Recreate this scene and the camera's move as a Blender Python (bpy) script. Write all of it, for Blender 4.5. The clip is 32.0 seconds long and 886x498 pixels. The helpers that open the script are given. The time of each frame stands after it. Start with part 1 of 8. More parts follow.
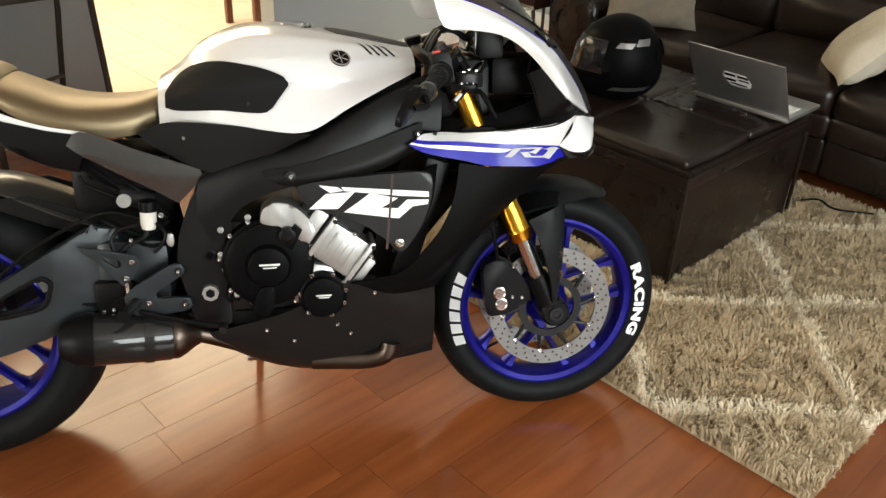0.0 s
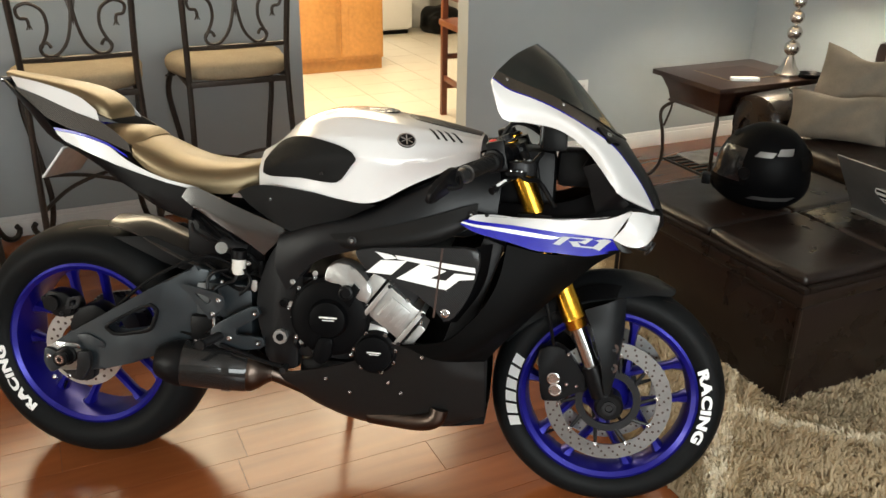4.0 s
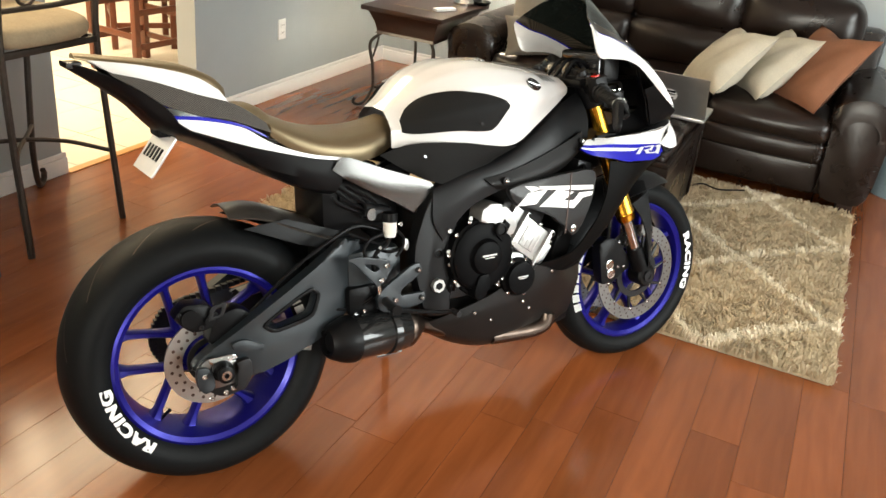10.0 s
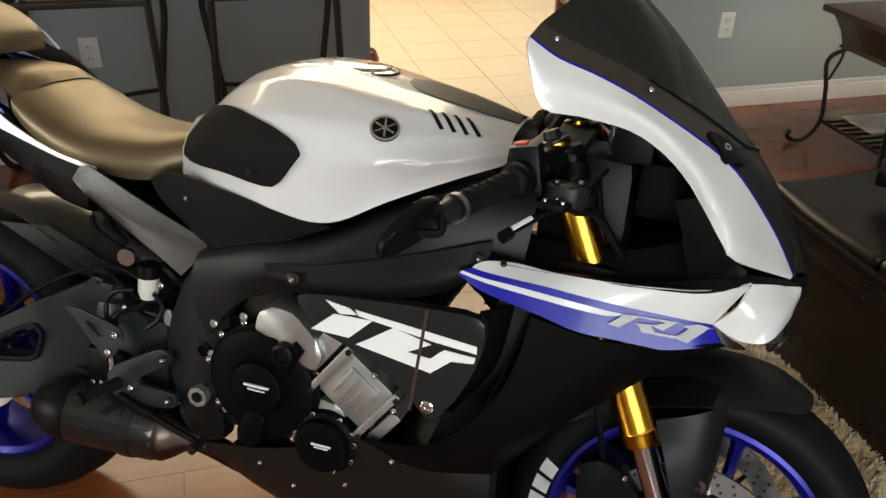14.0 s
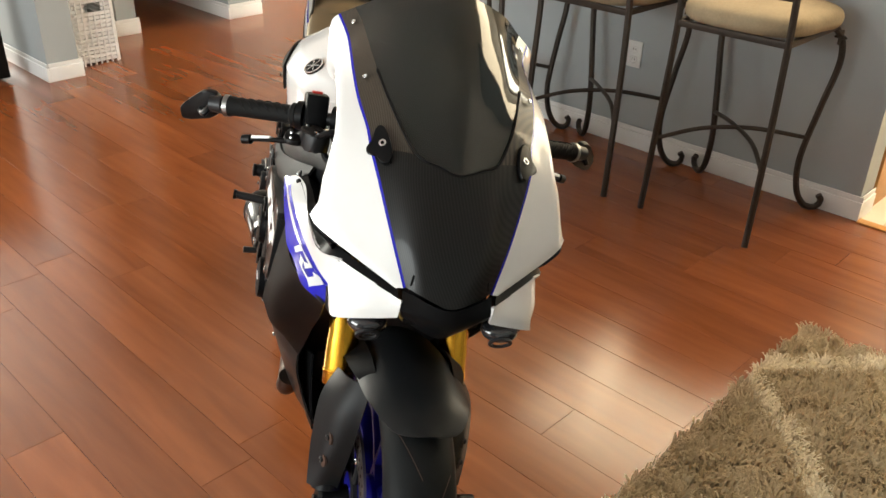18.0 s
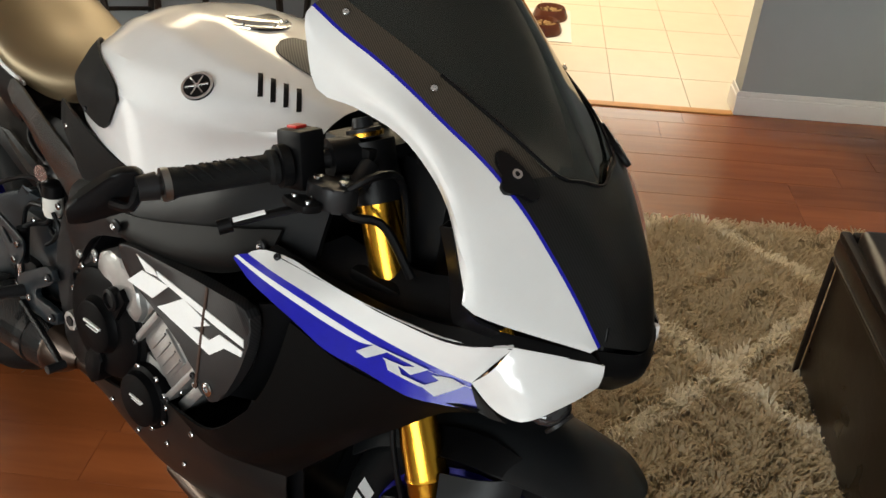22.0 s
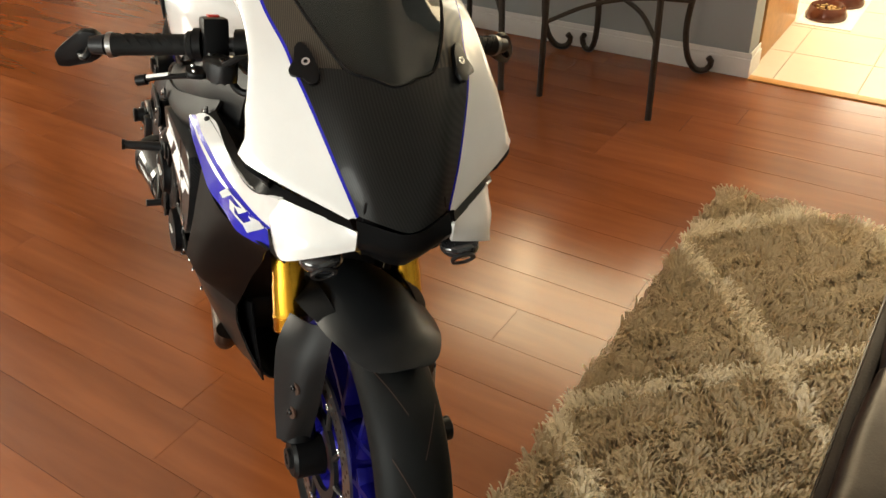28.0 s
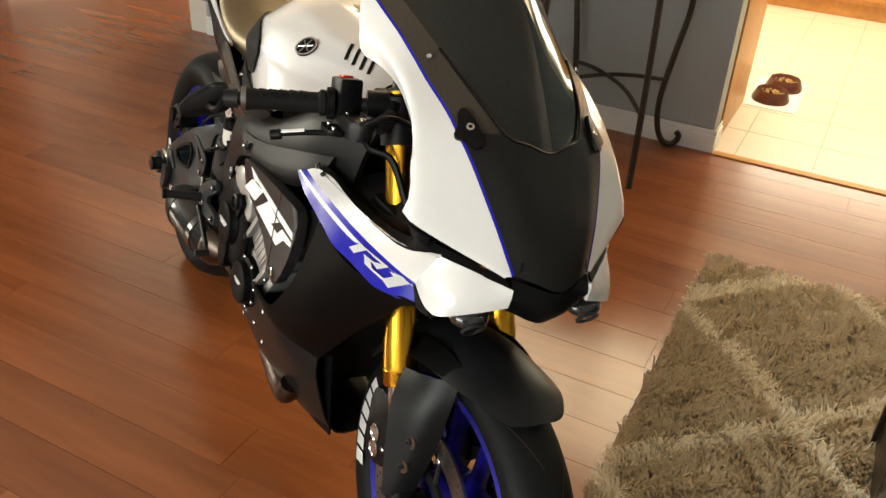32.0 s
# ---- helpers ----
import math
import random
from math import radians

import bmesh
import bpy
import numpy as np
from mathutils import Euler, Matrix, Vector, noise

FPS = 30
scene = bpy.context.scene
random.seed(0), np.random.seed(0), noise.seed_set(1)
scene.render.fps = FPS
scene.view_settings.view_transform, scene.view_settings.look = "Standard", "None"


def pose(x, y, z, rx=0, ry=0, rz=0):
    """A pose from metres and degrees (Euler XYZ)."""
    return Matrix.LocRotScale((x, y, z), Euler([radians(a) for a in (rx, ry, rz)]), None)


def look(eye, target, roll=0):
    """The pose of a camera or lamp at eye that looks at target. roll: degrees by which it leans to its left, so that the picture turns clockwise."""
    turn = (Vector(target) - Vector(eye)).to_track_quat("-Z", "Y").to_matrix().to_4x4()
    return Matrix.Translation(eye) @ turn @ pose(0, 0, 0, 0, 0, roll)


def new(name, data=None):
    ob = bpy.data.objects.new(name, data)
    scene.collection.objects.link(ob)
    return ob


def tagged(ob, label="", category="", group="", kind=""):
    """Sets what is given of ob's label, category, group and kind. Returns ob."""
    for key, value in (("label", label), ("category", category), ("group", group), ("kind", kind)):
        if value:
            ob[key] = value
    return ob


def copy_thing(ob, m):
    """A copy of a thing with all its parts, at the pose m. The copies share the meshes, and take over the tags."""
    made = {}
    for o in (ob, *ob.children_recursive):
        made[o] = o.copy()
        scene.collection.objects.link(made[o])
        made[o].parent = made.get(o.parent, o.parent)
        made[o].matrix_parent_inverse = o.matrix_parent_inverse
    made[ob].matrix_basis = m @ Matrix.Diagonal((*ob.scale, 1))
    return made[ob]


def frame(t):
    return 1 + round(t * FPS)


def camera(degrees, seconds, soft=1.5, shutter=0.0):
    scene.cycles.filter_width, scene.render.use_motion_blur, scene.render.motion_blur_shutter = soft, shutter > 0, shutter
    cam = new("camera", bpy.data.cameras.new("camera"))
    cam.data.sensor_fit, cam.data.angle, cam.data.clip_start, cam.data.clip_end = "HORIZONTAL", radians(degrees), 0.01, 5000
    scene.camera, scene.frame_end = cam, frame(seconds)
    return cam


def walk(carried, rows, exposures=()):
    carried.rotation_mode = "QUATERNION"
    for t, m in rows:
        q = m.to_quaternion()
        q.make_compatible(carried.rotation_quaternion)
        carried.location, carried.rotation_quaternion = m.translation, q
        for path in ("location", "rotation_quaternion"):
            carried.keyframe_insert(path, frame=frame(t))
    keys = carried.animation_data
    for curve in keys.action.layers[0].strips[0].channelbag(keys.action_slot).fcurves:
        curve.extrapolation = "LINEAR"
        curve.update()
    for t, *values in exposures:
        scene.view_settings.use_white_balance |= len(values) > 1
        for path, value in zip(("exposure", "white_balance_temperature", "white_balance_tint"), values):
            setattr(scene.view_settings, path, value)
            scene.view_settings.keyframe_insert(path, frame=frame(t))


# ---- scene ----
cam = camera(55.0, 32.0)
PATH = [
    (0, (-0.298, -1.85, 1.515), (0.924, -0.623, 0.514), 2.7),
    (0.5, (-0.129, -2.083, 1.509), (0.843, -0.623, 0.546), 2.0),
    (1, (-0.017, -2.23, 1.536), (0.834, -0.667, 0.622), 0.0),
    (1.5, (0.022, -2.341, 1.532), (0.871, -0.733, 0.699), -0.7),
    (2, (0.045, -2.329, 1.534), (0.893, -0.702, 0.739), -0.5),
    (2.5, (0.05, -2.287, 1.531), (0.884, -0.65, 0.74), -0.2),
    (3, (0.057, -2.252, 1.532), (0.856, -0.604, 0.728), -0.0),
    (3.5, (0.042, -2.225, 1.535), (0.836, -0.58, 0.72), 0.8),
    (4, (0.013, -2.223, 1.539), (0.802, -0.576, 0.725), 0.8),
    (4.5, (-0.031, -2.196, 1.544), (0.758, -0.55, 0.726), 0.5),
    (6.5, (-0.407, -1.798, 1.508), (0.741, -0.407, 0.644), 3.5),
    (7, (-0.452, -1.598, 1.498), (0.788, -0.312, 0.599), 4.0),
    (7.5, (-0.672, -1.424, 1.501), (0.736, -0.316, 0.612), 4.1),
    (8, (-0.815, -1.387, 1.533), (0.685, -0.431, 0.618), 4.9),
    (8.5, (-0.993, -1.44, 1.535), (0.541, -0.538, 0.621), 4.5),
    (9, (-1.184, -1.367, 1.541), (0.408, -0.54, 0.656), 4.6),
    (9.5, (-1.33, -1.182, 1.538), (0.319, -0.472, 0.658), 5.5),
    (10, (-1.355, -1.148, 1.545), (0.295, -0.445, 0.659), 6.2),
    (10.5, (-1.209, -1.251, 1.537), (0.38, -0.422, 0.649), 4.6),
    (11, (-0.986, -1.4, 1.535), (0.513, -0.429, 0.635), 5.2),
    (11.5, (-0.728, -1.374, 1.498), (0.704, -0.331, 0.57), 5.3),
    (12, (-0.485, -1.357, 1.505), (0.856, -0.226, 0.543), 4.9),
    (12.5, (-0.209, -1.506, 1.487), (0.911, -0.163, 0.517), 4.0),
    (13, (0.023, -1.532, 1.467), (1.036, -0.119, 0.478), 4.9),
    (13.5, (0.261, -1.474, 1.439), (1.086, 0.031, 0.412), 3.9),
    (14, (0.532, -1.571, 1.426), (1.011, 0.09, 0.42), 1.7),
    (14.5, (0.735, -1.577, 1.422), (1.15, 0.092, 0.401), 1.7),
    (16.5, (1.487, -1.567, 1.408), (0.799, 0.021, 0.406), 9.0),
    (17, (1.707, -1.584, 1.452), (0.815, -0.079, 0.482), 5.4),
    (17.5, (1.993, -1.487, 1.437), (0.844, -0.157, 0.481), 3.0),
    (18, (2.088, -1.448, 1.456), (0.87, -0.187, 0.493), 1.4),
    (18.5, (2.094, -1.444, 1.458), (0.875, -0.181, 0.499), 1.1),
    (19, (2.087, -1.447, 1.462), (0.889, -0.16, 0.509), 1.8),
    (19.5, (2.026, -1.515, 1.476), (0.918, -0.15, 0.522), 2.5),
    (20, (1.807, -1.556, 1.43), (0.928, -0.047, 0.455), 2.8),
    (20.5, (1.627, -1.565, 1.41), (0.925, 0.016, 0.406), 4.3),
    (21, (1.453, -1.412, 1.392), (0.845, 0.115, 0.252), 3.1),
    (21.5, (1.326, -1.378, 1.409), (0.902, 0.201, 0.256), 0.7),
    (22, (1.181, -1.464, 1.421), (1.043, 0.189, 0.303), 2.5),
    (22.5, (1.128, -1.486, 1.42), (1.061, 0.177, 0.31), 3.5),
    (23, (1.054, -1.522, 1.416), (1.002, 0.151, 0.321), 4.2),
    (23.5, (1.017, -1.446, 1.389), (0.806, 0.189, 0.256), 4.3),
    (24, (0.973, -1.305, 1.39), (0.693, 0.267, 0.185), 1.4),
    (24.5, (0.995, -1.394, 1.403), (0.711, 0.197, 0.225), 1.0),
    (25, (1.053, -1.518, 1.419), (0.73, 0.066, 0.241), 1.1),
    (25.5, (1.113, -1.516, 1.435), (0.792, 0.042, 0.223), 2.5),
    (27.5, (1.736, -1.601, 1.44), (0.904, -0.14, 0.357), -0.2),
    (28, (1.954, -1.444, 1.418), (1.009, -0.103, 0.273), -3.2),
    (28.5, (2.02, -1.364, 1.408), (1.056, -0.126, 0.168), -3.6),
    (29, (2.013, -1.397, 1.436), (1.035, -0.057, 0.318), -1.7),
    (29.5, (1.989, -1.436, 1.443), (0.968, -0.103, 0.356), -0.2),
    (30, (1.875, -1.531, 1.439), (0.937, -0.143, 0.345), 1.9),
    (30.5, (1.735, -1.629, 1.441), (0.957, -0.146, 0.348), 2.3),
    (31, (1.685, -1.661, 1.455), (0.928, -0.143, 0.396), 3.3),
    (31.5, (1.662, -1.666, 1.454), (0.901, -0.133, 0.42), 3.0),
    (32, (1.66, -1.669, 1.449), (0.9, -0.134, 0.417), 3.2),
]
STOPS = ((0.0, -0.18), (1.0, -0.08), (2.0, -0.18), (3.0, -0.35), (4.0, -0.38), (7.0, -0.32), (8.0, -0.22), (8.5, -0.02), (10.0, 0.2), (11.0, 0.12), (12.0, -0.46), (13.0, -0.5), (14.0, -0.88), (17.0, -0.40), (18.0, 0.12), (19.0, 0.17), (20.0, -0.15), (22.0, -0.72), (23.0, -0.82), (24.0, -0.70), (25.0, -0.42), (26.5, -0.2), (28.0, -0.05), (29.0, 0.15), (30.0, -0.10), (32.0, -0.30))
KELVIN = ((0, 6700), (4, 6700), (7, 6850), (10, 6800), (12, 6700), (14, 6550), (17, 7100), (18, 6750), (19, 6800), (20, 7300), (21, 6900), (22, 6600), (25, 6600), (28, 7350), (30, 7300), (32, 7200))


def warmth(t):
    """The white balance at a time, straight between its neighbours."""
    for (t0, k0), (t1, k1) in zip(KELVIN, KELVIN[1:]):
        if t <= t1:
            return k0 + (k1 - k0) * (t - t0) / (t1 - t0)
    return KELVIN[-1][1]


walk(cam, [(t, look(eye, target, roll)) for t, eye, target, roll in PATH], [(t, stops, warmth(t), 5) for t, stops in STOPS])

# ---- light: overcast daylight from windows, warm kitchen light, a table lamp, an added hall fill ----
world = bpy.data.worlds.new("world")
scene.world = world
world.use_nodes = True
wn = world.node_tree.nodes
sky = wn.new("ShaderNodeTexSky")
sky.sky_type, sky.sun_disc = "NISHITA", False
sky.sun_elevation, sky.sun_rotation = radians(35), radians(200)
world.node_tree.links.new(sky.outputs[0], wn["Background"].inputs[0])
wn["Background"].inputs[1].default_value = 0.12


def area(name, where, target, w, h, power, color):
    lamp = bpy.data.lights.new(name, "AREA")
    lamp.shape, lamp.size, lamp.size_y, lamp.energy, lamp.color = "RECTANGLE", w, h, power, color
    ob = new(name, lamp)
    ob.matrix_world = look(where, target)
    return ob


area("window_light", (0.5, -4.16, 1.45), (0.5, 0, 1.2), 2.6, 1.3, 180, (0.92, 0.97, 1.01))
area("passage_window_light", (-5.16, -1.0, 1.45), (0, -1.0, 1.2), 1.85, 1.35, 215, (1.0, 0.97, 0.91))
area("kitchen_window_light", (1.9, 6.55, 1.65), (1.9, 0, 1.3), 2.05, 1.05, 85, (1.0, 0.90, 0.72))
area("kitchen_light", (1.0, 3.25, 2.40), (1.0, 3.25, 0), 3.6, 1.9, 225, (1.0, 0.82, 0.58))
# added fill from the unseen hall end, to brighten the far floor
area("hall_fill_light", (-2.6, 4.56, 1.1), (-2.6, 0, 0.9), 0.95, 1.85, 200, (1.0, 0.90, 0.76))


# ---- materials ----
def mat(name, color, rough=0.5, metal=0.0, grain=0.0, scale=40.0, bump=0.0, bump_scale=200.0, coat=0.0, spec=0.5, rough_var=0.0, crease=0.0):
    """A surface with two scales of variation in colour and roughness, and a fine relief."""
    m = bpy.data.materials.new(name)
    m.use_nodes = True
    nt = m.node_tree
    b = nt.nodes["Principled BSDF"]
    b.inputs["Roughness"].default_value = rough
    b.inputs["Metallic"].default_value = metal
    b.inputs["Coat Weight"].default_value = coat
    b.inputs["Coat Roughness"].default_value = 0.06
    b.inputs["Specular IOR Level"].default_value = spec
    b.inputs["Base Color"].default_value = (*color, 1)
    tc = nt.nodes.new("ShaderNodeTexCoord")
    if grain or rough_var:
        fine, wide = nt.nodes.new("ShaderNodeTexNoise"), nt.nodes.new("ShaderNodeTexNoise")
        fine.inputs["Scale"].default_value, wide.inputs["Scale"].default_value = scale, scale / 9
        fine.inputs["Detail"].default_value = 6
        both = nt.nodes.new("ShaderNodeMath")
        both.operation = "ADD"
        for n, i in ((fine, 0), (wide, 1)):
            nt.links.new(tc.outputs["Object"], n.inputs["Vector"])
            nt.links.new(n.outputs["Fac"], both.inputs[i])
        if grain:
            r = nt.nodes.new("ShaderNodeMapRange")
            r.inputs["From Min"].default_value, r.inputs["From Max"].default_value = 0.6, 1.4
            r.inputs["To Min"].default_value, r.inputs["To Max"].default_value = 1 - grain, 1 + grain
            mix = nt.nodes.new("ShaderNodeVectorMath")
            mix.operation = "SCALE"
            mix.inputs[0].default_value = color
            nt.links.new(both.outputs[0], r.inputs["Value"])
            nt.links.new(r.outputs[0], mix.inputs["Scale"])
            nt.links.new(mix.outputs[0], b.inputs["Base Color"])
        if rough_var:
            r2 = nt.nodes.new("ShaderNodeMapRange")
            r2.inputs["From Min"].default_value, r2.inputs["From Max"].default_value = 0.6, 1.4
            r2.inputs["To Min"].default_value, r2.inputs["To Max"].default_value = rough - rough_var, rough + rough_var
            nt.links.new(both.outputs[0], r2.inputs["Value"])
            nt.links.new(r2.outputs[0], b.inputs["Roughness"])
    if bump:
        n = nt.nodes.new("ShaderNodeTexNoise")
        n.inputs["Scale"].default_value, n.inputs["Detail"].default_value = bump_scale, 4
        bp = nt.nodes.new("ShaderNodeBump")
        bp.inputs["Strength"].default_value, bp.inputs["Distance"].default_value = bump, 0.002
        nt.links.new(tc.outputs["Object"], n.inputs["Vector"])
        nt.links.new(n.outputs["Fac"], bp.inputs["Height"])
        nt.links.new(bp.outputs[0], b.inputs["Normal"])
        if crease:
            w = nt.nodes.new("ShaderNodeTexNoise")
            w.inputs["Scale"].default_value, w.inputs["Detail"].default_value, w.inputs["Distortion"].default_value = 11, 3, 0.3
            b2 = nt.nodes.new("ShaderNodeBump")
            b2.inputs["Strength"].default_value, b2.inputs["Distance"].default_value = crease, 0.02
            nt.links.new(tc.outputs["Object"], w.inputs["Vector"])
            nt.links.new(w.outputs["Fac"], b2.inputs["Height"])
            nt.links.new(b2.outputs[0], bp.inputs["Normal"])
    return m


def wood_planks(name):
    """Reddish brown floor boards: each board has its own tone, with grain along x."""
    m = mat(name, (0.3, 0.1, 0.04), 0.2, coat=0.0, spec=0.58)
    nt = m.node_tree
    b = nt.nodes["Principled BSDF"]
    info, tc = nt.nodes.new("ShaderNodeObjectInfo"), nt.nodes.new("ShaderNodeTexCoord")
    geo = nt.nodes.new("ShaderNodeNewGeometry")
    mp = nt.nodes.new("ShaderNodeMapping")
    mp.inputs["Scale"].default_value = (0.8, 7, 1)
    add = nt.nodes.new("ShaderNodeMath")
    add.operation = "ADD"
    nt.links.new(info.outputs["Random"], add.inputs[0])
    nt.links.new(geo.outputs["Random Per Island"], add.inputs[1])
    off = nt.nodes.new("ShaderNodeVectorMath")
    off.operation = "SCALE"
    off.inputs[0].default_value = (37, 91, 13)
    nt.links.new(add.outputs[0], off.inputs["Scale"])
    mv = nt.nodes.new("ShaderNodeVectorMath")
    nt.links.new(geo.outputs["Position"], mp.inputs["Vector"])
    nt.links.new(mp.outputs[0], mv.inputs[0])
    nt.links.new(off.outputs[0], mv.inputs[1])
    grain, wide = nt.nodes.new("ShaderNodeTexNoise"), nt.nodes.new("ShaderNodeTexNoise")
    grain.inputs["Scale"].default_value, grain.inputs["Detail"].default_value, grain.inputs["Distortion"].default_value = 3.2, 8, 0.6
    wide.inputs["Scale"].default_value = 1.1
    nt.links.new(mv.outputs[0], grain.inputs["Vector"])
    nt.links.new(mv.outputs[0], wide.inputs["Vector"])
    s = nt.nodes.new("ShaderNodeMath")
    s.operation = "ADD"
    nt.links.new(grain.outputs["Fac"], s.inputs[0])
    nt.links.new(wide.outputs["Fac"], s.inputs[1])
    ramp = nt.nodes.new("ShaderNodeValToRGB")
    e = ramp.color_ramp.elements
    e[0].position, e[0].color = 0.30, (0.148, 0.041, 0.0115, 1)
    e[1].position, e[1].color = 0.70, (0.250, 0.075, 0.0235, 1)
    half = nt.nodes.new("ShaderNodeMath")
    half.operation = "MULTIPLY"
    half.inputs[1].default_value = 0.5
    nt.links.new(s.outputs[0], half.inputs[0])
    nt.links.new(half.outputs[0], ramp.inputs["Fac"])
    fr = nt.nodes.new("ShaderNodeMath")
    fr.operation = "FRACT"
    nt.links.new(add.outputs[0], fr.inputs[0])
    tone = nt.nodes.new("ShaderNodeMapRange")
    tone.inputs["To Min"].default_value, tone.inputs["To Max"].default_value = 0.88, 1.12
    nt.links.new(fr.outputs[0], tone.inputs["Value"])
    mul = nt.nodes.new("ShaderNodeVectorMath")
    mul.operation = "SCALE"
    nt.links.new(ramp.outputs["Color"], mul.inputs[0])
    nt.links.new(tone.outputs[0], mul.inputs["Scale"])
    nt.links.new(mul.outputs[0], b.inputs["Base Color"])
    rr = nt.nodes.new("ShaderNodeMapRange")
    rr.inputs["To Min"].default_value, rr.inputs["To Max"].default_value = 0.15, 0.23
    nt.links.new(wide.outputs["Fac"], rr.inputs["Value"])
    nt.links.new(rr.outputs[0], b.inputs["Roughness"])
    bp = nt.nodes.new("ShaderNodeBump")
    bp.inputs["Strength"].default_value, bp.inputs["Distance"].default_value = 0.06, 0.001
    nt.links.new(grain.outputs["Fac"], bp.inputs["Height"])
    nt.links.new(bp.outputs[0], b.inputs["Normal"])
    return m


def carbon(name, color, rough, size=260.0, lift=2.2, lacquer=0.07, spec=0.15):
    """Woven carbon fibre under lacquer: a fine diagonal twill."""
    m = mat(name, color, rough, coat=lacquer, spec=spec)
    nt = m.node_tree
    b = nt.nodes["Principled BSDF"]
    tc = nt.nodes.new("ShaderNodeTexCoord")
    w = nt.nodes.new("ShaderNodeTexWave")
    w.wave_type, w.bands_direction = "BANDS", "DIAGONAL"
    w.inputs["Scale"].default_value = size
    nt.links.new(tc.outputs["Object"], w.inputs["Vector"])
    r = nt.nodes.new("ShaderNodeMapRange")
    r.inputs["To Min"].default_value, r.inputs["To Max"].default_value = 0.7, lift
    sc = nt.nodes.new("ShaderNodeVectorMath")
    sc.operation = "SCALE"
    sc.inputs[0].default_value = color
    nt.links.new(w.outputs["Fac"], r.inputs["Value"])
    nt.links.new(r.outputs[0], sc.inputs["Scale"])
    nt.links.new(sc.outputs[0], b.inputs["Base Color"])
    return m


def glow(name, color, strength):
    m = bpy.data.materials.new(name)
    m.use_nodes = True
    b = m.node_tree.nodes["Principled BSDF"]
    b.inputs["Base Color"].default_value = (*color, 1)
    b.inputs["Emission Color"].default_value = (*color, 1)
    b.inputs["Emission Strength"].default_value = strength
    return m


WALL = mat("grey_wall_paint", (0.335, 0.368, 0.378), 0.60, grain=0.03, scale=9, bump=0.05, bump_scale=260)
WALL_PALE = mat("pale_wall_paint", (0.62, 0.60, 0.55), 0.6, grain=0.03, scale=9, bump=0.05, bump_scale=260)
CEIL = mat("white_ceiling_paint", (0.78, 0.77, 0.75), 0.8, grain=0.02, bump=0.008, bump_scale=90)
TRIM = mat("white_trim_paint", (0.74, 0.74, 0.73), 0.35, grain=0.03, scale=20)
PLANK = wood_planks("reddish_wood")
# colour of the floor joints, and painted shade for holes, grooves and slots
JOINT = mat("dark_joint_and_recess_shade", (0.035, 0.014, 0.007), 0.6)
TILE = mat("cream_tile", (0.66, 0.60, 0.50), 0.3, grain=0.05, scale=12, bump=0.06, bump_scale=60)
GROUT = mat("grout", (0.45, 0.40, 0.32), 0.85, grain=0.1)
OAK = mat("honey_oak", (0.52, 0.25, 0.075), 0.38, grain=0.22, scale=30, bump=0.1)
DARKWOOD = mat("dark_brown_wood", (0.026, 0.011, 0.007), 0.3, grain=0.3, scale=25, coat=0.2)
REDWOOD = mat("cherry_wood", (0.13, 0.036, 0.016), 0.35, grain=0.25, scale=25)
IRON = mat("bronzed_iron", (0.045, 0.035, 0.028), 0.45, 0.6, grain=0.3, scale=60, bump=0.2)
CUSHION = mat("tan_woven_fabric", (0.30, 0.235, 0.15), 0.9, grain=0.18, scale=120, bump=0.8, bump_scale=500)
LEATHER = mat("dark_brown_leather", (0.012, 0.0072, 0.0055), 0.29, grain=0.2, scale=9, bump=0.12, bump_scale=260, rough_var=0.05, spec=0.36, crease=0.07)
# same leather, made darker and rougher so the lid border catches less glare
LEATHER_EDGE = mat("low_glare_leather_edging", (0.010, 0.006, 0.0045), 0.5, grain=0.2, scale=9, bump=0.3, bump_scale=200, spec=0.14)
GREYFAB = mat("grey_brown_fabric", (0.155, 0.130, 0.100), 0.95, grain=0.12, scale=160, bump=0.5, bump_scale=700)
BEIGEFAB = mat("beige_fabric", (0.50, 0.46, 0.37), 0.92, grain=0.1, scale=120, bump=0.5, bump_scale=600)
RUSTFAB = mat("rust_brown_fabric", (0.22, 0.09, 0.045), 0.9, grain=0.1, scale=120, bump=0.5, bump_scale=600)
PILE = mat("taupe_pile", (0.56, 0.455, 0.305), 1.0, grain=0.2, scale=60)
PILE_PALE = mat("cream_pile", (0.82, 0.735, 0.575), 1.0, grain=0.15, scale=60)
for pile, tint in ((PILE, (0.56, 0.455, 0.305, 1)), (PILE_PALE, (0.82, 0.735, 0.575, 1))):
    pt = pile.node_tree
    through_pile, blend = pt.nodes.new("ShaderNodeBsdfTranslucent"), pt.nodes.new("ShaderNodeMixShader")
    through_pile.inputs["Color"].default_value = tint
    blend.inputs[0].default_value = 0.35
    pt.links.new(pt.nodes["Principled BSDF"].outputs[0], blend.inputs[1])
    pt.links.new(through_pile.outputs[0], blend.inputs[2])
    pt.links.new(blend.outputs[0], pt.nodes["Material Output"].inputs["Surface"])
WICKER = mat("white_wicker", (0.74, 0.74, 0.75), 0.6, grain=0.1, scale=90)
PLASTIC_W = mat("white_plastic", (0.72, 0.72, 0.70), 0.4, grain=0.02)
CHROME = mat("brushed_nickel", (0.62, 0.60, 0.56), 0.22, 1.0, grain=0.05)
ALU = mat("silver_aluminium", (0.50, 0.50, 0.49), 0.34, 0.9, grain=0.08, scale=30)
BOWL = mat("brown_glazed_bowl", (0.10, 0.03, 0.018), 0.2, grain=0.2)
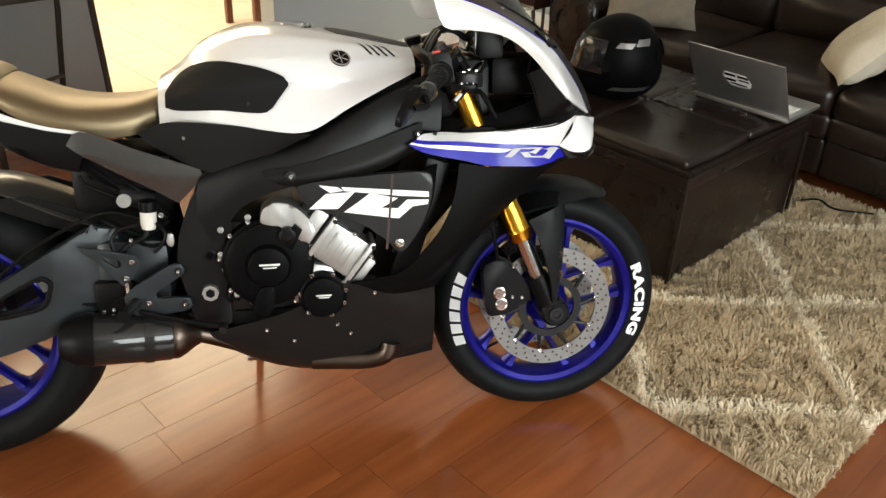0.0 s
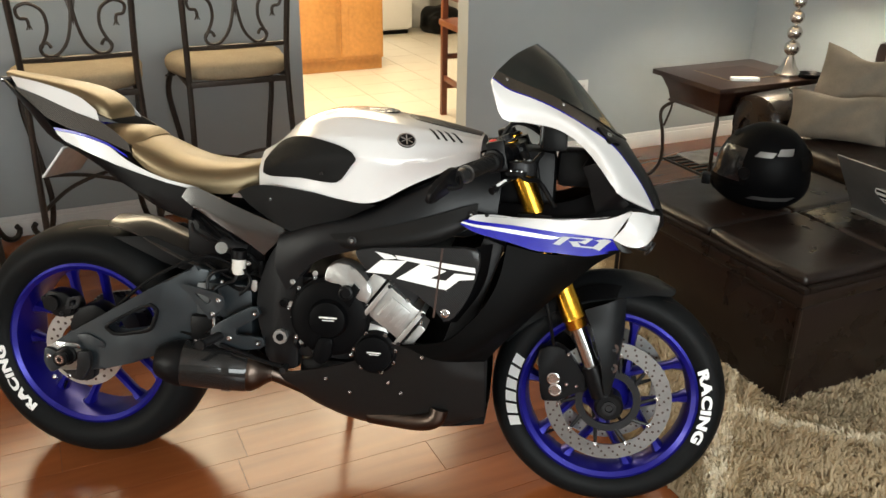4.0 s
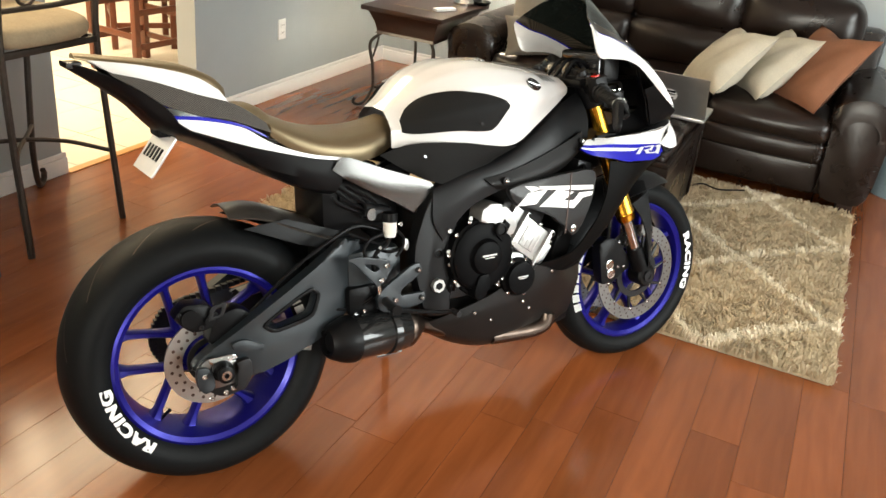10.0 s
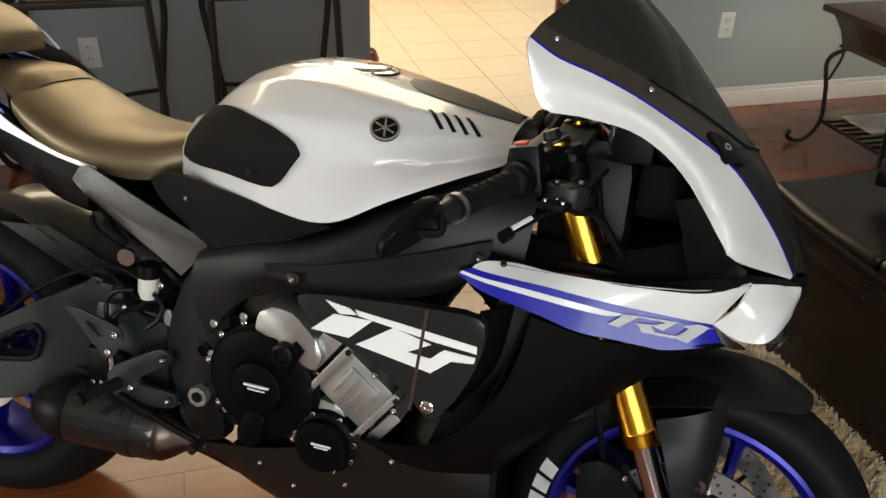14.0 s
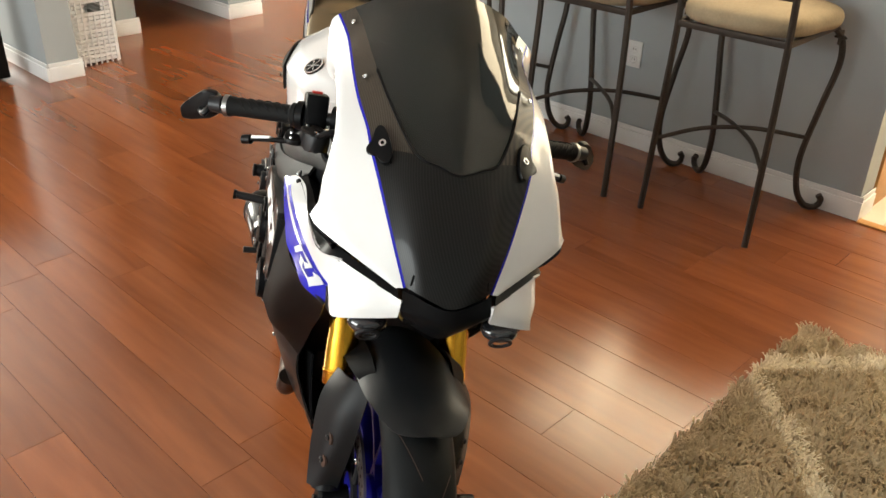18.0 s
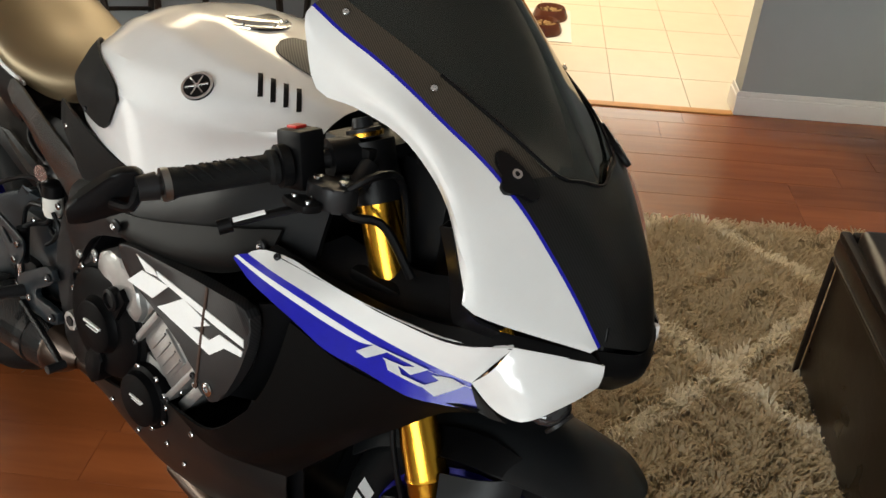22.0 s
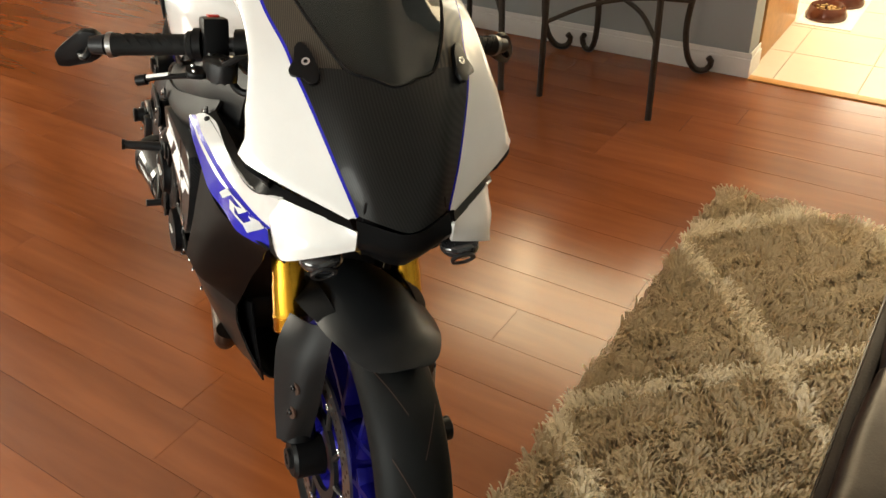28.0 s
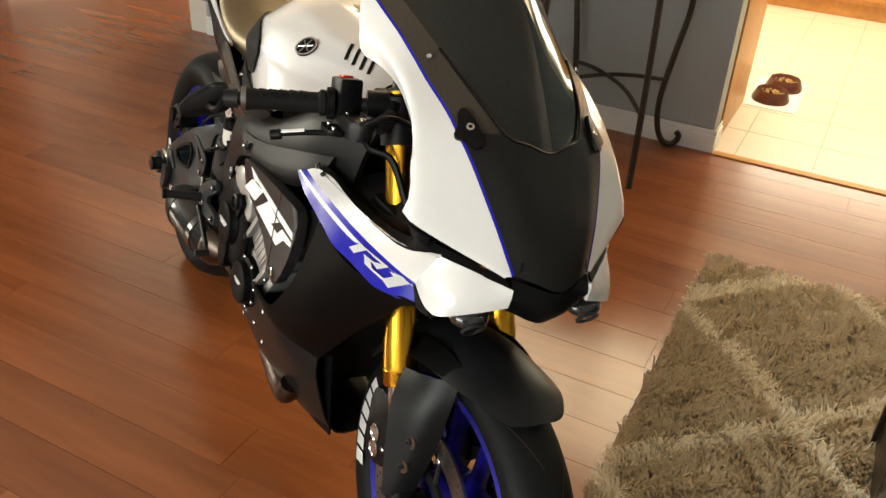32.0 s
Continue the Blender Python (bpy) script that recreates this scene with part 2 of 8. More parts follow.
KIBBLE = mat("kibble", (0.32, 0.20, 0.08), 0.9, grain=0.4, scale=90)

# motorcycle
PEARL = mat("pearl_white_paint", (0.67, 0.67, 0.665), 0.22, coat=0.7, grain=0.015, scale=500)
BLUE = mat("deep_blue_paint", (0.008, 0.008, 0.29), 0.26, coat=0.10, grain=0.1, scale=600, spec=0.3)
RIMBLUE = mat("anodised_blue_rim", (0.007, 0.006, 0.19), 0.30, 0.5, coat=0.08, grain=0.1, scale=60)
BLACK = mat("satin_black_plastic", (0.0032, 0.0032, 0.0036), 0.38, grain=0.15, scale=80, bump=0.08, bump_scale=500, spec=0.13)
MATTE = mat("matt_black_paint", (0.0022, 0.0022, 0.0025), 0.45, grain=0.12, scale=80, bump=0.10, bump_scale=900, spec=0.05)
FRAMEM = mat("graphite_frame_paint", (0.0048, 0.0050, 0.0056), 0.40, 0.12, grain=0.12, scale=40, bump=0.08, bump_scale=600, spec=0.22)
SWING = mat("dark_slate_paint", (0.014, 0.0190, 0.023), 0.38, 0.25, grain=0.12, scale=30, bump=0.05, bump_scale=500, spec=0.6)
SLATE = mat("satin_slate_plastic", (0.0055, 0.0062, 0.0070), 0.42, grain=0.1, scale=50, bump=0.05, bump_scale=800, spec=0.23)
CARBON = carbon("carbon_weave", (0.0068, 0.0066, 0.0064), 0.32, 120.0, 2.0)
CARBON_DARK = carbon("dark_carbon_weave", (0.005, 0.005, 0.005), 0.22, 110.0, 3.4, 0.6)
CARBON_MATT = carbon("matt_carbon_weave", (0.0020, 0.0020, 0.0020), 0.50, 100.0, 2.0, 0.0, 0.05)
CARBON_SIDE = carbon("lacquered_carbon_panel", (0.012, 0.012, 0.0125), 0.34, 105.0, 1.9, 0.18)
CARBON_BROWN = carbon("gold_tinted_carbon", (0.024, 0.0195, 0.0145), 0.28, 150.0, 2.5, 0.35)
SATIN = mat("satin_black_cover", (0.0045, 0.0042, 0.0040), 0.46, grain=0.1, scale=60, bump=0.04, bump_scale=700, spec=0.16)
CARBON_GREY = carbon("grey_carbon_weave", (0.026, 0.0235, 0.021), 0.42, 120, 3.2, 0.0)
CARBON_GLOSS = carbon("lacquered_carbon_weave", (0.030, 0.027, 0.024), 0.30, 150, 1.6, 0.5, 0.5)
RAIL = mat("silver_grey_panel", (0.10, 0.099, 0.097), 0.27, 0.85, grain=0.06, scale=40, coat=0.2)
RUBBER = mat("tyre_rubber", (0.0046, 0.0051, 0.0054), 0.55, grain=0.2, scale=40, bump=0.12, bump_scale=300, spec=0.11)
GRIP = mat("grip_rubber", (0.0055, 0.0055, 0.0055), 0.65, bump=0.5, bump_scale=700, spec=0.16)
# black vinyl; the kitchen's warm reflection is put into the tan base and tints
SUEDE = mat("black_seat_vinyl_warm_sheen", (0.030, 0.021, 0.011), 0.42, grain=0.15, scale=50, bump=0.12, bump_scale=900, rough_var=0.03, spec=1.0)
SUEDE.node_tree.nodes["Principled BSDF"].inputs["IOR"].default_value = 1.8
SUEDE.node_tree.nodes["Principled BSDF"].inputs["Sheen Weight"].default_value = 0.06
SUEDE.node_tree.nodes["Principled BSDF"].inputs["Specular Tint"].default_value = (1.0, 0.80, 0.50, 1)
SUEDE.node_tree.nodes["Principled BSDF"].inputs["Sheen Tint"].default_value = (1.0, 0.80, 0.50, 1)
GOLD = mat("gold_anodised", (0.60, 0.31, 0.032), 0.24, 1.0, grain=0.06, scale=40)
STEEL = mat("polished_steel", (0.55, 0.56, 0.57), 0.16, 1.0, grain=0.05)
DISC = mat("brake_disc_steel", (0.42, 0.415, 0.40), 0.32, 1.0, grain=0.10, scale=60)
DISC_DARK = mat("worn_disc_steel", (0.22, 0.22, 0.215), 0.34, 1.0, grain=0.15, scale=60)
CASTING = mat("cast_aluminium", (0.43, 0.43, 0.42), 0.38, 0.85, grain=0.14, scale=60, bump=0.2, bump_scale=300)
DARKMETAL = mat("dark_metal", (0.016, 0.016, 0.017), 0.4, 0.4, grain=0.2, spec=0.28)
TITAN = mat("heated_titanium", (0.085, 0.064, 0.052), 0.34, 1.0, grain=0.2, scale=30)
LETTER = mat("white_letter_paint", (0.78, 0.78, 0.77), 0.5, grain=0.04, scale=300)
REDP = mat("red_plastic", (0.5, 0.02, 0.015), 0.35)
LENSD = mat("dark_lens", (0.02, 0.02, 0.022), 0.08, coat=0.6)
AMBER = mat("amber_lens", (0.55, 0.13, 0.02), 0.2, coat=0.5)
FLUID = mat("translucent_reservoir", (0.62, 0.60, 0.55), 0.35)
PLATE = mat("plate_white", (0.66, 0.66, 0.65), 0.35, grain=0.05)


def smoked(name):
    """Thin smoked plastic: a gloss skin over a dark tint that lets a little light straight through."""
    m = bpy.data.materials.new(name)
    m.use_nodes = True
    nt = m.node_tree
    b = nt.nodes["Principled BSDF"]
    b.inputs["Base Color"].default_value = (0.0080, 0.0104, 0.0090, 1)
    b.inputs["Roughness"].default_value = 0.05
    clear, mix = nt.nodes.new("ShaderNodeBsdfTransparent"), nt.nodes.new("ShaderNodeMixShader")
    clear.inputs["Color"].default_value = (0.50, 0.50, 0.48, 1)
    mix.inputs[0].default_value = 0.13
    nt.links.new(b.outputs[0], mix.inputs[1])
    nt.links.new(clear.outputs[0], mix.inputs[2])
    nt.links.new(mix.outputs[0], nt.nodes["Material Output"].inputs["Surface"])
    return m


SMOKE = smoked("smoked_screen")


# ---- mesh tools ----
def link(name, bm, material, parent=None, label="", sharp=35.0, smooth=True):
    me = bpy.data.meshes.new(name)
    bmesh.ops.recalc_face_normals(bm, faces=bm.faces)
    bm.to_mesh(me)
    bm.free()
    for p in me.polygons:
        p.use_smooth = smooth
    me.set_sharp_from_angle(angle=radians(sharp))
    for mm in material if isinstance(material, (list, tuple)) else (material,):
        me.materials.append(mm)
    ob = new(name, me)
    if parent is not None:
        ob.parent = parent
    if label:
        ob["label"] = label
    return ob


def part(name, bm, material, parent, label="", sharp=35.0):
    return link(name, bm, material, parent, label, sharp)


def thing(name, m, label, category, group="", kind=""):
    ob = new(name)
    ob.empty_display_size = 0.05
    ob.matrix_world = m
    return tagged(ob, label, category, group, kind)


def box(bm, x0, x1, y0, y1, z0, z1, bevel=0.0, m=None, seg=2):
    r = bmesh.ops.create_cube(bm, size=1.0)
    t = Matrix.Translation(((x0 + x1) / 2, (y0 + y1) / 2, (z0 + z1) / 2)) @ Matrix.Diagonal((x1 - x0, y1 - y0, z1 - z0, 1))
    bmesh.ops.transform(bm, matrix=(m @ t) if m else t, verts=r["verts"])
    if bevel:
        es = {e for v in r["verts"] for e in v.link_edges}
        bmesh.ops.bevel(bm, geom=list(es), offset=bevel, segments=seg, affect="EDGES", profile=0.6)
    return bm


def nb(*a, **k):
    return box(bmesh.new(), *a, **k)


def rod(bm, p0, p1, r0, r1=None, seg=14, caps=True):
    p0, p1 = Vector(p0), Vector(p1)
    d = p1 - p0
    m = Matrix.Translation((p0 + p1) / 2) @ d.to_track_quat("Z", "Y").to_matrix().to_4x4()
    bmesh.ops.create_cone(bm, cap_ends=caps, segments=seg, radius1=r0, radius2=r0 if r1 is None else r1, depth=d.length, matrix=m)
    return bm


def lathe(bm, profile, p0, axis, seg=32):
    """Turn a profile of (along, radius) about the axis from p0."""
    q = Vector(axis).to_track_quat("Z", "Y").to_matrix()
    rings = []
    for a, r in profile:
        rings.append([bm.verts.new(Vector(p0) + q @ Vector((r * math.cos(2 * math.pi * i / seg), r * math.sin(2 * math.pi * i / seg), a))) for i in range(seg)])
    for u, v in zip(rings, rings[1:]):
        for i in range(seg):
            j = (i + 1) % seg
            bm.faces.new((u[i], u[j], v[j], v[i]))
    for ring in (rings[0], rings[-1]):
        if profile[0 if ring is rings[0] else -1][1] > 1e-5:
            bm.faces.new(ring)
    return bm


def resample(pts, n, smooth=True):
    """n points spread evenly along a line through pts, rounded by Catmull-Rom where smooth."""
    P = [Vector(p) for p in pts]
    if smooth and len(P) > 2:
        Q = [2 * P[0] - P[1]] + P + [2 * P[-1] - P[-2]]
        fine = []
        for i in range(1, len(Q) - 2):
            a, b, c, d = Q[i - 1], Q[i], Q[i + 1], Q[i + 2]
            for k in range(8):
                t = k / 8
                fine.append(0.5 * (2 * b + (c - a) * t + (2 * a - 5 * b + 4 * c - d) * t * t + (3 * b - a - 3 * c + d) * t ** 3))
        fine.append(P[-1])
        P = fine
    L = [0.0]
    for a, b in zip(P, P[1:]):
        L.append(L[-1] + (b - a).length)
    out, k = [], 0
    for i in range(n):
        s = L[-1] * i / (n - 1)
        while k < len(L) - 2 and L[k + 1] < s:
            k += 1
        f = (s - L[k]) / max(L[k + 1] - L[k], 1e-9)
        out.append(P[k].lerp(P[k + 1], min(max(f, 0), 1)))
    return out


def tube(bm, pts, r, n=24, seg=8, smooth=True, flat=1.0):
    """A round bar along a bent line; r is one radius or a pair (start, end)."""
    P = resample(pts, n, smooth)
    r0, r1 = r if isinstance(r, tuple) else (r, r)
    up = Vector((0.13, 0.21, 0.97))
    rings = []
    for i, p in enumerate(P):
        d = (P[min(i + 1, n - 1)] - P[max(i - 1, 0)]).normalized()
        a = d.cross(up)
        a = a.normalized() if a.length > 1e-4 else d.orthogonal().normalized()
        b = d.cross(a)
        up = -b if b.dot(up) < 0 else b
        rr = r0 + (r1 - r0) * i / (n - 1)
        rings.append([bm.verts.new(p + rr * (math.cos(2 * math.pi * k / seg) * a + flat * math.sin(2 * math.pi * k / seg) * b)) for k in range(seg)])
    for u, v in zip(rings, rings[1:]):
        for k in range(seg):
            j = (k + 1) % seg
            bm.faces.new((u[k], u[j], v[j], v[k]))
    bm.faces.new(rings[0])
    bm.faces.new(rings[-1])
    return bm


def loft(bm, curves, n=28, m=4, thick=0.0, smooth=True, across=True, closed=False, caps=False):
    """A skin over several lines in space: each is resampled to n points, with m steps between lines (rounded across where asked)."""
    C = [resample(c, n, smooth) for c in curves]
    rows = []
    if across and len(C) > 2:
        cols = [resample([c[i] for c in C], (len(C) - 1) * m + 1) for i in range(n)]
        rows = [[cols[i][j] for i in range(n)] for j in range((len(C) - 1) * m + 1)]
    else:
        for a, b in zip(C, C[1:]):
            for j in range(m):
                rows.append([p.lerp(q, j / m) for p, q in zip(a, b)])
        rows.append(C[-1])
    V = [[bm.verts.new(p) for p in row] for row in rows]
    faces = []
    for u, v in zip(V, V[1:]):
        for i in range(n - 1):
            faces.append(bm.faces.new((u[i], u[i + 1], v[i + 1], v[i])))
        if closed:
            faces.append(bm.faces.new((u[-1], u[0], v[0], v[-1])))
    if caps:
        faces.append(bm.faces.new(V[0]))
        faces.append(bm.faces.new(list(reversed(V[-1]))))
    bmesh.ops.remove_doubles(bm, verts=bm.verts, dist=1e-5)
    if thick:
        bmesh.ops.recalc_face_normals(bm, faces=bm.faces)
        bmesh.ops.solidify(bm, geom=[f for f in bm.faces], thickness=thick)
    return bm


def prism(bm, outline, y0, y1, bevel=0.0, axes="xz", seg=2):
    """A plate: a closed outline in two axes, with thickness along the third."""
    def at(a, b, c):
        return {"xz": (a, c, b), "xy": (a, b, c), "yz": (c, a, b)}[axes]
    lo = [bm.verts.new(at(a, b, y0)) for a, b in outline]
    hi = [bm.verts.new(at(a, b, y1)) for a, b in outline]
    fs = [bm.faces.new(lo), bm.faces.new(list(reversed(hi)))]
    n = len(outline)
    for i in range(n):
        j = (i + 1) % n
        fs.append(bm.faces.new((lo[i], hi[i], hi[j], lo[j])))
    if bevel:
        es = {e for f in fs[:2] for e in f.edges}
        bmesh.ops.bevel(bm, geom=list(es), offset=bevel, segments=seg, affect="EDGES", profile=0.6)
    return bm


def np_(outline, y0, y1, bevel=0.0, axes="xz"):
    return prism(bmesh.new(), outline, y0, y1, bevel, axes)


def pillow(w, h, d, nx=14, corner=0.12):
    """A stuffed cushion: pointed corners, a belly, a seam round its edge."""
    bm = bmesh.new()
    sides = []
    for s in (1, -1):
        grid = []
        for i in range(nx + 1):
            row = []
            for j in range(nx + 1):
                u, v = 2 * i / nx - 1, 2 * j / nx - 1
                b = max(0.0, (1 - abs(u) ** 2.6) * (1 - abs(v) ** 2.6)) ** 0.55
                px = u * w / 2 * (1 - corner * (1 - abs(u) ** 2) * 0 - 0.09 * (1 - v * v))
                pz = v * h / 2 * (1 - 0.09 * (1 - u * u))
                wr = (0.010 * math.sin(5 * u + 3 * v * s) + 0.006 * math.sin(11 * u - 7 * v)) * b
                pz -= h * 0.07 * math.exp(-(u / 0.4) ** 2) * max(0.0, v) ** 3
                row.append(bm.verts.new((px, s * (d / 2) * b + wr, pz)))
            grid.append(row)
        for i in range(nx):
            for j in range(nx):
                bm.faces.new((grid[i][j], grid[i + 1][j], grid[i + 1][j + 1], grid[i][j + 1]))
    bmesh.ops.remove_doubles(bm, verts=bm.verts, dist=1e-4)
    return bm


def puffed(x0, x1, y0, y1, z0, z1, bulge=0.03, n=10, r=0.04, waves=0.004):
    """A padded block with rounded edges and a swollen top."""
    bm = nb(x0, x1, y0, y1, z0, z1, min(r, (z1 - z0) * 0.45), seg=4)
    bmesh.ops.subdivide_edges(bm, edges=[e for e in bm.edges if e.calc_length() > 0.08], cuts=5, use_grid_fill=True)
    c = Vector(((x0 + x1) / 2, (y0 + y1) / 2, (z0 + z1) / 2))
    hs = Vector((x1 - x0, y1 - y0, z1 - z0)) / 2
    for v in bm.verts:
        d = v.co - c
        u = [max(-1, min(1, d[k] / hs[k])) for k in range(3)]
        w = noise.noise(v.co * 9) * waves
        for k in range(3):
            o = [i for i in range(3) if i != k]
            f = (1 - u[o[0]] ** 2) * (1 - u[o[1]] ** 2)
            v.co[k] += math.copysign(bulge * f * abs(u[k]) + w * abs(u[k]), u[k])
    return bm


def rounded(pts, k=3):
    """A closed outline with its corners rounded."""
    out, n = [], len(pts)
    for i in range(n):
        a, b, c = (Vector(pts[(i + d) % n]) for d in (-1, 0, 1))
        p, q = b.lerp(a, 0.28), b.lerp(c, 0.28)
        for j in range(k + 1):
            t = j / k
            out.append(tuple((1 - t) ** 2 * p + 2 * t * (1 - t) * b + t * t * q))
    return out


# ---- the room ----
WY, CX = 1.80, 4.05      # back wall's face, sofa wall's face
X0, Y0, H = -5.2, -4.2, 2.45


def struct(name, bm, material, label="", sharp=35.0):
    return tagged(link(name, bm, material, None, "", sharp), label, "", "", "structure")


floor = struct("floor", nb(X0, CX, Y0, WY, -0.06, -0.004), JOINT, "reddish brown wood board floor")
floor_hall = struct("floor_hall", nb(X0, -1.67, WY, 4.6, -0.06, -0.004), JOINT, "reddish brown wood board floor of the hall")
wall_hall = struct("wall_hall_end", nb(X0, -3.15, 4.6, 4.72, 0, H), WALL, "grey painted hall wall")
wall_hall2 = struct("wall_hall_corner", nb(-2.05, -1.67, 4.6, 4.72, 0, H), WALL, "grey painted hall wall")
wall_hall3 = struct("wall_hall_high", nb(-3.15, -2.05, 4.6, 4.72, 2.10, H), WALL, "grey painted wall over the added hall door")
# unseen door frame, added to go with the hall fill lamp
bm = nb(-3.15, -3.09, 4.58, 4.70, 0, 2.10, 0.004)
for a, b, c, d in ((-2.11, -2.05, 0, 2.10), (-3.09, -2.11, 2.04, 2.10), (-3.09, -2.11, 0.0, 0.10)):
    box(bm, a, b, 4.58, 4.70, c, d, 0.004)
door_hall = struct("hall_fill_door", bm, TRIM, "unseen white framed door opening added for the hall fill light")
wall_bar = struct("wall_bar", nb(-1.55, 1.17, WY, WY + 0.13, 0, 1.02), WALL, "grey painted half wall under the breakfast bar")
counter = struct("bar_counter", nb(-1.6, 1.21, WY - 0.03, WY + 0.40, 1.02, 1.06, 0.008), mat("pale_laminate", (0.6, 0.58, 0.54), 0.3, grain=0.15, scale=90), "pale laminate breakfast bar top")
wall_n = struct("wall_north", nb(2.067, CX + 0.12, WY, WY + 0.12, 0, H), WALL, "grey painted wall beside the kitchen opening")
wall_e = struct("wall_east", nb(CX, CX + 0.12, Y0, WY, 0, H), WALL, "grey painted wall behind the sofa")
wall_s = struct("wall_south", nb(X0, -0.9, Y0 - 0.12, Y0, 0, H), WALL, "grey painted wall")
wall_s2 = struct("wall_south_right", nb(1.9, CX + 0.12, Y0 - 0.12, Y0, 0, H), WALL, "grey painted wall")
wall_s3 = struct("wall_south_low", nb(-0.9, 1.9, Y0 - 0.12, Y0, 0, 0.75), WALL, "grey painted wall under the window")
wall_s4 = struct("wall_south_high", nb(-0.9, 1.9, Y0 - 0.12, Y0, 2.15, H), WALL, "grey painted wall over the window")
wall_w = struct("wall_west", nb(X0 - 0.12, X0, Y0, -2.0, 0, H), WALL, "grey painted wall")
wall_w2 = struct("wall_west_far", nb(X0 - 0.12, X0, 0.0, 6.2, 0, H), WALL, "grey painted wall")
wall_w3 = struct("wall_west_low", nb(X0 - 0.12, X0, -2.0, 0.0, 0, 0.70), WALL, "grey painted wall under the window")
wall_w4 = struct("wall_west_high", nb(X0 - 0.12, X0, -2.0, 0.0, 2.20, H), WALL, "grey painted wall over the window")
bm = nb(X0 - 0.10, X0 + 0.02, -2.0, -1.95, 0.70, 2.20, 0.004)
for a, b, c, d in ((-0.05, 0.0, 0.70, 2.20), (-1.95, -0.05, 2.15, 2.20), (-1.95, -0.05, 0.70, 0.75), (-1.025, -0.975, 0.75, 2.15)):
    box(bm, X0 - 0.10, X0 + 0.02, a, b, c, d, 0.004)
win2 = struct("window_2", bm, TRIM, "white framed passage window")
ceiling = struct("ceiling", nb(X0 - 0.12, CX + 0.12, Y0 - 0.12, 6.7, H, H + 0.1), CEIL, "white ceiling")
wall_k = struct("wall_kitchen_back", nb(X0, 0.8, 6.6, 6.7, 0, H), WALL_PALE, "pale kitchen wall")
wall_k2 = struct("wall_kitchen_back_right", nb(3.0, CX + 0.12, 6.6, 6.7, 0, H), WALL_PALE, "pale kitchen wall")
wall_k3 = struct("wall_kitchen_back_low", nb(0.8, 3.0, 6.6, 6.7, 0, 1.05), WALL_PALE, "pale kitchen wall under the window")
wall_k4 = struct("wall_kitchen_back_high", nb(0.8, 3.0, 6.6, 6.7, 2.25, H), WALL_PALE, "pale kitchen wall over the window")
bm = nb(0.8, 0.85, 6.58, 6.68, 1.05, 2.25, 0.004)
for a, b, c, d in ((2.95, 3.0, 1.05, 2.25), (0.85, 2.95, 2.20, 2.25), (0.85, 2.95, 1.05, 1.10), (1.875, 1.925, 1.10, 2.20)):
    box(bm, a, b, 6.58, 6.68, c, d, 0.004)
win3 = struct("window_3", bm, TRIM, "white framed kitchen window")
wall_kr = struct("wall_kitchen_side", nb(CX, CX + 0.12, WY + 0.12, 6.6, 0, H), WALL_PALE, "pale kitchen wall")
wall_kl = struct("wall_kitchen_left", nb(-1.67, -1.55, WY, 6.6, 0, H), WALL_PALE, "pale kitchen wall")
kfloor = struct("kitchen_floor", nb(-1.55, CX, WY, 6.6, -0.05, -0.004), GROUT, "cream tiled kitchen floor")
# stub walls of the passage on the far side
stub_a = struct("wall_stub", nb(X0, -2.5, 0.245, 0.415, 0, H), WALL, "grey painted stub wall")
stub_b = struct("wall_stub_back", nb(X0, -3.12, 0.95, 1.08, 0, H), WALL, "grey painted stub wall")
stub_c = struct("wall_passage", nb(X0, -3.05, 1.72, 1.96, 0, H), WALL, "grey painted passage wall")
bm = nb(-0.9, -0.84, Y0 - 0.10, Y0 + 0.02, 0.72, 2.18, 0.004)
box(bm, 1.84, 1.9, Y0 - 0.10, Y0 + 0.02, 0.72, 2.18, 0.004)
box(bm, -0.84, 1.84, Y0 - 0.10, Y0 + 0.02, 2.12, 2.18, 0.004)
box(bm, -0.84, 1.84, Y0 - 0.10, Y0 + 0.05, 0.72, 0.77, 0.004)
box(bm, 0.47, 0.53, Y0 - 0.09, Y0 - 0.01, 0.77, 2.12, 0.004)
win = struct("window_1", bm, TRIM, "white framed window")


def baseboard(x0, x1, y0, y1):
    """White skirting with a rounded top, proud of the wall."""
    bm = nb(x0, x1, y0, y1, 0, 0.075, 0.002)
    in_x, in_y = (0.005, 0.0) if x1 - x0 < y1 - y0 else (0.0, 0.005)
    box(bm, x0 + in_x, x1 - in_x, y0 + in_y, y1 - in_y, 0.075, 0.098, 0.004)
    return struct("baseboard", bm, TRIM, "white painted baseboard")


for b in ((-1.55, 1.186, WY - 0.016, WY), (1.17, 1.186, WY, WY + 0.13), (2.051, 4.05, WY - 0.016, WY), (2.051, 2.067, WY, WY + 0.12), (CX - 0.016, CX, Y0, WY - 0.016),
          (-4.6, -2.484, 0.229, 0.245), (-2.5, -2.484, 0.245, 0.431), (-4.6, -2.5, 0.415, 0.431), (-3.12, -3.104, 0.934, 1.096), (-4.6, -3.12, 0.934, 0.95), (-4.6, -3.034, 1.704, 1.72), (-3.05, -3.034, 1.72, 1.976)):
    baseboard(*b)
struct("threshold", nb(1.186, 2.051, WY - 0.03, WY + 0.012, 0, 0.006, 0.002), OAK, "wooden threshold strip")


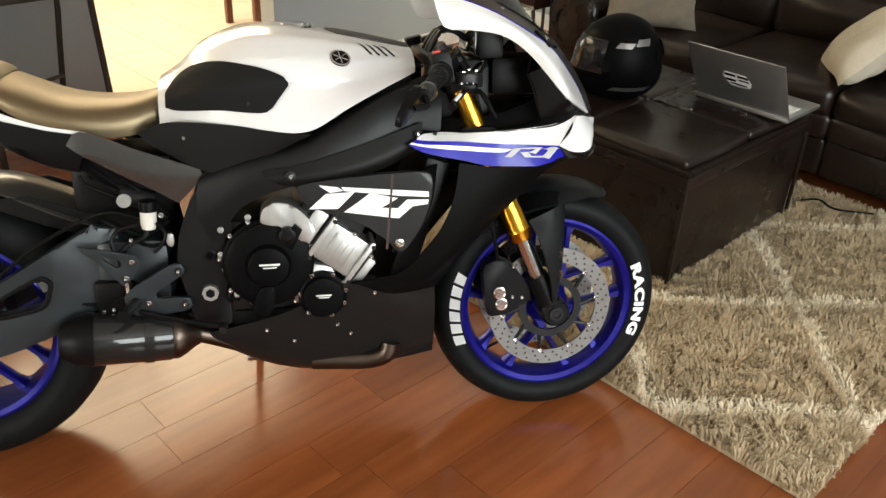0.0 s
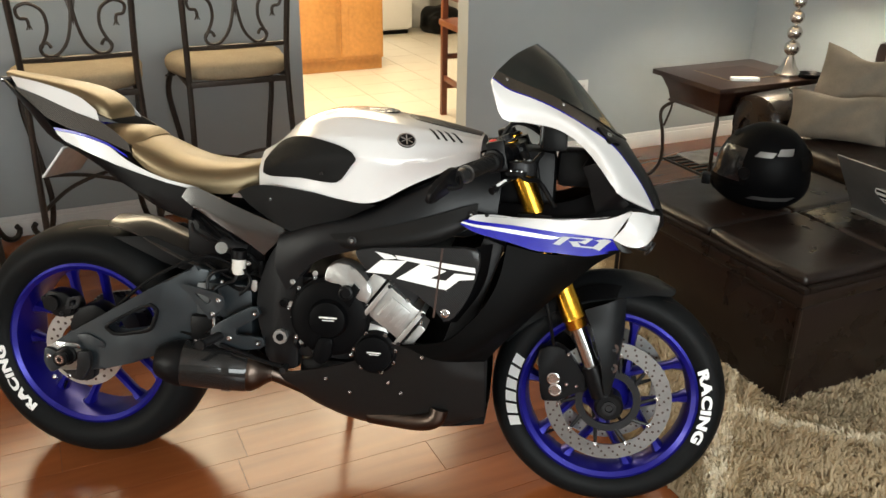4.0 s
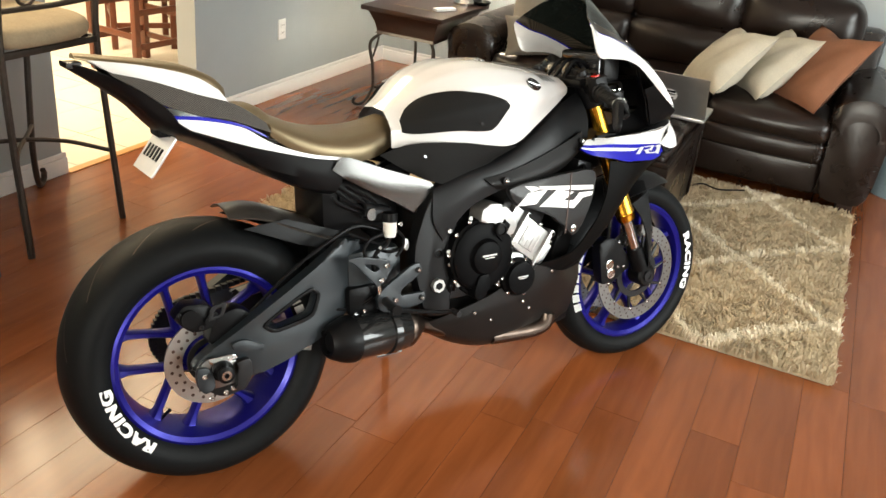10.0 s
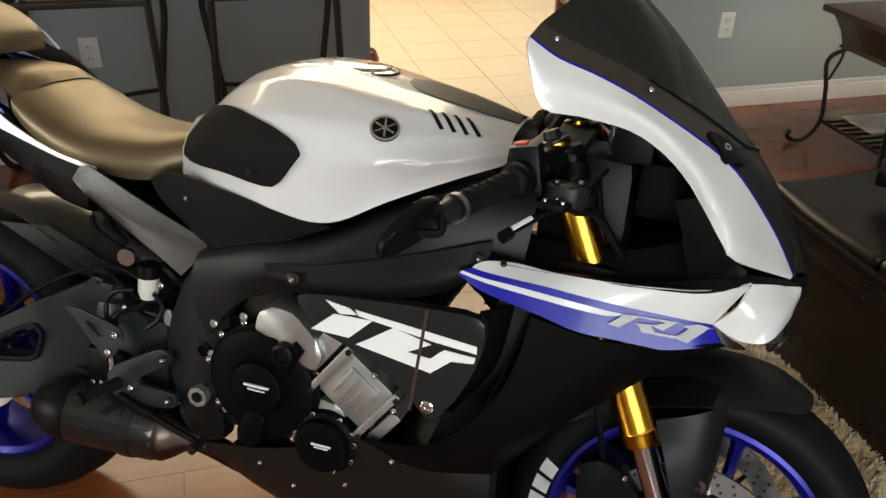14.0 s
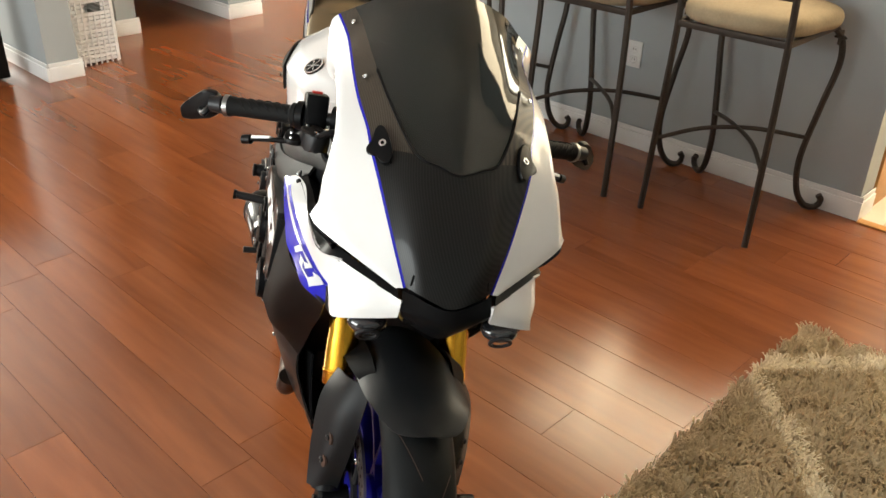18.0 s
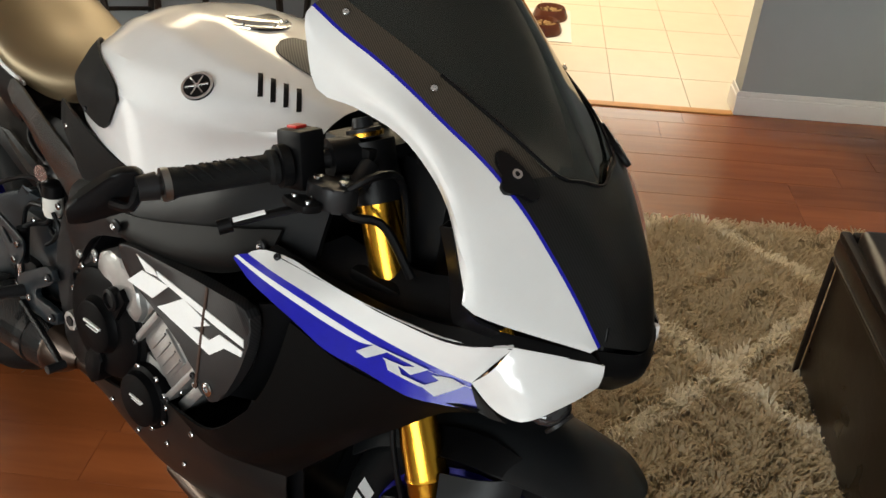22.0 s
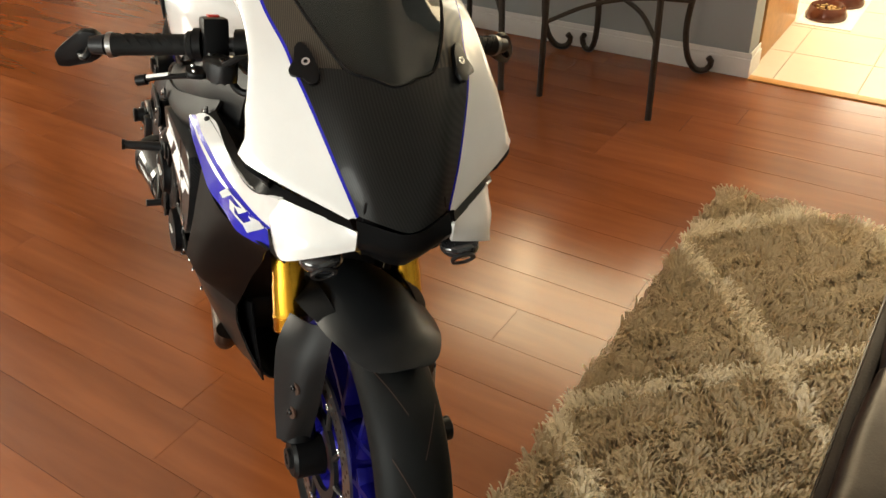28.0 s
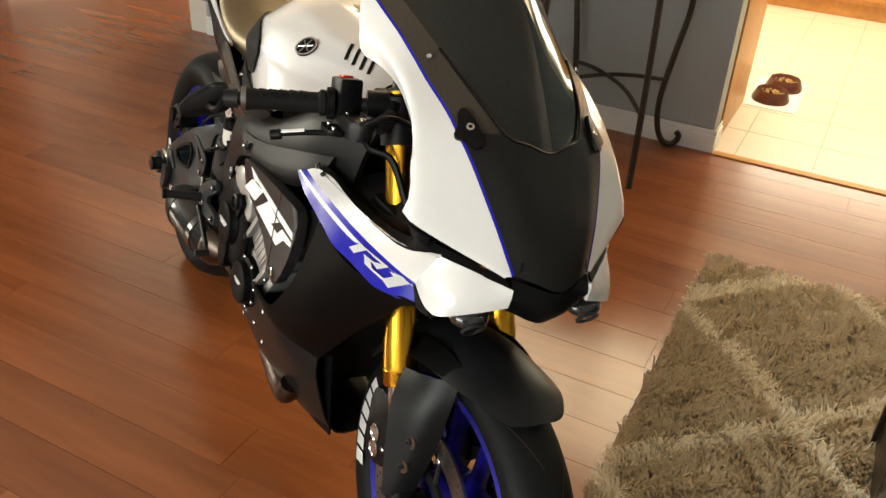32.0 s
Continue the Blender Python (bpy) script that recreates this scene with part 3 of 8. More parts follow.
def outlet(x, y, z, name, sockets):
    ob = thing(name, Matrix.Translation((x, y, z)), "white wall plate with two sockets on the grey wall" if sockets else "plain white wall plate on the grey wall", "wall outlet")
    part("cover", nb(-0.036, 0.036, -0.007, 0, -0.058, 0.058, 0.003), PLASTIC_W, ob)
    if sockets:
        for dz in (-0.022, 0.022):
            part("socket", nb(-0.016, 0.016, -0.009, -0.006, dz - 0.014, dz + 0.014, 0.004), PLASTIC_W, ob)
            # dark bars on the socket face, coloured as the shade in its slots
            for dx in (-0.006, 0.006):
                part("slot", nb(dx - 0.0012, dx + 0.0012, -0.0096, -0.008, dz - 0.003, dz + 0.007), JOINT, ob)
    else:
        part("switch", nb(-0.008, 0.008, -0.012, -0.006, -0.014, 0.014, 0.003), PLASTIC_W, ob)


outlet(2.81, WY, 0.395, "wall_outlet", True)
outlet(0.10, WY, 0.42, "wall_outlet", True)

# ---- ottoman ----
ott = thing("ottoman", Matrix.Translation((1.92, -0.68, 0.022)), "dark brown leather storage ottoman with a padded lid on the rug", "ottoman")
OW, OD = 0.84, 0.89
part("base", nb(0.012, OW - 0.012, 0.012, OD - 0.012, 0.0, 0.345, 0.012), LEATHER, ott, "dark leather ottoman box", 40)
for x, y in ((0.0, 0.0), (OW - 0.014, 0.0), (0.0, OD - 0.014), (OW - 0.014, OD - 0.014)):
    part("corner_piping", nb(x, x + 0.014, y, y + 0.014, 0.002, 0.345, 0.006), LEATHER, ott)
part("lid", nb(0.0, OW, 0.0, OD, 0.350, 0.396, 0.010), LEATHER, ott, "leather covered lid edge")
for x0, x1, y0, y1 in ((0.0, 0.026, 0.0, OD), (OW - 0.026, OW, 0.0, OD), (0.026, OW - 0.026, 0.0, 0.026), (0.026, OW - 0.026, OD - 0.026, OD)):
    part("lid_border", nb(x0 + 0.001, x1 - 0.001, y0 + 0.001, y1 - 0.001, 0.394, 0.414, 0.008), LEATHER_EDGE, ott)
for i in range(2):
    for j in range(2):
        a, b = 0.026 + i * (OW / 2 - 0.026), 0.026 + j * (OD / 2 - 0.026)
        part("lid_pad", puffed(a + 0.003, a + OW / 2 - 0.029, b + 0.003, b + OD / 2 - 0.029, 0.392, 0.438, 0.012, r=0.02, waves=0.003), LEATHER, ott, "puffed leather lid panel", 60)
part("lid_rail", nb(-0.004, 0.004, 0.02, OD - 0.02, 0.346, 0.356, 0.002), LEATHER, ott)
OTOP = 0.022 + 0.448

# ---- helmet on the ottoman ----
hel = thing("helmet", Matrix.Translation((2.255, -0.140, OTOP - 0.012)) @ Matrix.Rotation(radians(134), 4, "Z") @ Matrix.Scale(1.09, 4), "matt black full-face helmet with grey accents on the ottoman", "helmet")


def shell_at(az, el, k=1.0):
    """A place on the helmet's shell at an azimuth and a height angle."""
    x, y, z = math.cos(az) * math.cos(el), math.sin(az) * math.cos(el), math.sin(el)
    lo, front = max(0.0, -z), max(0.0, x)
    px = x * (0.138 + 0.012 * front) + 0.030 * front ** 2 * lo * 2.2 - (0.020 * max(0.0, -x) ** 2 * lo * 2)
    py = y * 0.122 * (1 - 0.20 * lo ** 2) * (1 - 0.10 * front * lo)
    pz = 0.128 + z * (0.150 if z > 0 else 0.138) + 0.014 * max(0.0, -x) ** 3 * max(0.0, 1 - abs(z) * 2)
    return Vector((px * k, py * k, 0.128 + (pz - 0.128) * k))


def shell_patch(az0, az1, el0, el1, k, n=14, m=8, skew=0.0):
    bm = bmesh.new()
    g = [[bm.verts.new(shell_at(radians(az0 + (az1 - az0) * a / n + skew * b / m), radians(el0 + (el1 - el0) * b / m), k)) for b in range(m + 1)] for a in range(n + 1)]
    for u, v in zip(g, g[1:]):
        for b in range(m):
            bm.faces.new((u[b], u[b + 1], v[b + 1], v[b]))
    bmesh.ops.solidify(bm, geom=list(bm.faces), thickness=0.002)
    return bm


bm = bmesh.new()
g = [[bm.verts.new(shell_at(2 * math.pi * a / 48, radians(-64 + 153 * b / 24))) for b in range(25)] for a in range(48)]
for a in range(48):
    for b in range(24):
        bm.faces.new((g[a][b], g[(a + 1) % 48][b], g[(a + 1) % 48][b + 1], g[a][b + 1]))
bm.faces.new([g[a][24] for a in range(48)])
part("shell", bm, MATTE, hel, "matt black helmet shell", 60)
part("visor", shell_patch(-62, 62, -8, 34, 1.012, 28, 10), LENSD, hel, "dark glossy visor", 60)
part("visor_gasket", shell_patch(-68, 68, -13, -8, 1.014, 28, 2), BLACK, hel)
part("neck_roll", shell_patch(-178, 178, -66, -58, 1.01, 40, 3), BLACK, hel)
part("brow_vent", shell_patch(-20, 20, 44, 50, 1.02, 8, 2), BLACK, hel)
part("rear_spoiler", shell_patch(140, 220, 8, 26, 1.04, 12, 4), BLACK, hel)
part("chin_vent", shell_patch(-16, 16, -38, -24, 1.025, 8, 4), BLACK, hel)
for sg in (-1, 1):
    part("grey_flash", shell_patch(sg * 74, sg * 98, 26, 33, 1.008, 6, 2, sg * 6), ALU, hel)
    part("grey_flash", shell_patch(sg * 104, sg * 128, 29, 38, 1.008, 6, 2, sg * 6), ALU, hel)
    part("grey_stripe", shell_patch(sg * 70, sg * 130, -34, -27, 1.008, 10, 2, sg * 10), ALU, hel)
    part("visor_pivot", lathe(bmesh.new(), [(0, 0.02), (0.006, 0.018), (0.006, 0)], shell_at(radians(sg * 66), radians(4), 1.0), (0.4, sg, 0.05), 20), BLACK, hel)
mnt = shell_at(0, radians(-24), 1.02)
part("camera_mount", nb(mnt.x - 0.004, mnt.x + 0.026, -0.016, 0.016, mnt.z - 0.016, mnt.z + 0.020, 0.006), BLACK, hel)

# ---- laptop ----
lap = thing("laptop", Matrix.Translation((2.495, -0.522, OTOP)), "open silver laptop with a lid sticker on the ottoman", "laptop")
part("keyboard_base", nb(-0.012, 0.235, -0.182, 0.182, 0.0, 0.016, 0.005), ALU, lap)
part("keys", nb(0.02, 0.125, -0.16, 0.16, 0.0163, 0.019, 0.001), PLASTIC_W, lap)
part("touchpad", nb(0.145, 0.215, -0.05, 0.05, 0.0163, 0.0175), PLASTIC_W, lap)
lm = Matrix.Translation((0.0, 0, 0.014)) @ Matrix.Rotation(radians(-32), 4, "Y")
lid = part("screen_lid", nb(-0.006, 0.0, -0.182, 0.182, 0.0, 0.250, 0.004, lm), ALU, lap, "brushed silver screen lid")
part("display", nb(0.0, 0.0012, -0.170, 0.170, 0.016, 0.238, 0.0, lm), LENSD, lap)
bm = bmesh.new()
prism(bm, [(-0.052, 0.125), (-0.03, 0.157), (0.048, 0.157), (0.058, 0.137), (0.03, 0.097), (-0.045, 0.103)], -0.0072, -0.0062, 0.0, "yz")
bmesh.ops.transform(bm, matrix=lm, verts=bm.verts)
part("sticker", bm, PLASTIC_W, lap, "pale sticker")
for y0, y1, z0, z1 in ((-0.042, 0.0, 0.142, 0.152), (0.008, 0.048, 0.142, 0.152), (-0.042, -0.004, 0.128, 0.134), (0.008, 0.045, 0.118, 0.128), (-0.035, 0.03, 0.106, 0.112)):
    part("sticker_bar", nb(-0.0082, -0.0070, y0, y1, z0, z1, 0.0, lm), BLACK, lap)

# ---- sofa ----
sofa = thing("sofa", Matrix.Translation((3.04, -1.49, 0)), "dark brown leather sofa with rolled arms and padded backs", "sofa")
SL = 2.31
part("seat_frame", nb(0.06, 0.90, 0.10, SL - 0.10, 0.07, 0.30, 0.02), LEATHER, sofa)
part("back_frame", nb(0.72, 0.90, 0.12, SL - 0.12, 0.07, 0.80, 0.05), LEATHER, sofa)
iw = (SL - 0.52) / 3
for k in range(3):
    y0, y1 = 0.26 + k * iw + 0.004, 0.26 + (k + 1) * iw - 0.004
    part("front_panel", puffed(0.02, 0.10, y0, y1, 0.08, 0.24, 0.012, r=0.02), LEATHER, sofa, "", 60)
    part("footrest_panel", puffed(0.0, 0.12, y0, y1, 0.235, 0.345, 0.016, r=0.03), LEATHER, sofa, "", 60)
    part("seat_cushion", puffed(-0.02, 0.66, y0, y1, 0.335, 0.460, 0.026, r=0.05, waves=0.008), LEATHER, sofa, "soft creased leather seat cushion", 60)
    part("back_cushion_low", puffed(0.56, 0.80, y0, y1, 0.45, 0.68, 0.030, r=0.06, waves=0.010), LEATHER, sofa, "padded leather back cushion", 60)
    part("back_cushion_top", puffed(0.60, 0.88, y0, y1, 0.665, 0.925, 0.036, r=0.08, waves=0.012), LEATHER, sofa, "padded leather head cushion", 60)
for y0, y1 in ((0.0, 0.26), (SL - 0.26, SL)):
    part("arm_panel", nb(0.03, 0.88, y0 + 0.03, y1 - 0.03, 0.06, 0.50, 0.03), LEATHER, sofa)
    bm = bmesh.new()
    arc = [[(x, (y0 + y1) / 2 + 0.15 * math.cos(a) * w, 0.475 + dz + 0.125 * math.sin(a) * w) for a in [math.pi * k / 9 for k in range(-1, 11)]] for x, w, dz in ((-0.02, 0.55, -0.05), (-0.015, 0.95, -0.01), (0.06, 1.0, 0.0), (0.45, 1.0, 0.01), (0.85, 0.95, 0.01), (0.90, 0.8, 0.0))]
    loft(bm, arc, 16, 4, 0.01)
    part("arm_roll", bm, LEATHER, sofa, "rolled leather arm", 60)
    part("arm_front", np_(rounded([((y0 + y1) / 2 - 0.115, 0.07), ((y0 + y1) / 2 + 0.115, 0.07), ((y0 + y1) / 2 + 0.135, 0.48), ((y0 + y1) / 2 + 0.08, 0.585), ((y0 + y1) / 2 - 0.08, 0.585), ((y0 + y1) / 2 - 0.135, 0.48)]), -0.01, 0.05, 0.012, "yz"), LEATHER, sofa)
for x in (0.05, 0.84):
    for y in (0.06, SL - 0.14):
        part("foot", nb(x, x + 0.08, y, y + 0.08, 0, 0.075, 0.01), DARKWOOD, sofa)


def cushion(x, y, z, w, h, d, yaw, tilt, roll, material, label):
    ob = tagged(link("cushion", pillow(w, h, d), material, None, "", 60), label, "cushion", "cushions on the sofa")
    ob.matrix_world = pose(x, y, z, 0, 0, yaw) @ pose(0, 0, 0, tilt, 0, 0) @ pose(0, 0, 0, 0, roll, 0)
    return ob


cushion(3.30, 0.385, 0.655, 0.37, 0.37, 0.13, -52, -24, 9, GREYFAB, "square grey-brown cushion leaning on the sofa back")
cushion(3.13, 0.315, 0.575, 0.42, 0.22, 0.11, -56, -24, -2, GREYFAB, "oblong grey-brown cushion before the square one")
cushion(3.23, -0.655, 0.618, 0.42, 0.42, 0.17, -152, -44, -9, BEIGEFAB, "beige patterned cushion leaning on the sofa back")
cushion(3.34, -0.875, 0.622, 0.42, 0.42, 0.16, -156, -41, -5, BEIGEFAB, "plain beige cushion leaning on its neighbour")
cushion(3.31, -1.085, 0.645, 0.46, 0.46, 0.15, -142, -39, -4, RUSTFAB, "rust brown cushion in the sofa corner")

# ---- side table, lamp and small things ----
tab = thing("side_table", Matrix.Translation((2.93, 0.832, 0)), "dark wood side table on curled iron legs", "side table")
part("tabletop", nb(0, 0.68, 0, 0.515, 0.572, 0.600, 0.008), DARKWOOD, tab)
bm = bmesh.new()
sec = [(0.030, 0.572), (0.045, 0.545), (0.065, 0.50), (0.075, 0.455), (0.068, 0.440)]
rows = []
for ins, z in sec:
    rows.append([bm.verts.new(p) for p in ((ins, ins, z), (0.68 - ins, ins, z), (0.68 - ins, 0.515 - ins, z), (ins, 0.515 - ins, z))])
for u, v in zip(rows, rows[1:]):
    for i in range(4):
        bm.faces.new((u[i], u[(i + 1) % 4], v[(i + 1) % 4], v[i]))
bm.faces.new(rows[-1])
part("apron", bm, DARKWOOD, tab)
part("inlay", nb(0.17, 0.51, 0.12, 0.39, 0.6003, 0.6012), mat("brass_line", (0.45, 0.36, 0.22), 0.35, 0.6), tab)
part("inlay_field", nb(0.174, 0.506, 0.124, 0.386, 0.6012, 0.602), DARKWOOD, tab)
for x, sx in ((0.10, -1), (0.58, 1)):
    for y, sy in ((0.10, -1), (0.415, 1)):
        line = [(x, y, 0.445), (x + sx * 0.05, y + sy * 0.05, 0.38), (x + sx * 0.035, y + sy * 0.035, 0.25), (x + sx * 0.03, y + sy * 0.03, 0.12), (x + sx * 0.055, y + sy * 0.06, 0.035), (x + sx * 0.09, y + sy * 0.09, 0.012), (x + sx * 0.115, y + sy * 0.11, 0.03), (x + sx * 0.11, y + sy * 0.10, 0.055)]
        part("leg", tube(bmesh.new(), line, 0.0095, 34, 8), IRON, tab)
        part("leg_brace", tube(bmesh.new(), [(x + sx * 0.02, y + sy * 0.02, 0.445), (x + sx * 0.01, y + sy * 0.02, 0.40), (x + sx * 0.035, y + sy * 0.035, 0.30)], 0.006, 12, 6), IRON, tab)
for k in range(8):
    y = 0.09 + 0.046 * k
    part("shelf_slat", nb(0.09, 0.59, y, y + 0.012, 0.118, 0.128), IRON, tab)
for x in (0.08, 0.588):
    part("shelf_rail", nb(x, x + 0.012, 0.07, 0.445, 0.110, 0.122), IRON, tab)
mag = tagged(link("magazine", nb(3.10, 3.40, 1.08, 1.27, 0.1282, 0.136, 0.002), mat("magazine_paper", (0.62, 0.60, 0.56), 0.4, grain=0.5, scale=14)), "pale magazine on the table's iron shelf", "magazine")
mag2 = tagged(link("leaflet", nb(3.26, 3.44, 1.05, 1.19, 0.1363, 0.139, 0.001), mat("red_print", (0.4, 0.05, 0.04), 0.4, grain=0.4, scale=20)), "red printed leaflet on the magazine", "leaflet")

lamp = thing("table_lamp", Matrix.Translation((3.47, 0.945, 0.602)), "silver ball-stem table lamp on the side table", "lamp")
part("foot", lathe(bmesh.new(), [(0, 0.0), (0, 0.065), (0.012, 0.066), (0.020, 0.058), (0.05, 0.036), (0.09, 0.020), (0.105, 0.016)], (0, 0, 0), (0, 0, 1), 36), CHROME, lamp)
for k in range(5):
    bm = bmesh.new()
    bmesh.ops.create_uvsphere(bm, u_segments=24, v_segments=14, radius=0.040 - 0.002 * k, matrix=Matrix.Translation((0, 0, 0.137 + 0.076 * k)) @ Matrix.Diagonal((1, 1, 0.97, 1)))
    part("ball", bm, CHROME, lamp)
part("stem", rod(bmesh.new(), (0, 0, 0.10), (0, 0, 0.62), 0.007, seg=12), CHROME, lamp)
SHADE = mat("lamp_shade_linen", (0.70, 0.60, 0.45), 0.9)
st = SHADE.node_tree
thru, half = st.nodes.new("ShaderNodeBsdfTranslucent"), st.nodes.new("ShaderNodeMixShader")
thru.inputs["Color"].default_value = (0.75, 0.62, 0.44, 1)
half.inputs[0].default_value = 0.5
st.links.new(st.nodes["Principled BSDF"].outputs[0], half.inputs[1])
st.links.new(thru.outputs[0], half.inputs[2])
st.links.new(half.outputs[0], st.nodes["Material Output"].inputs["Surface"])
bm = lathe(bmesh.new(), [(0.50, 0.19), (0.76, 0.13), (0.76, 0.126), (0.50, 0.186), (0.50, 0.19)], (0, 0, 0), (0, 0, 1), 40)
bmesh.ops.delete(bm, geom=[f for f in bm.faces if len(f.verts) > 4], context="FACES")
part("shade", bm, SHADE, lamp, "linen lamp shade")
bm = bmesh.new()
bmesh.ops.create_uvsphere(bm, u_segments=16, v_segments=10, radius=0.055, matrix=Matrix.Translation((0, 0, 0.64)))
part("bulb", bm, glow("lit_bulb", (1.0, 0.88, 0.72), 650), lamp, "lit bulb")
rem = tagged(link("remote_control", nb(-0.07, 0.07, -0.022, 0.022, 0, 0.018, 0.007), PLASTIC_W), "small white remote control on the side table", "remote control")
rem.matrix_world = pose(3.17, 0.93, 0.6015, 0, 0, -28)
tray = tagged(link("black_dish", lathe(bmesh.new(), [(0, 0), (0, 0.045), (0.018, 0.060), (0.022, 0.058), (0.008, 0.040), (0.008, 0)], (0, 0, 0), (0, 0, 1), 28), BLACK), "small black dish on the side table", "dish")
tray.matrix_world = pose(3.545, 0.865, 0.6002)

# ---- bar stools ----
stool = thing("bar_stool", Matrix.Translation((0.76, 1.27, 0)), "bronzed iron bar stool with a tan padded seat and scrolled back", "bar stool", "bar stools")
for s in (-1, 1):
    part("back_post", tube(bmesh.new(), [(s * 0.222, 0.0, 0.0), (s * 0.214, 0.03, 0.40), (s * 0.205, 0.045, 0.72), (s * 0.205, 0.03, 0.90), (s * 0.212, -0.02, 1.16)], 0.0125, 26, 8), IRON, stool, "straight iron leg and back post")
    part("front_leg", tube(bmesh.new(), [(s * 0.165, 0.40, 0.735), (s * 0.215, 0.445, 0.70), (s * 0.235, 0.46, 0.60), (s * 0.21, 0.445, 0.42), (s * 0.185, 0.43, 0.22), (s * 0.195, 0.44, 0.09), (s * 0.225, 0.465, 0.022), (s * 0.262, 0.488, 0.014), (s * 0.280, 0.495, 0.045), (s * 0.268, 0.488, 0.068)], 0.0125, 44, 8), IRON, stool, "curved iron leg with a curled foot")
    bm = bmesh.new()
    for k in range(4):
        a = k * 1.57
        rod(bm, (s * 0.222, 0.445, 0.690), (s * 0.222 + 0.022 * math.cos(a), 0.445 + 0.012 * math.sin(a), 0.685 + 0.024 * math.sin(a)), 0.009, 0.004, 8)
    part("leaf_boss", bm, IRON, stool)
    part("stretcher", tube(bmesh.new(), [(s * 0.217, 0.022, 0.285), (s * 0.10, 0.16, 0.325), (-s * 0.05, 0.28, 0.335), (-s * 0.193, 0.43, 0.30)], 0.0085, 24, 8), IRON, stool, "arched iron cross stretcher")
    # scrolls of the back
    part("back_scroll", tube(bmesh.new(), [(s * 0.000, 0.022, 1.13), (s * 0.006, 0.026, 1.03), (s * 0.030, 0.032, 0.935), (s * 0.075, 0.036, 0.885), (s * 0.115, 0.036, 0.890), (s * 0.125, 0.034, 0.920), (s * 0.100, 0.033, 0.935), (s * 0.088, 0.033, 0.915)], 0.0065, 34, 8), IRON, stool, "scrolled iron back bar")
    part("back_scroll", tube(bmesh.new(), [(s * 0.122, 0.034, 0.915), (s * 0.092, 0.030, 0.985), (s * 0.100, 0.024, 1.05), (s * 0.145, 0.020, 1.08), (s * 0.185, 0.020, 1.065), (s * 0.180, 0.024, 1.03), (s * 0.155, 0.026, 1.025), (s * 0.150, 0.027, 1.005)], 0.0065, 34, 8), IRON, stool, "scrolled iron back bar")
    bm = bmesh.new()
    for k in range(3):
        rod(bm, (s * 0.150, 0.027, 1.005), (s * (0.150 + 0.010 * (k - 1)), 0.027, 0.985), 0.004, 0.002, 6)
    part("scroll_leaf", bm, IRON, stool)
part("centre_leaf", np_([(-0.03, 1.14), (0.03, 1.14), (0.006, 1.03), (0.0, 0.99), (-0.006, 1.03)], 0.022, 0.030, 0.002), IRON, stool)
part("back_rail", tube(bmesh.new(), [(-0.205, 0.04, 0.872), (0.0, 0.025, 0.872), (0.205, 0.04, 0.872)], 0.010, 14, 8), IRON, stool)
part("top_rail", tube(bmesh.new(), [(-0.212, -0.015, 1.14), (0.0, -0.035, 1.155), (0.212, -0.015, 1.14)], 0.011, 14, 8), IRON, stool)
for s in (-1, 1):
    part("seat_rail", nb(s * 0.205 - 0.01, s * 0.205 + 0.01, 0.04, 0.42, 0.715, 0.735, 0.003), IRON, stool)
part("seat_rail", nb(-0.205, 0.205, 0.035, 0.055, 0.712, 0.735, 0.003), IRON, stool)
seat = []
for z, k in ((0.735, 0.90), (0.745, 1.0), (0.775, 1.03), (0.798, 0.97), (0.812, 0.75), (0.816, 0.4)):
    row = []
    for a in range(28):
        th = 2 * math.pi * a / 28
        c, sn = math.cos(th), math.sin(th)
        row.append((k * 0.238 * math.copysign(abs(c) ** 0.62, c) * (1.06 if sn > 0 else 0.98), 0.245 + k * 0.225 * math.copysign(abs(sn) ** 0.72, sn), z))
    seat.append(row + [row[0]])
part("seat_cushion", loft(bmesh.new(), seat, 43, 3, 0.0, True, True, False, True), CUSHION, stool, "tan woven seat cushion", 70)
for x in (0.155, -0.46):
    copy_thing(stool, Matrix.Translation((x, 1.25, 0)))

# ---- kitchen ----
def cabinet(x0, x1, y0, y1, z1, doors, label, face=-1, plane="y"):
    ob = thing("kitchen_cabinet", Matrix.Translation((x0, y0, 0)), label, "cabinet", "kitchen cabinets")
    w, d = x1 - x0, y1 - y0
    part("body", nb(0, w, 0.02, d, 0.10, z1, 0.003), OAK, ob)
    part("toe_kick", nb(0.0, w, 0.06, d, 0, 0.10), OAK, ob)
    for k in range(doors):
        a, b = 0.025 + k * w / doors, (k + 1) * w / doors - 0.025
        dr = part("door", nb(a, b, 0.0, 0.019, 0.13, z1 - 0.03, 0.003), OAK, ob, "framed honey oak door")
        part("door_panel", nb(a + 0.06, b - 0.06, -0.004, 0.002, 0.19, z1 - 0.09, 0.003), OAK, dr)
        part("handle", rod(bmesh.new(), (b - 0.03, -0.02, z1 - 0.20), (b - 0.03, -0.02, z1 - 0.30), 0.005, seg=8), DARKMETAL, dr)
    return ob


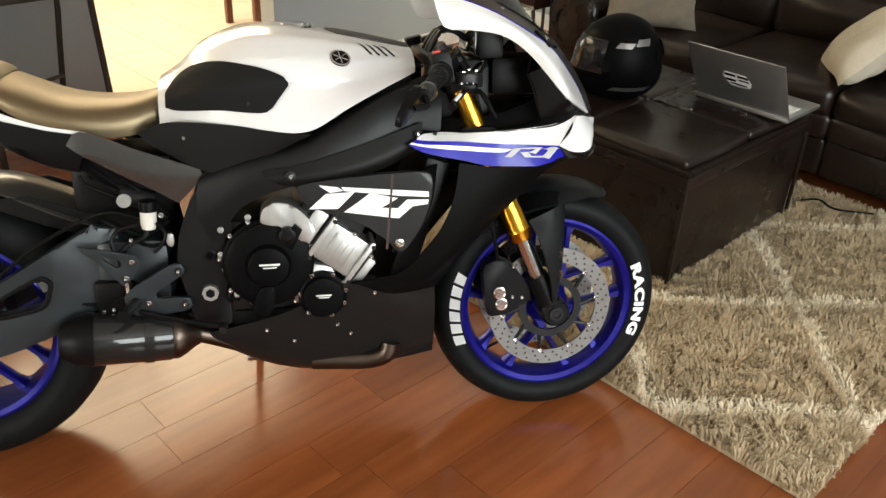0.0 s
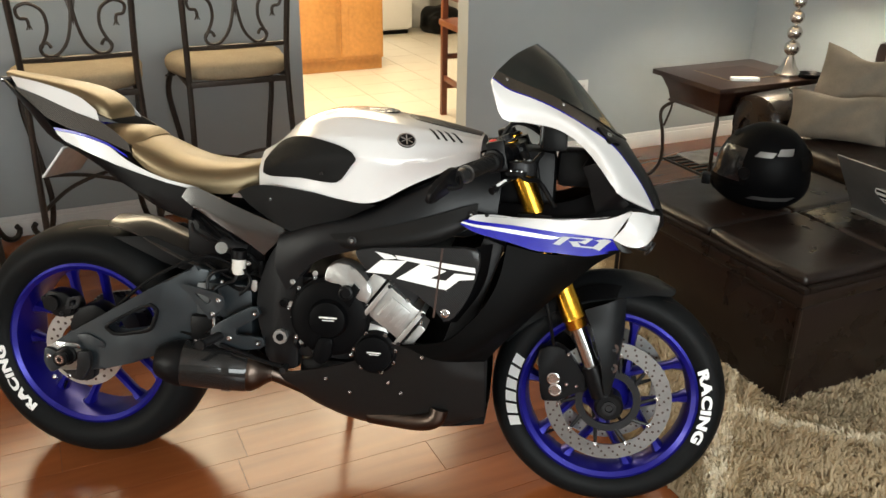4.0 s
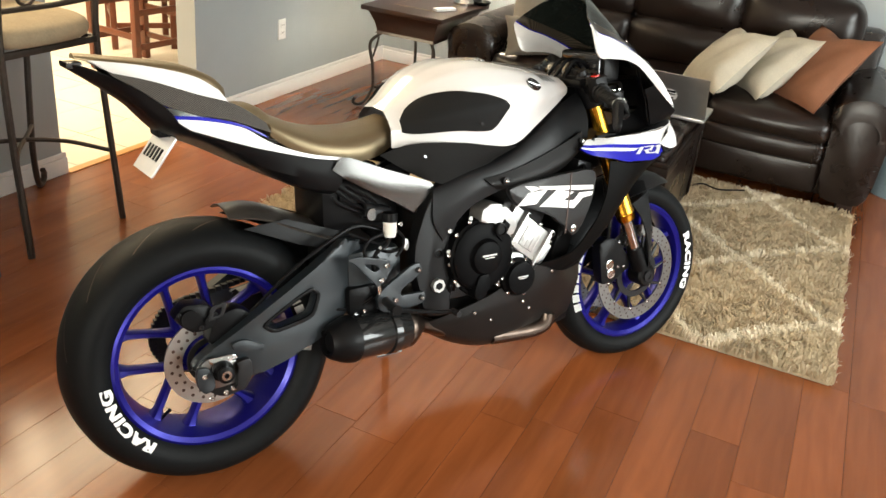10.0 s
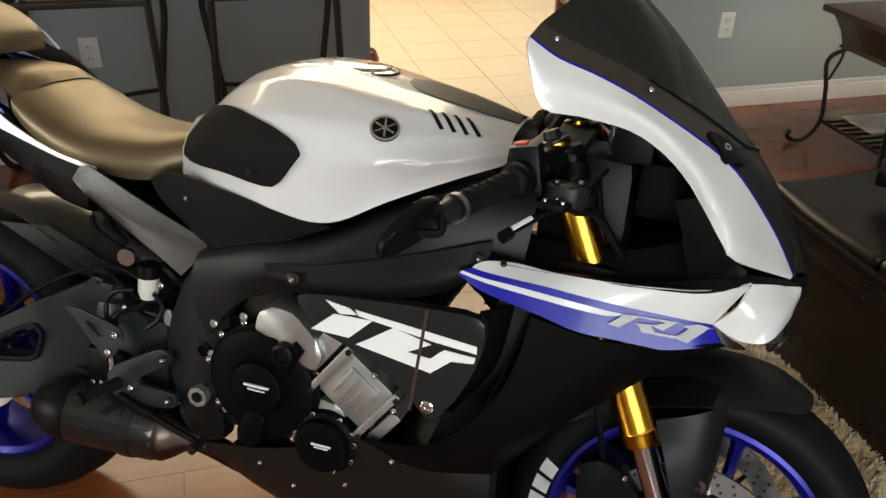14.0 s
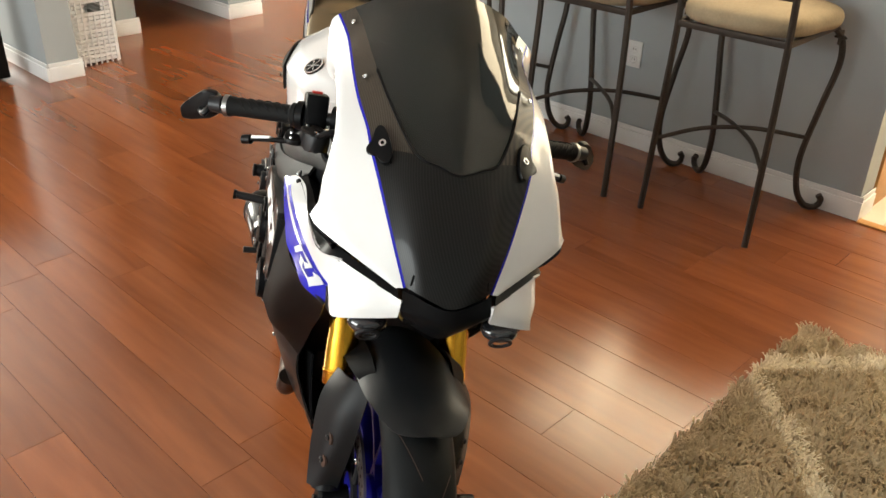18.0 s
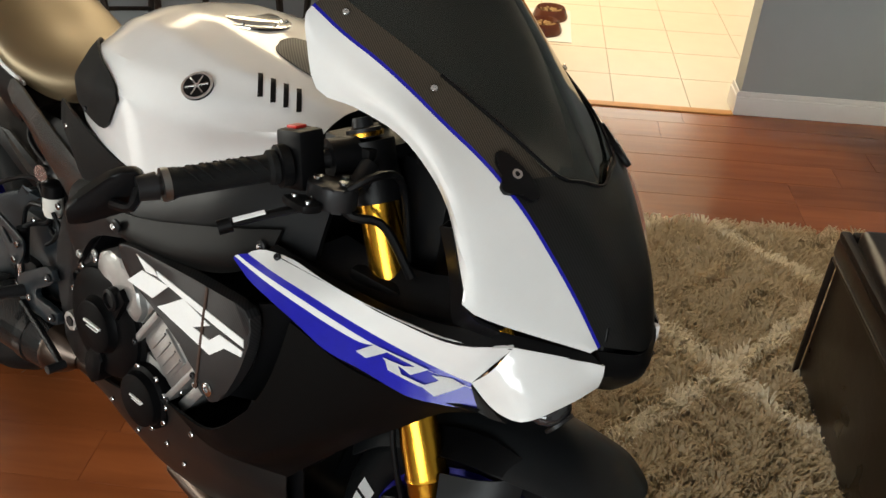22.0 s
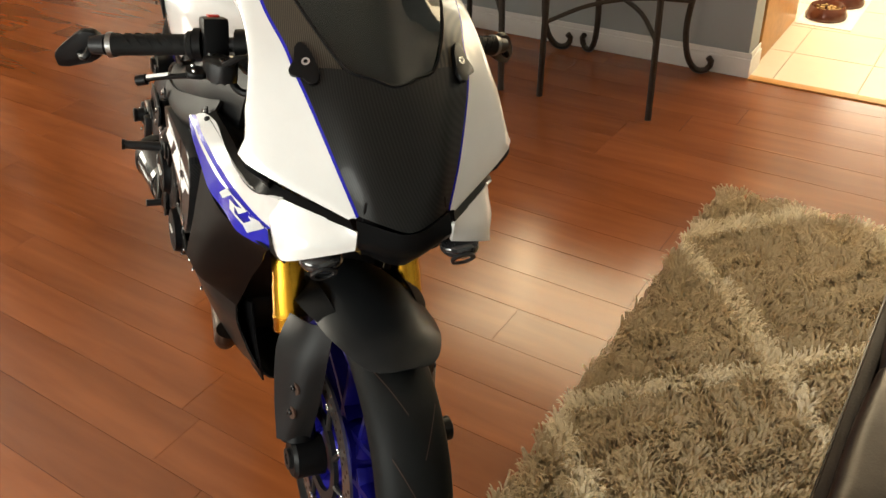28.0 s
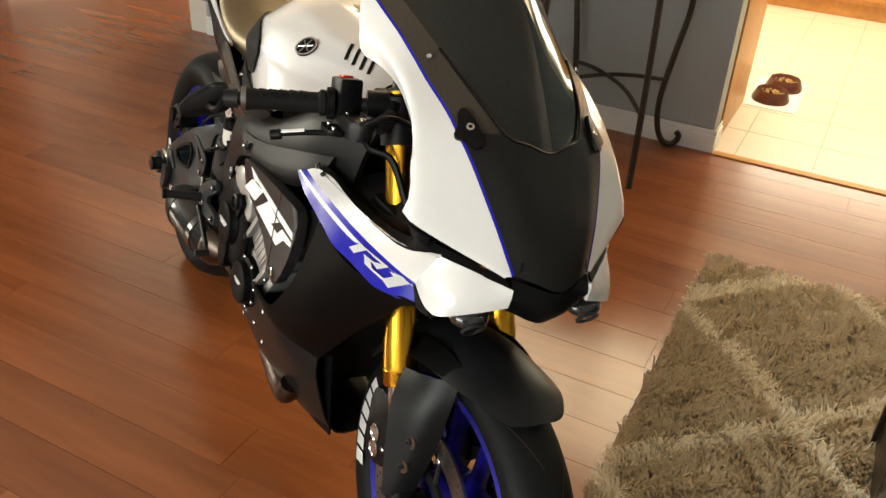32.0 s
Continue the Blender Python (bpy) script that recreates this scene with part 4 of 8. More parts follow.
cabinet(1.86, 2.64, 4.45, 5.05, 0.90, 2, "honey oak kitchen base cabinet with two doors")
cabinet(0.90, 1.84, 4.45, 5.05, 0.90, 2, "honey oak kitchen base cabinet under the worktop")
tagged(link("worktop", nb(0.88, 2.66, 4.42, 5.07, 0.90, 0.94, 0.006), PLASTIC_W), "pale kitchen worktop on the oak cabinets", "worktop")
bc = thing("bar_cabinet", Matrix.Translation((-1.5, 1.95, 0)), "honey oak cabinet run behind the half wall", "cabinet")
part("body", nb(0, 2.66, 0, 0.56, 0.09, 1.0, 0.003), OAK, bc)
part("end_panel", nb(2.662, 2.676, 0.0, 0.56, 0.0, 1.0, 0.003), OAK, bc)
fr = thing("refrigerator", Matrix.Translation((3.02, 5.90, 0)), "white refrigerator at the kitchen's far end", "refrigerator")
part("body", nb(0, 0.50, 0.05, 0.68, 0.04, 1.75, 0.015), PLASTIC_W, fr)
part("door", nb(0, 0.50, 0.0, 0.045, 0.06, 1.75, 0.012), PLASTIC_W, fr)
part("plinth", nb(0.02, 0.48, 0.06, 0.6, 0, 0.05), BLACK, fr)
bag = tagged(link("plastic_bag", puffed(3.56, 3.86, 6.22, 6.5, 0.0, 0.42, 0.05, r=0.09, waves=0.05), PLASTIC_W, None, "", 40), "crumpled white bag on the kitchen floor", "bag")
sack = tagged(link("black_bag", puffed(3.70, 4.02, 5.75, 6.12, 0.0, 0.22, 0.05, r=0.08, waves=0.04), BLACK, None, "", 40), "black bag on the kitchen floor", "bag")


def high_chair(m, label):
    ob = thing("counter_chair", m, label, "chair", "counter chairs")
    for x in (-0.19, 0.19):
        part("back_leg", nb(x - 0.02, x + 0.02, -0.22, -0.18, 0, 1.08, 0.005), REDWOOD, ob)
        part("front_leg", nb(x - 0.02, x + 0.02, 0.18, 0.22, 0, 0.60, 0.005), REDWOOD, ob)
        for z in (0.18, 0.38):
            part("side_rung", nb(x - 0.01, x + 0.01, -0.18, 0.18, z, z + 0.035, 0.004), REDWOOD, ob)
    part("seat", nb(-0.23, 0.23, -0.23, 0.23, 0.60, 0.645, 0.015), REDWOOD, ob)
    for y, z in ((-0.20, 0.24), (0.20, 0.14), (0.20, 0.32)):
        part("rung", nb(-0.17, 0.17, y - 0.01, y + 0.01, z, z + 0.035, 0.004), REDWOOD, ob)
    for z in (0.78, 0.90, 1.02):
        part("back_slat", nb(-0.18, 0.18, -0.212, -0.192, z, z + 0.06, 0.005), REDWOOD, ob)
    return ob


ch = high_chair(pose(2.66, 2.74, 0, 0, 0, -95), "cherry wood counter chair on the kitchen tiles")
copy_thing(ch, pose(3.16, 3.22, 0, 0, 0, 140))
tb = thing("counter_table", Matrix.Translation((3.45, 2.75, 0)), "cherry wood counter-height table in the kitchen", "table")
part("tabletop", nb(-0.42, 0.42, -0.42, 0.42, 0.88, 0.92, 0.01), REDWOOD, tb)
part("pedestal", nb(-0.10, 0.10, -0.10, 0.10, 0, 0.88, 0.02), REDWOOD, tb)

bmat = tagged(link("feeding_mat", nb(1.185, 1.42, 2.46, 2.93, 0.0, 0.004, 0.001), PLASTIC_W), "white feeding mat on the kitchen tiles", "mat")
for x, y in ((1.285, 2.59), (1.315, 2.80)):
    bw = thing("pet_bowl", Matrix.Translation((x, y, 0.0042)), "brown glazed pet bowl with dry food", "bowl", "pet bowls")
    part("bowl", lathe(bmesh.new(), [(0, 0.0), (0, 0.088), (0.012, 0.090), (0.05, 0.074), (0.054, 0.070), (0.050, 0.066), (0.020, 0.055), (0.016, 0.0)], (0, 0, 0), (0, 0, 1), 32), BOWL, bw)
    bm = bmesh.new()
    rnd = random.Random(4)
    for k in range(60):
        a, r = rnd.uniform(0, 6.28), 0.056 * math.sqrt(rnd.random())
        rod(bm, (r * math.cos(a), r * math.sin(a), 0.030), (r * math.cos(a), r * math.sin(a), 0.036 + 0.004 * rnd.random()), 0.006, seg=6)
    tagged(part("dry_food", bm, KIBBLE, bw, "brown dry pet food"), kind="stuff")

# ---- the passage side ----
bk = thing("wicker_basket", Matrix.Translation((-2.80, 0.60, 0)), "white wicker laundry basket beside the stub wall", "basket")
for j in range(15):
    z = 0.012 + j * 0.0235
    for x0, x1, y0, y1 in ((-0.155, 0.155, -0.115, -0.105), (-0.155, 0.155, 0.105, 0.115), (-0.16, -0.15, -0.11, 0.11), (0.15, 0.16, -0.11, 0.11)):
        if j in (12, 13) and x1 - x0 < 0.05:
            part("strand", nb(x0, x1, y0, -0.045, z, z + 0.019, 0.005), WICKER, bk)
            part("strand", nb(x0, x1, 0.045, y1, z, z + 0.019, 0.005), WICKER, bk)
            continue
        o = 0.003 if j % 2 else -0.001
        part("strand", nb(x0 - o, x1 + o, y0 - o, y1 + o, z, z + 0.020, 0.005), WICKER, bk)
for k in range(9):
    for y in (-0.117, 0.117):
        part("stake", nb(-0.15 + k * 0.0365, -0.142 + k * 0.0365, y - 0.005, y + 0.005, 0, 0.36), WICKER, bk)
for k in range(7):
    for x in (-0.162, 0.162):
        y = -0.10 + k * 0.0325
        part("stake", nb(x - 0.005, x + 0.005, y, y + 0.008, 0, 0.36 if abs(y) > 0.05 else 0.29), WICKER, bk)
part("rim", nb(-0.168, 0.168, -0.123, 0.123, 0.358, 0.380, 0.006), WICKER, bk)
cb = thing("black_cabinet", Matrix.Translation((-3.10, -0.62, 0)), "black media cabinet against the stub wall", "cabinet")
part("body", nb(0, 0.46, 0, 0.72, 0.02, 0.95, 0.012), BLACK, cb)
part("door", nb(0.46, 0.472, 0.02, 0.35, 0.06, 0.90, 0.003), BLACK, cb)
part("door", nb(0.46, 0.472, 0.37, 0.70, 0.06, 0.90, 0.003), BLACK, cb)
hm = thing("fabric_hamper", Matrix.Translation((3.66, -1.66, 0)), "blue-grey fabric hamper beside the sofa", "hamper")
part("side", lathe(bmesh.new(), [(0.0, 0.0), (0.0, 0.17), (0.20, 0.185), (0.52, 0.19), (0.54, 0.185), (0.50, 0.175), (0.10, 0.165), (0.02, 0.0)], (0, 0, 0), (0, 0, 1), 32), mat("blue_grey_fabric", (0.16, 0.22, 0.25), 0.9, grain=0.15, scale=80, bump=0.5), hm, "soft blue-grey fabric", 60)
cd = tagged(link("cable", tube(bmesh.new(), [(2.86, -0.66, 0.04), (2.93, -0.72, 0.045), (2.90, -0.80, 0.045), (2.98, -0.92, 0.045)], 0.004, 20, 6), BLACK), "thin black cable lying on the rug", "cable")


from mathutils.bvhtree import BVHTree

# ---- the motorcycle: x forward from the rear axle, y to its left, z up; it leans on its side stand ----
LEAN_M = Matrix.Rotation(radians(-33.3), 4, "Z") @ Matrix.Translation((0, 0.0285, -0.002)) @ Matrix.Rotation(radians(-11.3), 4, "X")
bike = thing("motorcycle", LEAN_M, "pearl white, black and deep blue sport motorcycle on its side stand", "motorcycle")


def B(name, bm, material, label="", parent=None, sharp=35.0):
    return part(name, bm, material, parent or bike, label, sharp)


def ring(bm, profile, p0, axis, seg=64):
    """Turn a closed outline of (along, radius) about an axis: rims, tyres, discs."""
    q = Vector(axis).to_track_quat("Z", "Y").to_matrix()
    rings = [[bm.verts.new(Vector(p0) + q @ Vector((r * math.cos(2 * math.pi * i / seg), r * math.sin(2 * math.pi * i / seg), a))) for i in range(seg)] for a, r in profile]
    for k in range(len(rings)):
        u, v = rings[k], rings[(k + 1) % len(rings)]
        for i in range(seg):
            j = (i + 1) % seg
            bm.faces.new((u[i], u[j], v[j], v[i]))
    return bm


def flip(pts):
    return [(x, -y, z) for x, y, z in pts]


def both(name, curves, material, label="", n=28, m=4, thick=0.004, smooth=True, across=True):
    """The same panel on the right side and, mirrored, on the left."""
    out = []
    for s in (0, 1):
        cs = [flip(c) if s else c for c in curves]
        out.append(B(name, loft(bmesh.new(), cs, n, m, thick, smooth, across), material, label))
    return out


def bolt(p, r=0.007, axis=(0, -1, 0), parent=None, material=None, h=0.0045):
    r *= 0.82
    bm = bmesh.new()
    lathe(bm, [(0, r), (h * 0.7, r), (h, r * 0.75), (h, r * 0.42), (h * 0.5, r * 0.4), (h * 0.5, 0.0)], p, axis, 12)
    return B("bolt", bm, material or STEEL, "", parent)


def holed(bm, outer, holes, y0, y1, bevel=0.0):
    """A plate in x and z with holes through it."""
    caps = []
    loops = []
    for y in (y0, y1):
        es, ls = [], []
        for line in (outer, *holes):
            vs = [bm.verts.new((x, y, z)) for x, z in line]
            ls.append(vs)
            es += [bm.edges.new((vs[i], vs[(i + 1) % len(vs)])) for i in range(len(vs))]
        caps += bmesh.ops.triangle_fill(bm, edges=es, use_beauty=True)["geom"]
        loops.append(ls)
    for a, b in zip(*loops):
        for i in range(len(a)):
            j = (i + 1) % len(a)
            bm.faces.new((a[i], a[j], b[j], b[i]))
    if bevel:
        rim = set()
        for ls in loops:
            for vs in ls:
                for i in range(len(vs)):
                    e = bm.edges.get((vs[i], vs[(i + 1) % len(vs)]))
                    if e:
                        rim.add(e)
        bmesh.ops.bevel(bm, geom=list(rim), offset=bevel, segments=2, affect="EDGES", profile=0.6)
    return bm


def onto(tree, x, z, s, off):
    """The place where a panel is met from the side s at x and z, lifted off it by off."""
    hit, nrm, _, _ = tree.ray_cast(Vector((x, s * 0.6, z)), Vector((0, -s, 0)))
    if hit is None:
        return Vector((x, s * 0.1, z))
    if nrm.y * s < 0:
        nrm = -nrm
    return hit + nrm * off


# ---- wheels ----
def arc_blocks(letters, mid, radius, height, cx, cz, y, span, parent, word=""):
    """White lettering along the side wall; blocks where the word is a maker's name."""
    if word:
        cu = bpy.data.curves.new("word", "FONT")
        cu.body, cu.size, cu.extrude, cu.space_character, cu.offset = word, 1.0, 0.0, 1.12, 0.05
        tmp = new("word", cu)
        bpy.context.view_layer.update()
        me = bpy.data.meshes.new_from_object(tmp.evaluated_get(bpy.context.evaluated_depsgraph_get()))
        bpy.data.objects.remove(tmp)
        bm = bmesh.new()
        bm.from_mesh(me)
        bpy.data.meshes.remove(me)
        bmesh.ops.subdivide_edges(bm, edges=bm.edges, cuts=1)
        xs, zs = [v.co.x for v in bm.verts], [v.co.y for v in bm.verts]
        flat = [(((v.co.x - min(xs)) / (max(xs) - min(xs)) - 0.5), (v.co.y - min(zs)) / (max(zs) - min(zs)), v) for v in bm.verts]
    else:
        bm, flat = bmesh.new(), []
        for i in range(letters):
            u0, u1 = (i + 0.08) / letters - 0.5, (i + 0.86) / letters - 0.5
            grid = [[bm.verts.new((0, 0, 0)) for _ in range(2)] for _ in range(4)]
            for a in range(4):
                for b in range(2):
                    flat.append((u0 + (u1 - u0) * a / 3 + (0.03 if b else 0.0), b, grid[a][b]))
            for a in range(3):
                bm.faces.new((grid[a][0], grid[a + 1][0], grid[a + 1][1], grid[a][1]))
    for u, w, v in flat:
        th = mid - u * span * (1 if y < 0 else -1)
        r = radius + (w - 0.5) * height
        lift = -0.0018 if y < 0 else 0.0018
        v.co = (cx + r * math.cos(th), y * (1 - 0.35 * ((w - 0.5) * 0.5) ** 2) + lift, cz + r * math.sin(th))
    bmesh.ops.solidify(bm, geom=list(bm.faces), thickness=0.0012)
    return B("lettering", bm, LETTER, "white raised tyre lettering", parent)


def wheel(cx, cz, half, tyre, name, disc_r, disc_ys, word_at, turn):
    """A cast wheel of five forked spokes with its tyre and brake discs."""
    bm = bmesh.new()
    w = half
    ring(bm, [(-w, 0.229), (-w - 0.003, 0.222), (-w + 0.004, 0.211), (-w * 0.45, 0.203), (w * 0.45, 0.203), (w - 0.004, 0.211), (w + 0.003, 0.222), (w, 0.229),
              (w - 0.008, 0.219), (w * 0.5, 0.210), (-w * 0.5, 0.210), (-w + 0.008, 0.219)], (cx, 0, cz), (0, -1, 0), 72)
    lathe(bm, [(-0.055, 0.02), (-0.055, 0.036), (-0.03, 0.056), (0.03, 0.056), (0.055, 0.036), (0.055, 0.02)], (cx, 0, cz), (0, -1, 0), 24)
    rim = B(name, bm, RIMBLUE, "blue anodised cast wheel")
    for k in range(5):
        for s in (-1, 1):
            a0 = turn + 2 * math.pi * k / 5
            bm = bmesh.new()
            ex, ez = Vector((math.cos(a0), 0, math.sin(a0))), Vector((-math.sin(a0), 0, math.cos(a0)))
            p0 = Vector((cx, 0, cz)) + ex * 0.026 + ez * (s * 0.043)
            p1 = Vector((cx, 0, cz)) + ex * 0.201 + ez * (s * 0.046)
            d = (p1 - p0).normalized()
            sd = d.cross(Vector((0, 1, 0)))
            cur = []
            for p, ww, th in ((p0, 0.013, 0.022), (p0.lerp(p1, 0.5), 0.009, 0.017), (p0.lerp(p1, 0.85), 0.010, 0.017), (p1, 0.018, 0.024)):
                cur.append([p + sd * (ww * a) + Vector((0, th * b, 0)) for a, b in ((-1, -0.5), (-0.5, -1), (0.5, -1), (1, -0.5), (1, 0.5), (0.5, 1), (-0.5, 1), (-1, 0.5))])
            rows = [[bm.verts.new(q) for q in c] for c in cur]
            for u, v in zip(rows, rows[1:]):
                for i in range(8):
                    j = (i + 1) % 8
                    bm.faces.new((u[i], u[j], v[j], v[i]))
            B("spoke", bm, RIMBLUE, "", rim, 50)
    t = B("tyre", ring(bmesh.new(), tyre, (cx, 0, cz), (0, -1, 0), 96), RUBBER, "black road tyre with white side lettering", rim, 60)
    band, holes, rows_, hr = (0.62, 22, (0.72, 0.86), 0.0042) if cx < 0.5 else (0.76, 30, (0.81, 0.878, 0.946), 0.0031)
    for y in disc_ys:
        bm = bmesh.new()
        ring(bm, [(y - 0.0025, disc_r), (y + 0.0025, disc_r), (y + 0.0025, disc_r * band), (y - 0.0025, disc_r * band)], (cx, 0, cz), (0, 1, 0), 72)
        B("brake_disc", bm, DISC if cx < 0.5 else DISC_DARK, "drilled steel brake disc", rim)
        # dark spots set on the disc faces as the shade inside the drilled holes
        bm = bmesh.new()
        for k in range(holes):
            for j, f in enumerate(rows_):
                th, rr = 2 * math.pi * (k + j / len(rows_)) / holes, disc_r * f
                for sg in (-1, 1):
                    rod(bm, (cx + rr * math.cos(th), y + sg * 0.0024, cz + rr * math.sin(th)), (cx + rr * math.cos(th), y + sg * 0.0032, cz + rr * math.sin(th)), hr, seg=8)
        tagged(B("hole_shade_spots", bm, JOINT, "", rim), kind="stuff")
        bm = bmesh.new()
        ring(bm, [(y - 0.004, disc_r * 0.52), (y + 0.004, disc_r * 0.52), (y + 0.004, disc_r * 0.40), (y - 0.004, disc_r * 0.40)], (cx, 0, cz), (0, 1, 0), 40)
        B("disc_carrier", bm, DARKMETAL, "", rim)
        for k in range(10 if cx > 0.5 else 0):
            th = 2 * math.pi * k / 10
            p = [Vector((cx + r * math.cos(th + o), y, cz + r * math.sin(th + o))) for r, o in ((disc_r * 0.5, 0.0), (disc_r * 0.78, 0.14))]
            B("carrier_arm", rod(bmesh.new(), p[0], p[1], 0.006, 0.004, 8), DARKMETAL, "", rim)
        for k in range(10 if cx > 0.5 else 0):
            th = 2 * math.pi * k / 10 + 0.14
            bolt((cx + disc_r * 0.775 * math.cos(th), y - 0.003 if y < 0 else y + 0.003, cz + disc_r * 0.775 * math.sin(th)), 0.0075, (0, -1 if y < 0 else 1, 0), rim, STEEL, 0.004)
    for y in (-1, 1):
        sw = tyre[2][0] * y
        for mid, word, n in word_at:
            arc_blocks(n, mid if y < 0 else math.pi - mid, 0.2475 if half < 0.06 else 0.2500, 0.027 if half < 0.06 else 0.032, cx, cz, -abs(sw) if y < 0 else abs(sw), 0.82, rim, word)
    bm = bmesh.new()
    rod(bm, (cx + 0.2 * math.cos(turn + 3.6), -0.012, cz + 0.2 * math.sin(turn + 3.6)), (cx + 0.165 * math.cos(turn + 3.6), -0.03, cz + 0.165 * math.sin(turn + 3.6)), 0.004, seg=8)
    B("valve", bm, BLACK, "", rim)
    return rim


FX, FZ, RZ = 1.408, 0.300, 0.332
FT = [(0.040, 0.2275), (0.050, 0.236), (0.0585, 0.252), (0.0575, 0.268), (0.050, 0.281), (0.036, 0.2915), (0.018, 0.2985), (0, 0.3005),
      (-0.018, 0.2985), (-0.036, 0.2915), (-0.050, 0.281), (-0.0575, 0.268), (-0.0585, 0.252), (-0.050, 0.236), (-0.040, 0.2275), (-0.03, 0.222), (0.03, 0.222)]
RT = [(0.072, 0.2275), (0.086, 0.238), (0.096, 0.258), (0.0985, 0.273), (0.092, 0.292), (0.074, 0.312), (0.040, 0.327), (0, 0.3325),
      (-0.040, 0.327), (-0.074, 0.312), (-0.092, 0.292), (-0.0985, 0.273), (-0.096, 0.258), (-0.086, 0.238), (-0.072, 0.2275), (-0.06, 0.222), (0.06, 0.222)]
fw = wheel(FX, FZ, 0.045, FT, "front_wheel", 0.160, (-0.066, 0.066), ((0.0, "RACING", 6), (math.pi, "", 6)), 0.25)
rw = wheel(0.0, RZ, 0.076, RT, "rear_wheel", 0.112, (-0.088,), ((3.62, "RACING", 6), (0.28, "", 6)), 0.489)

# tread grooves: dark strips laid on the rubber as their shade, curving back from the crown
bm = bmesh.new()
for cx, cz, R, hw in ((FX, FZ, 0.2995, 0.045), (0.0, RZ, 0.3318, 0.08)):
    for k in range(14):
        for s in (-1, 1):
            th0 = 2 * math.pi * (k + (0.5 if s > 0 else 0)) / 14
            row = []
            for j in range(7):
                f = j / 6
                yy = s * hw * (0.15 + 0.75 * f)
                rr = R - (0.010 if hw < 0.06 else 0.0135) * (abs(yy) / hw) ** 2 * 1.0 + 0.0006
                th = th0 + 0.26 * f
                row.append([Vector((cx + rr * math.cos(th + o), yy, cz + rr * math.sin(th + o))) for o in (-0.006, 0.006)])
            vs = [[bm.verts.new(p) for p in r] for r in row]
            for u, v in zip(vs, vs[1:]):
                bm.faces.new((u[0], u[1], v[1], v[0]))
tagged(B("tread_groove_shade", bm, JOINT, "", fw), kind="stuff")

# ---- rear: sprocket, chain, brake, swingarm ----
bm = bmesh.new()
ring(bm, [(0.098, 0.092), (0.104, 0.092), (0.104, 0.062), (0.098, 0.062)], (0, 0, RZ), (0, 1, 0), 41)
for k in range(41):
    th = 2 * math.pi * k / 41
    rod(bm, (0.090 * math.cos(th), 0.101, RZ + 0.090 * math.sin(th)), (0.098 * math.cos(th), 0.101, RZ + 0.098 * math.sin(th)), 0.004, 0.002, 6)
B("sprocket", bm, DARKMETAL, "dark toothed rear sprocket")
bm = bmesh.new()
chain = [(0.0, 0.1, RZ + 0.098), (-0.06, 0.1, RZ + 0.077), (-0.098, 0.1, RZ), (-0.06, 0.1, RZ - 0.077), (0.0, 0.1, RZ - 0.098)]
for p in resample(chain, 26) + resample([(0, 0.1, RZ - 0.098), (0.30, 0.1, 0.37), (0.55, 0.1, 0.40)], 34) + resample([(0, 0.1, RZ + 0.098), (0.30, 0.1, 0.475), (0.55, 0.1, 0.48)], 34):
    box(bm, p.x - 0.007, p.x + 0.007, p.y - 0.008, p.y + 0.008, p.z - 0.006, p.z + 0.006)
B("chain", bm, DARKMETAL, "dark drive chain")

SW = rounded([(-0.062, 0.342), (-0.045, 0.366), (0.062, 0.430), (0.240, 0.538), (0.340, 0.592), (0.390, 0.580), (0.402, 0.507), (0.370, 0.416), (0.277, 0.371), (0.200, 0.336), (0.060, 0.293), (-0.020, 0.292)])
HOLE = rounded([(0.112, 0.424), (0.185, 0.466), (0.232, 0.488), (0.248, 0.477), (0.230, 0.427), (0.138, 0.408)])
for s in (-1, 1):
    bm = holed(bmesh.new(), SW, [HOLE], s * 0.125, s * 0.165, 0.009)
    for v in bm.verts:
        v.co.y += s * (-0.012 + 0.02 * math.sin(max(0, min(1, (v.co.x + 0.06) / 0.46)) * math.pi) - 0.03 * max(0, (v.co.x - 0.25) / 0.15))
    B("swingarm", bm, SWING, "dark slate aluminium swingarm", sharp=28)
    bm = holed(bmesh.new(), [(x * 1.0, z) for x, z in rounded([(0.100, 0.424), (0.182, 0.474), (0.236, 0.499), (0.259, 0.480), (0.238, 0.418), (0.132, 0.397)])], [HOLE], s * 0.166, s * 0.176, 0.003)
    B("swingarm_insert", bm, BLACK)
B("swingarm_bridge", nb(0.34, 0.50, -0.15, 0.15, 0.40, 0.56, 0.03), SWING)
bm = bmesh.new()
prism(bm, rounded([(-0.062, 0.345), (-0.03, 0.372), (0.045, 0.352), (0.05, 0.300), (-0.03, 0.290)]), -0.172, -0.160, 0.003)
B("axle_plate", bm, DISC_DARK)
bm = bmesh.new()
lathe(bm, [(0, 0.026), (0.010, 0.026), (0.012, 0.022), (0.030, 0.018), (0.034, 0.020), (0.040, 0.020), (0.042, 0.012), (0.038, 0.010), (0.038, 0.0)], (0.0, -0.170, 0.337), (0, -1, 0), 24)
B("axle_nut", bm, BLACK, "black axle bobbin")
bm = bmesh.new()
ring(bm, [(0.0, 0.012), (0.002, 0.012), (0.002, 0.006), (0.0, 0.006)], (0.0, -0.211, 0.337), (0, -1, 0), 20)
B("axle_cap", bm, STEEL)
bm = bmesh.new()
prism(bm, rounded([(-0.020, 0.392), (0.004, 0.452), (0.060, 0.470), (0.105, 0.440), (0.098, 0.385), (0.030, 0.366)], 2), -0.135, -0.076, 0.008)
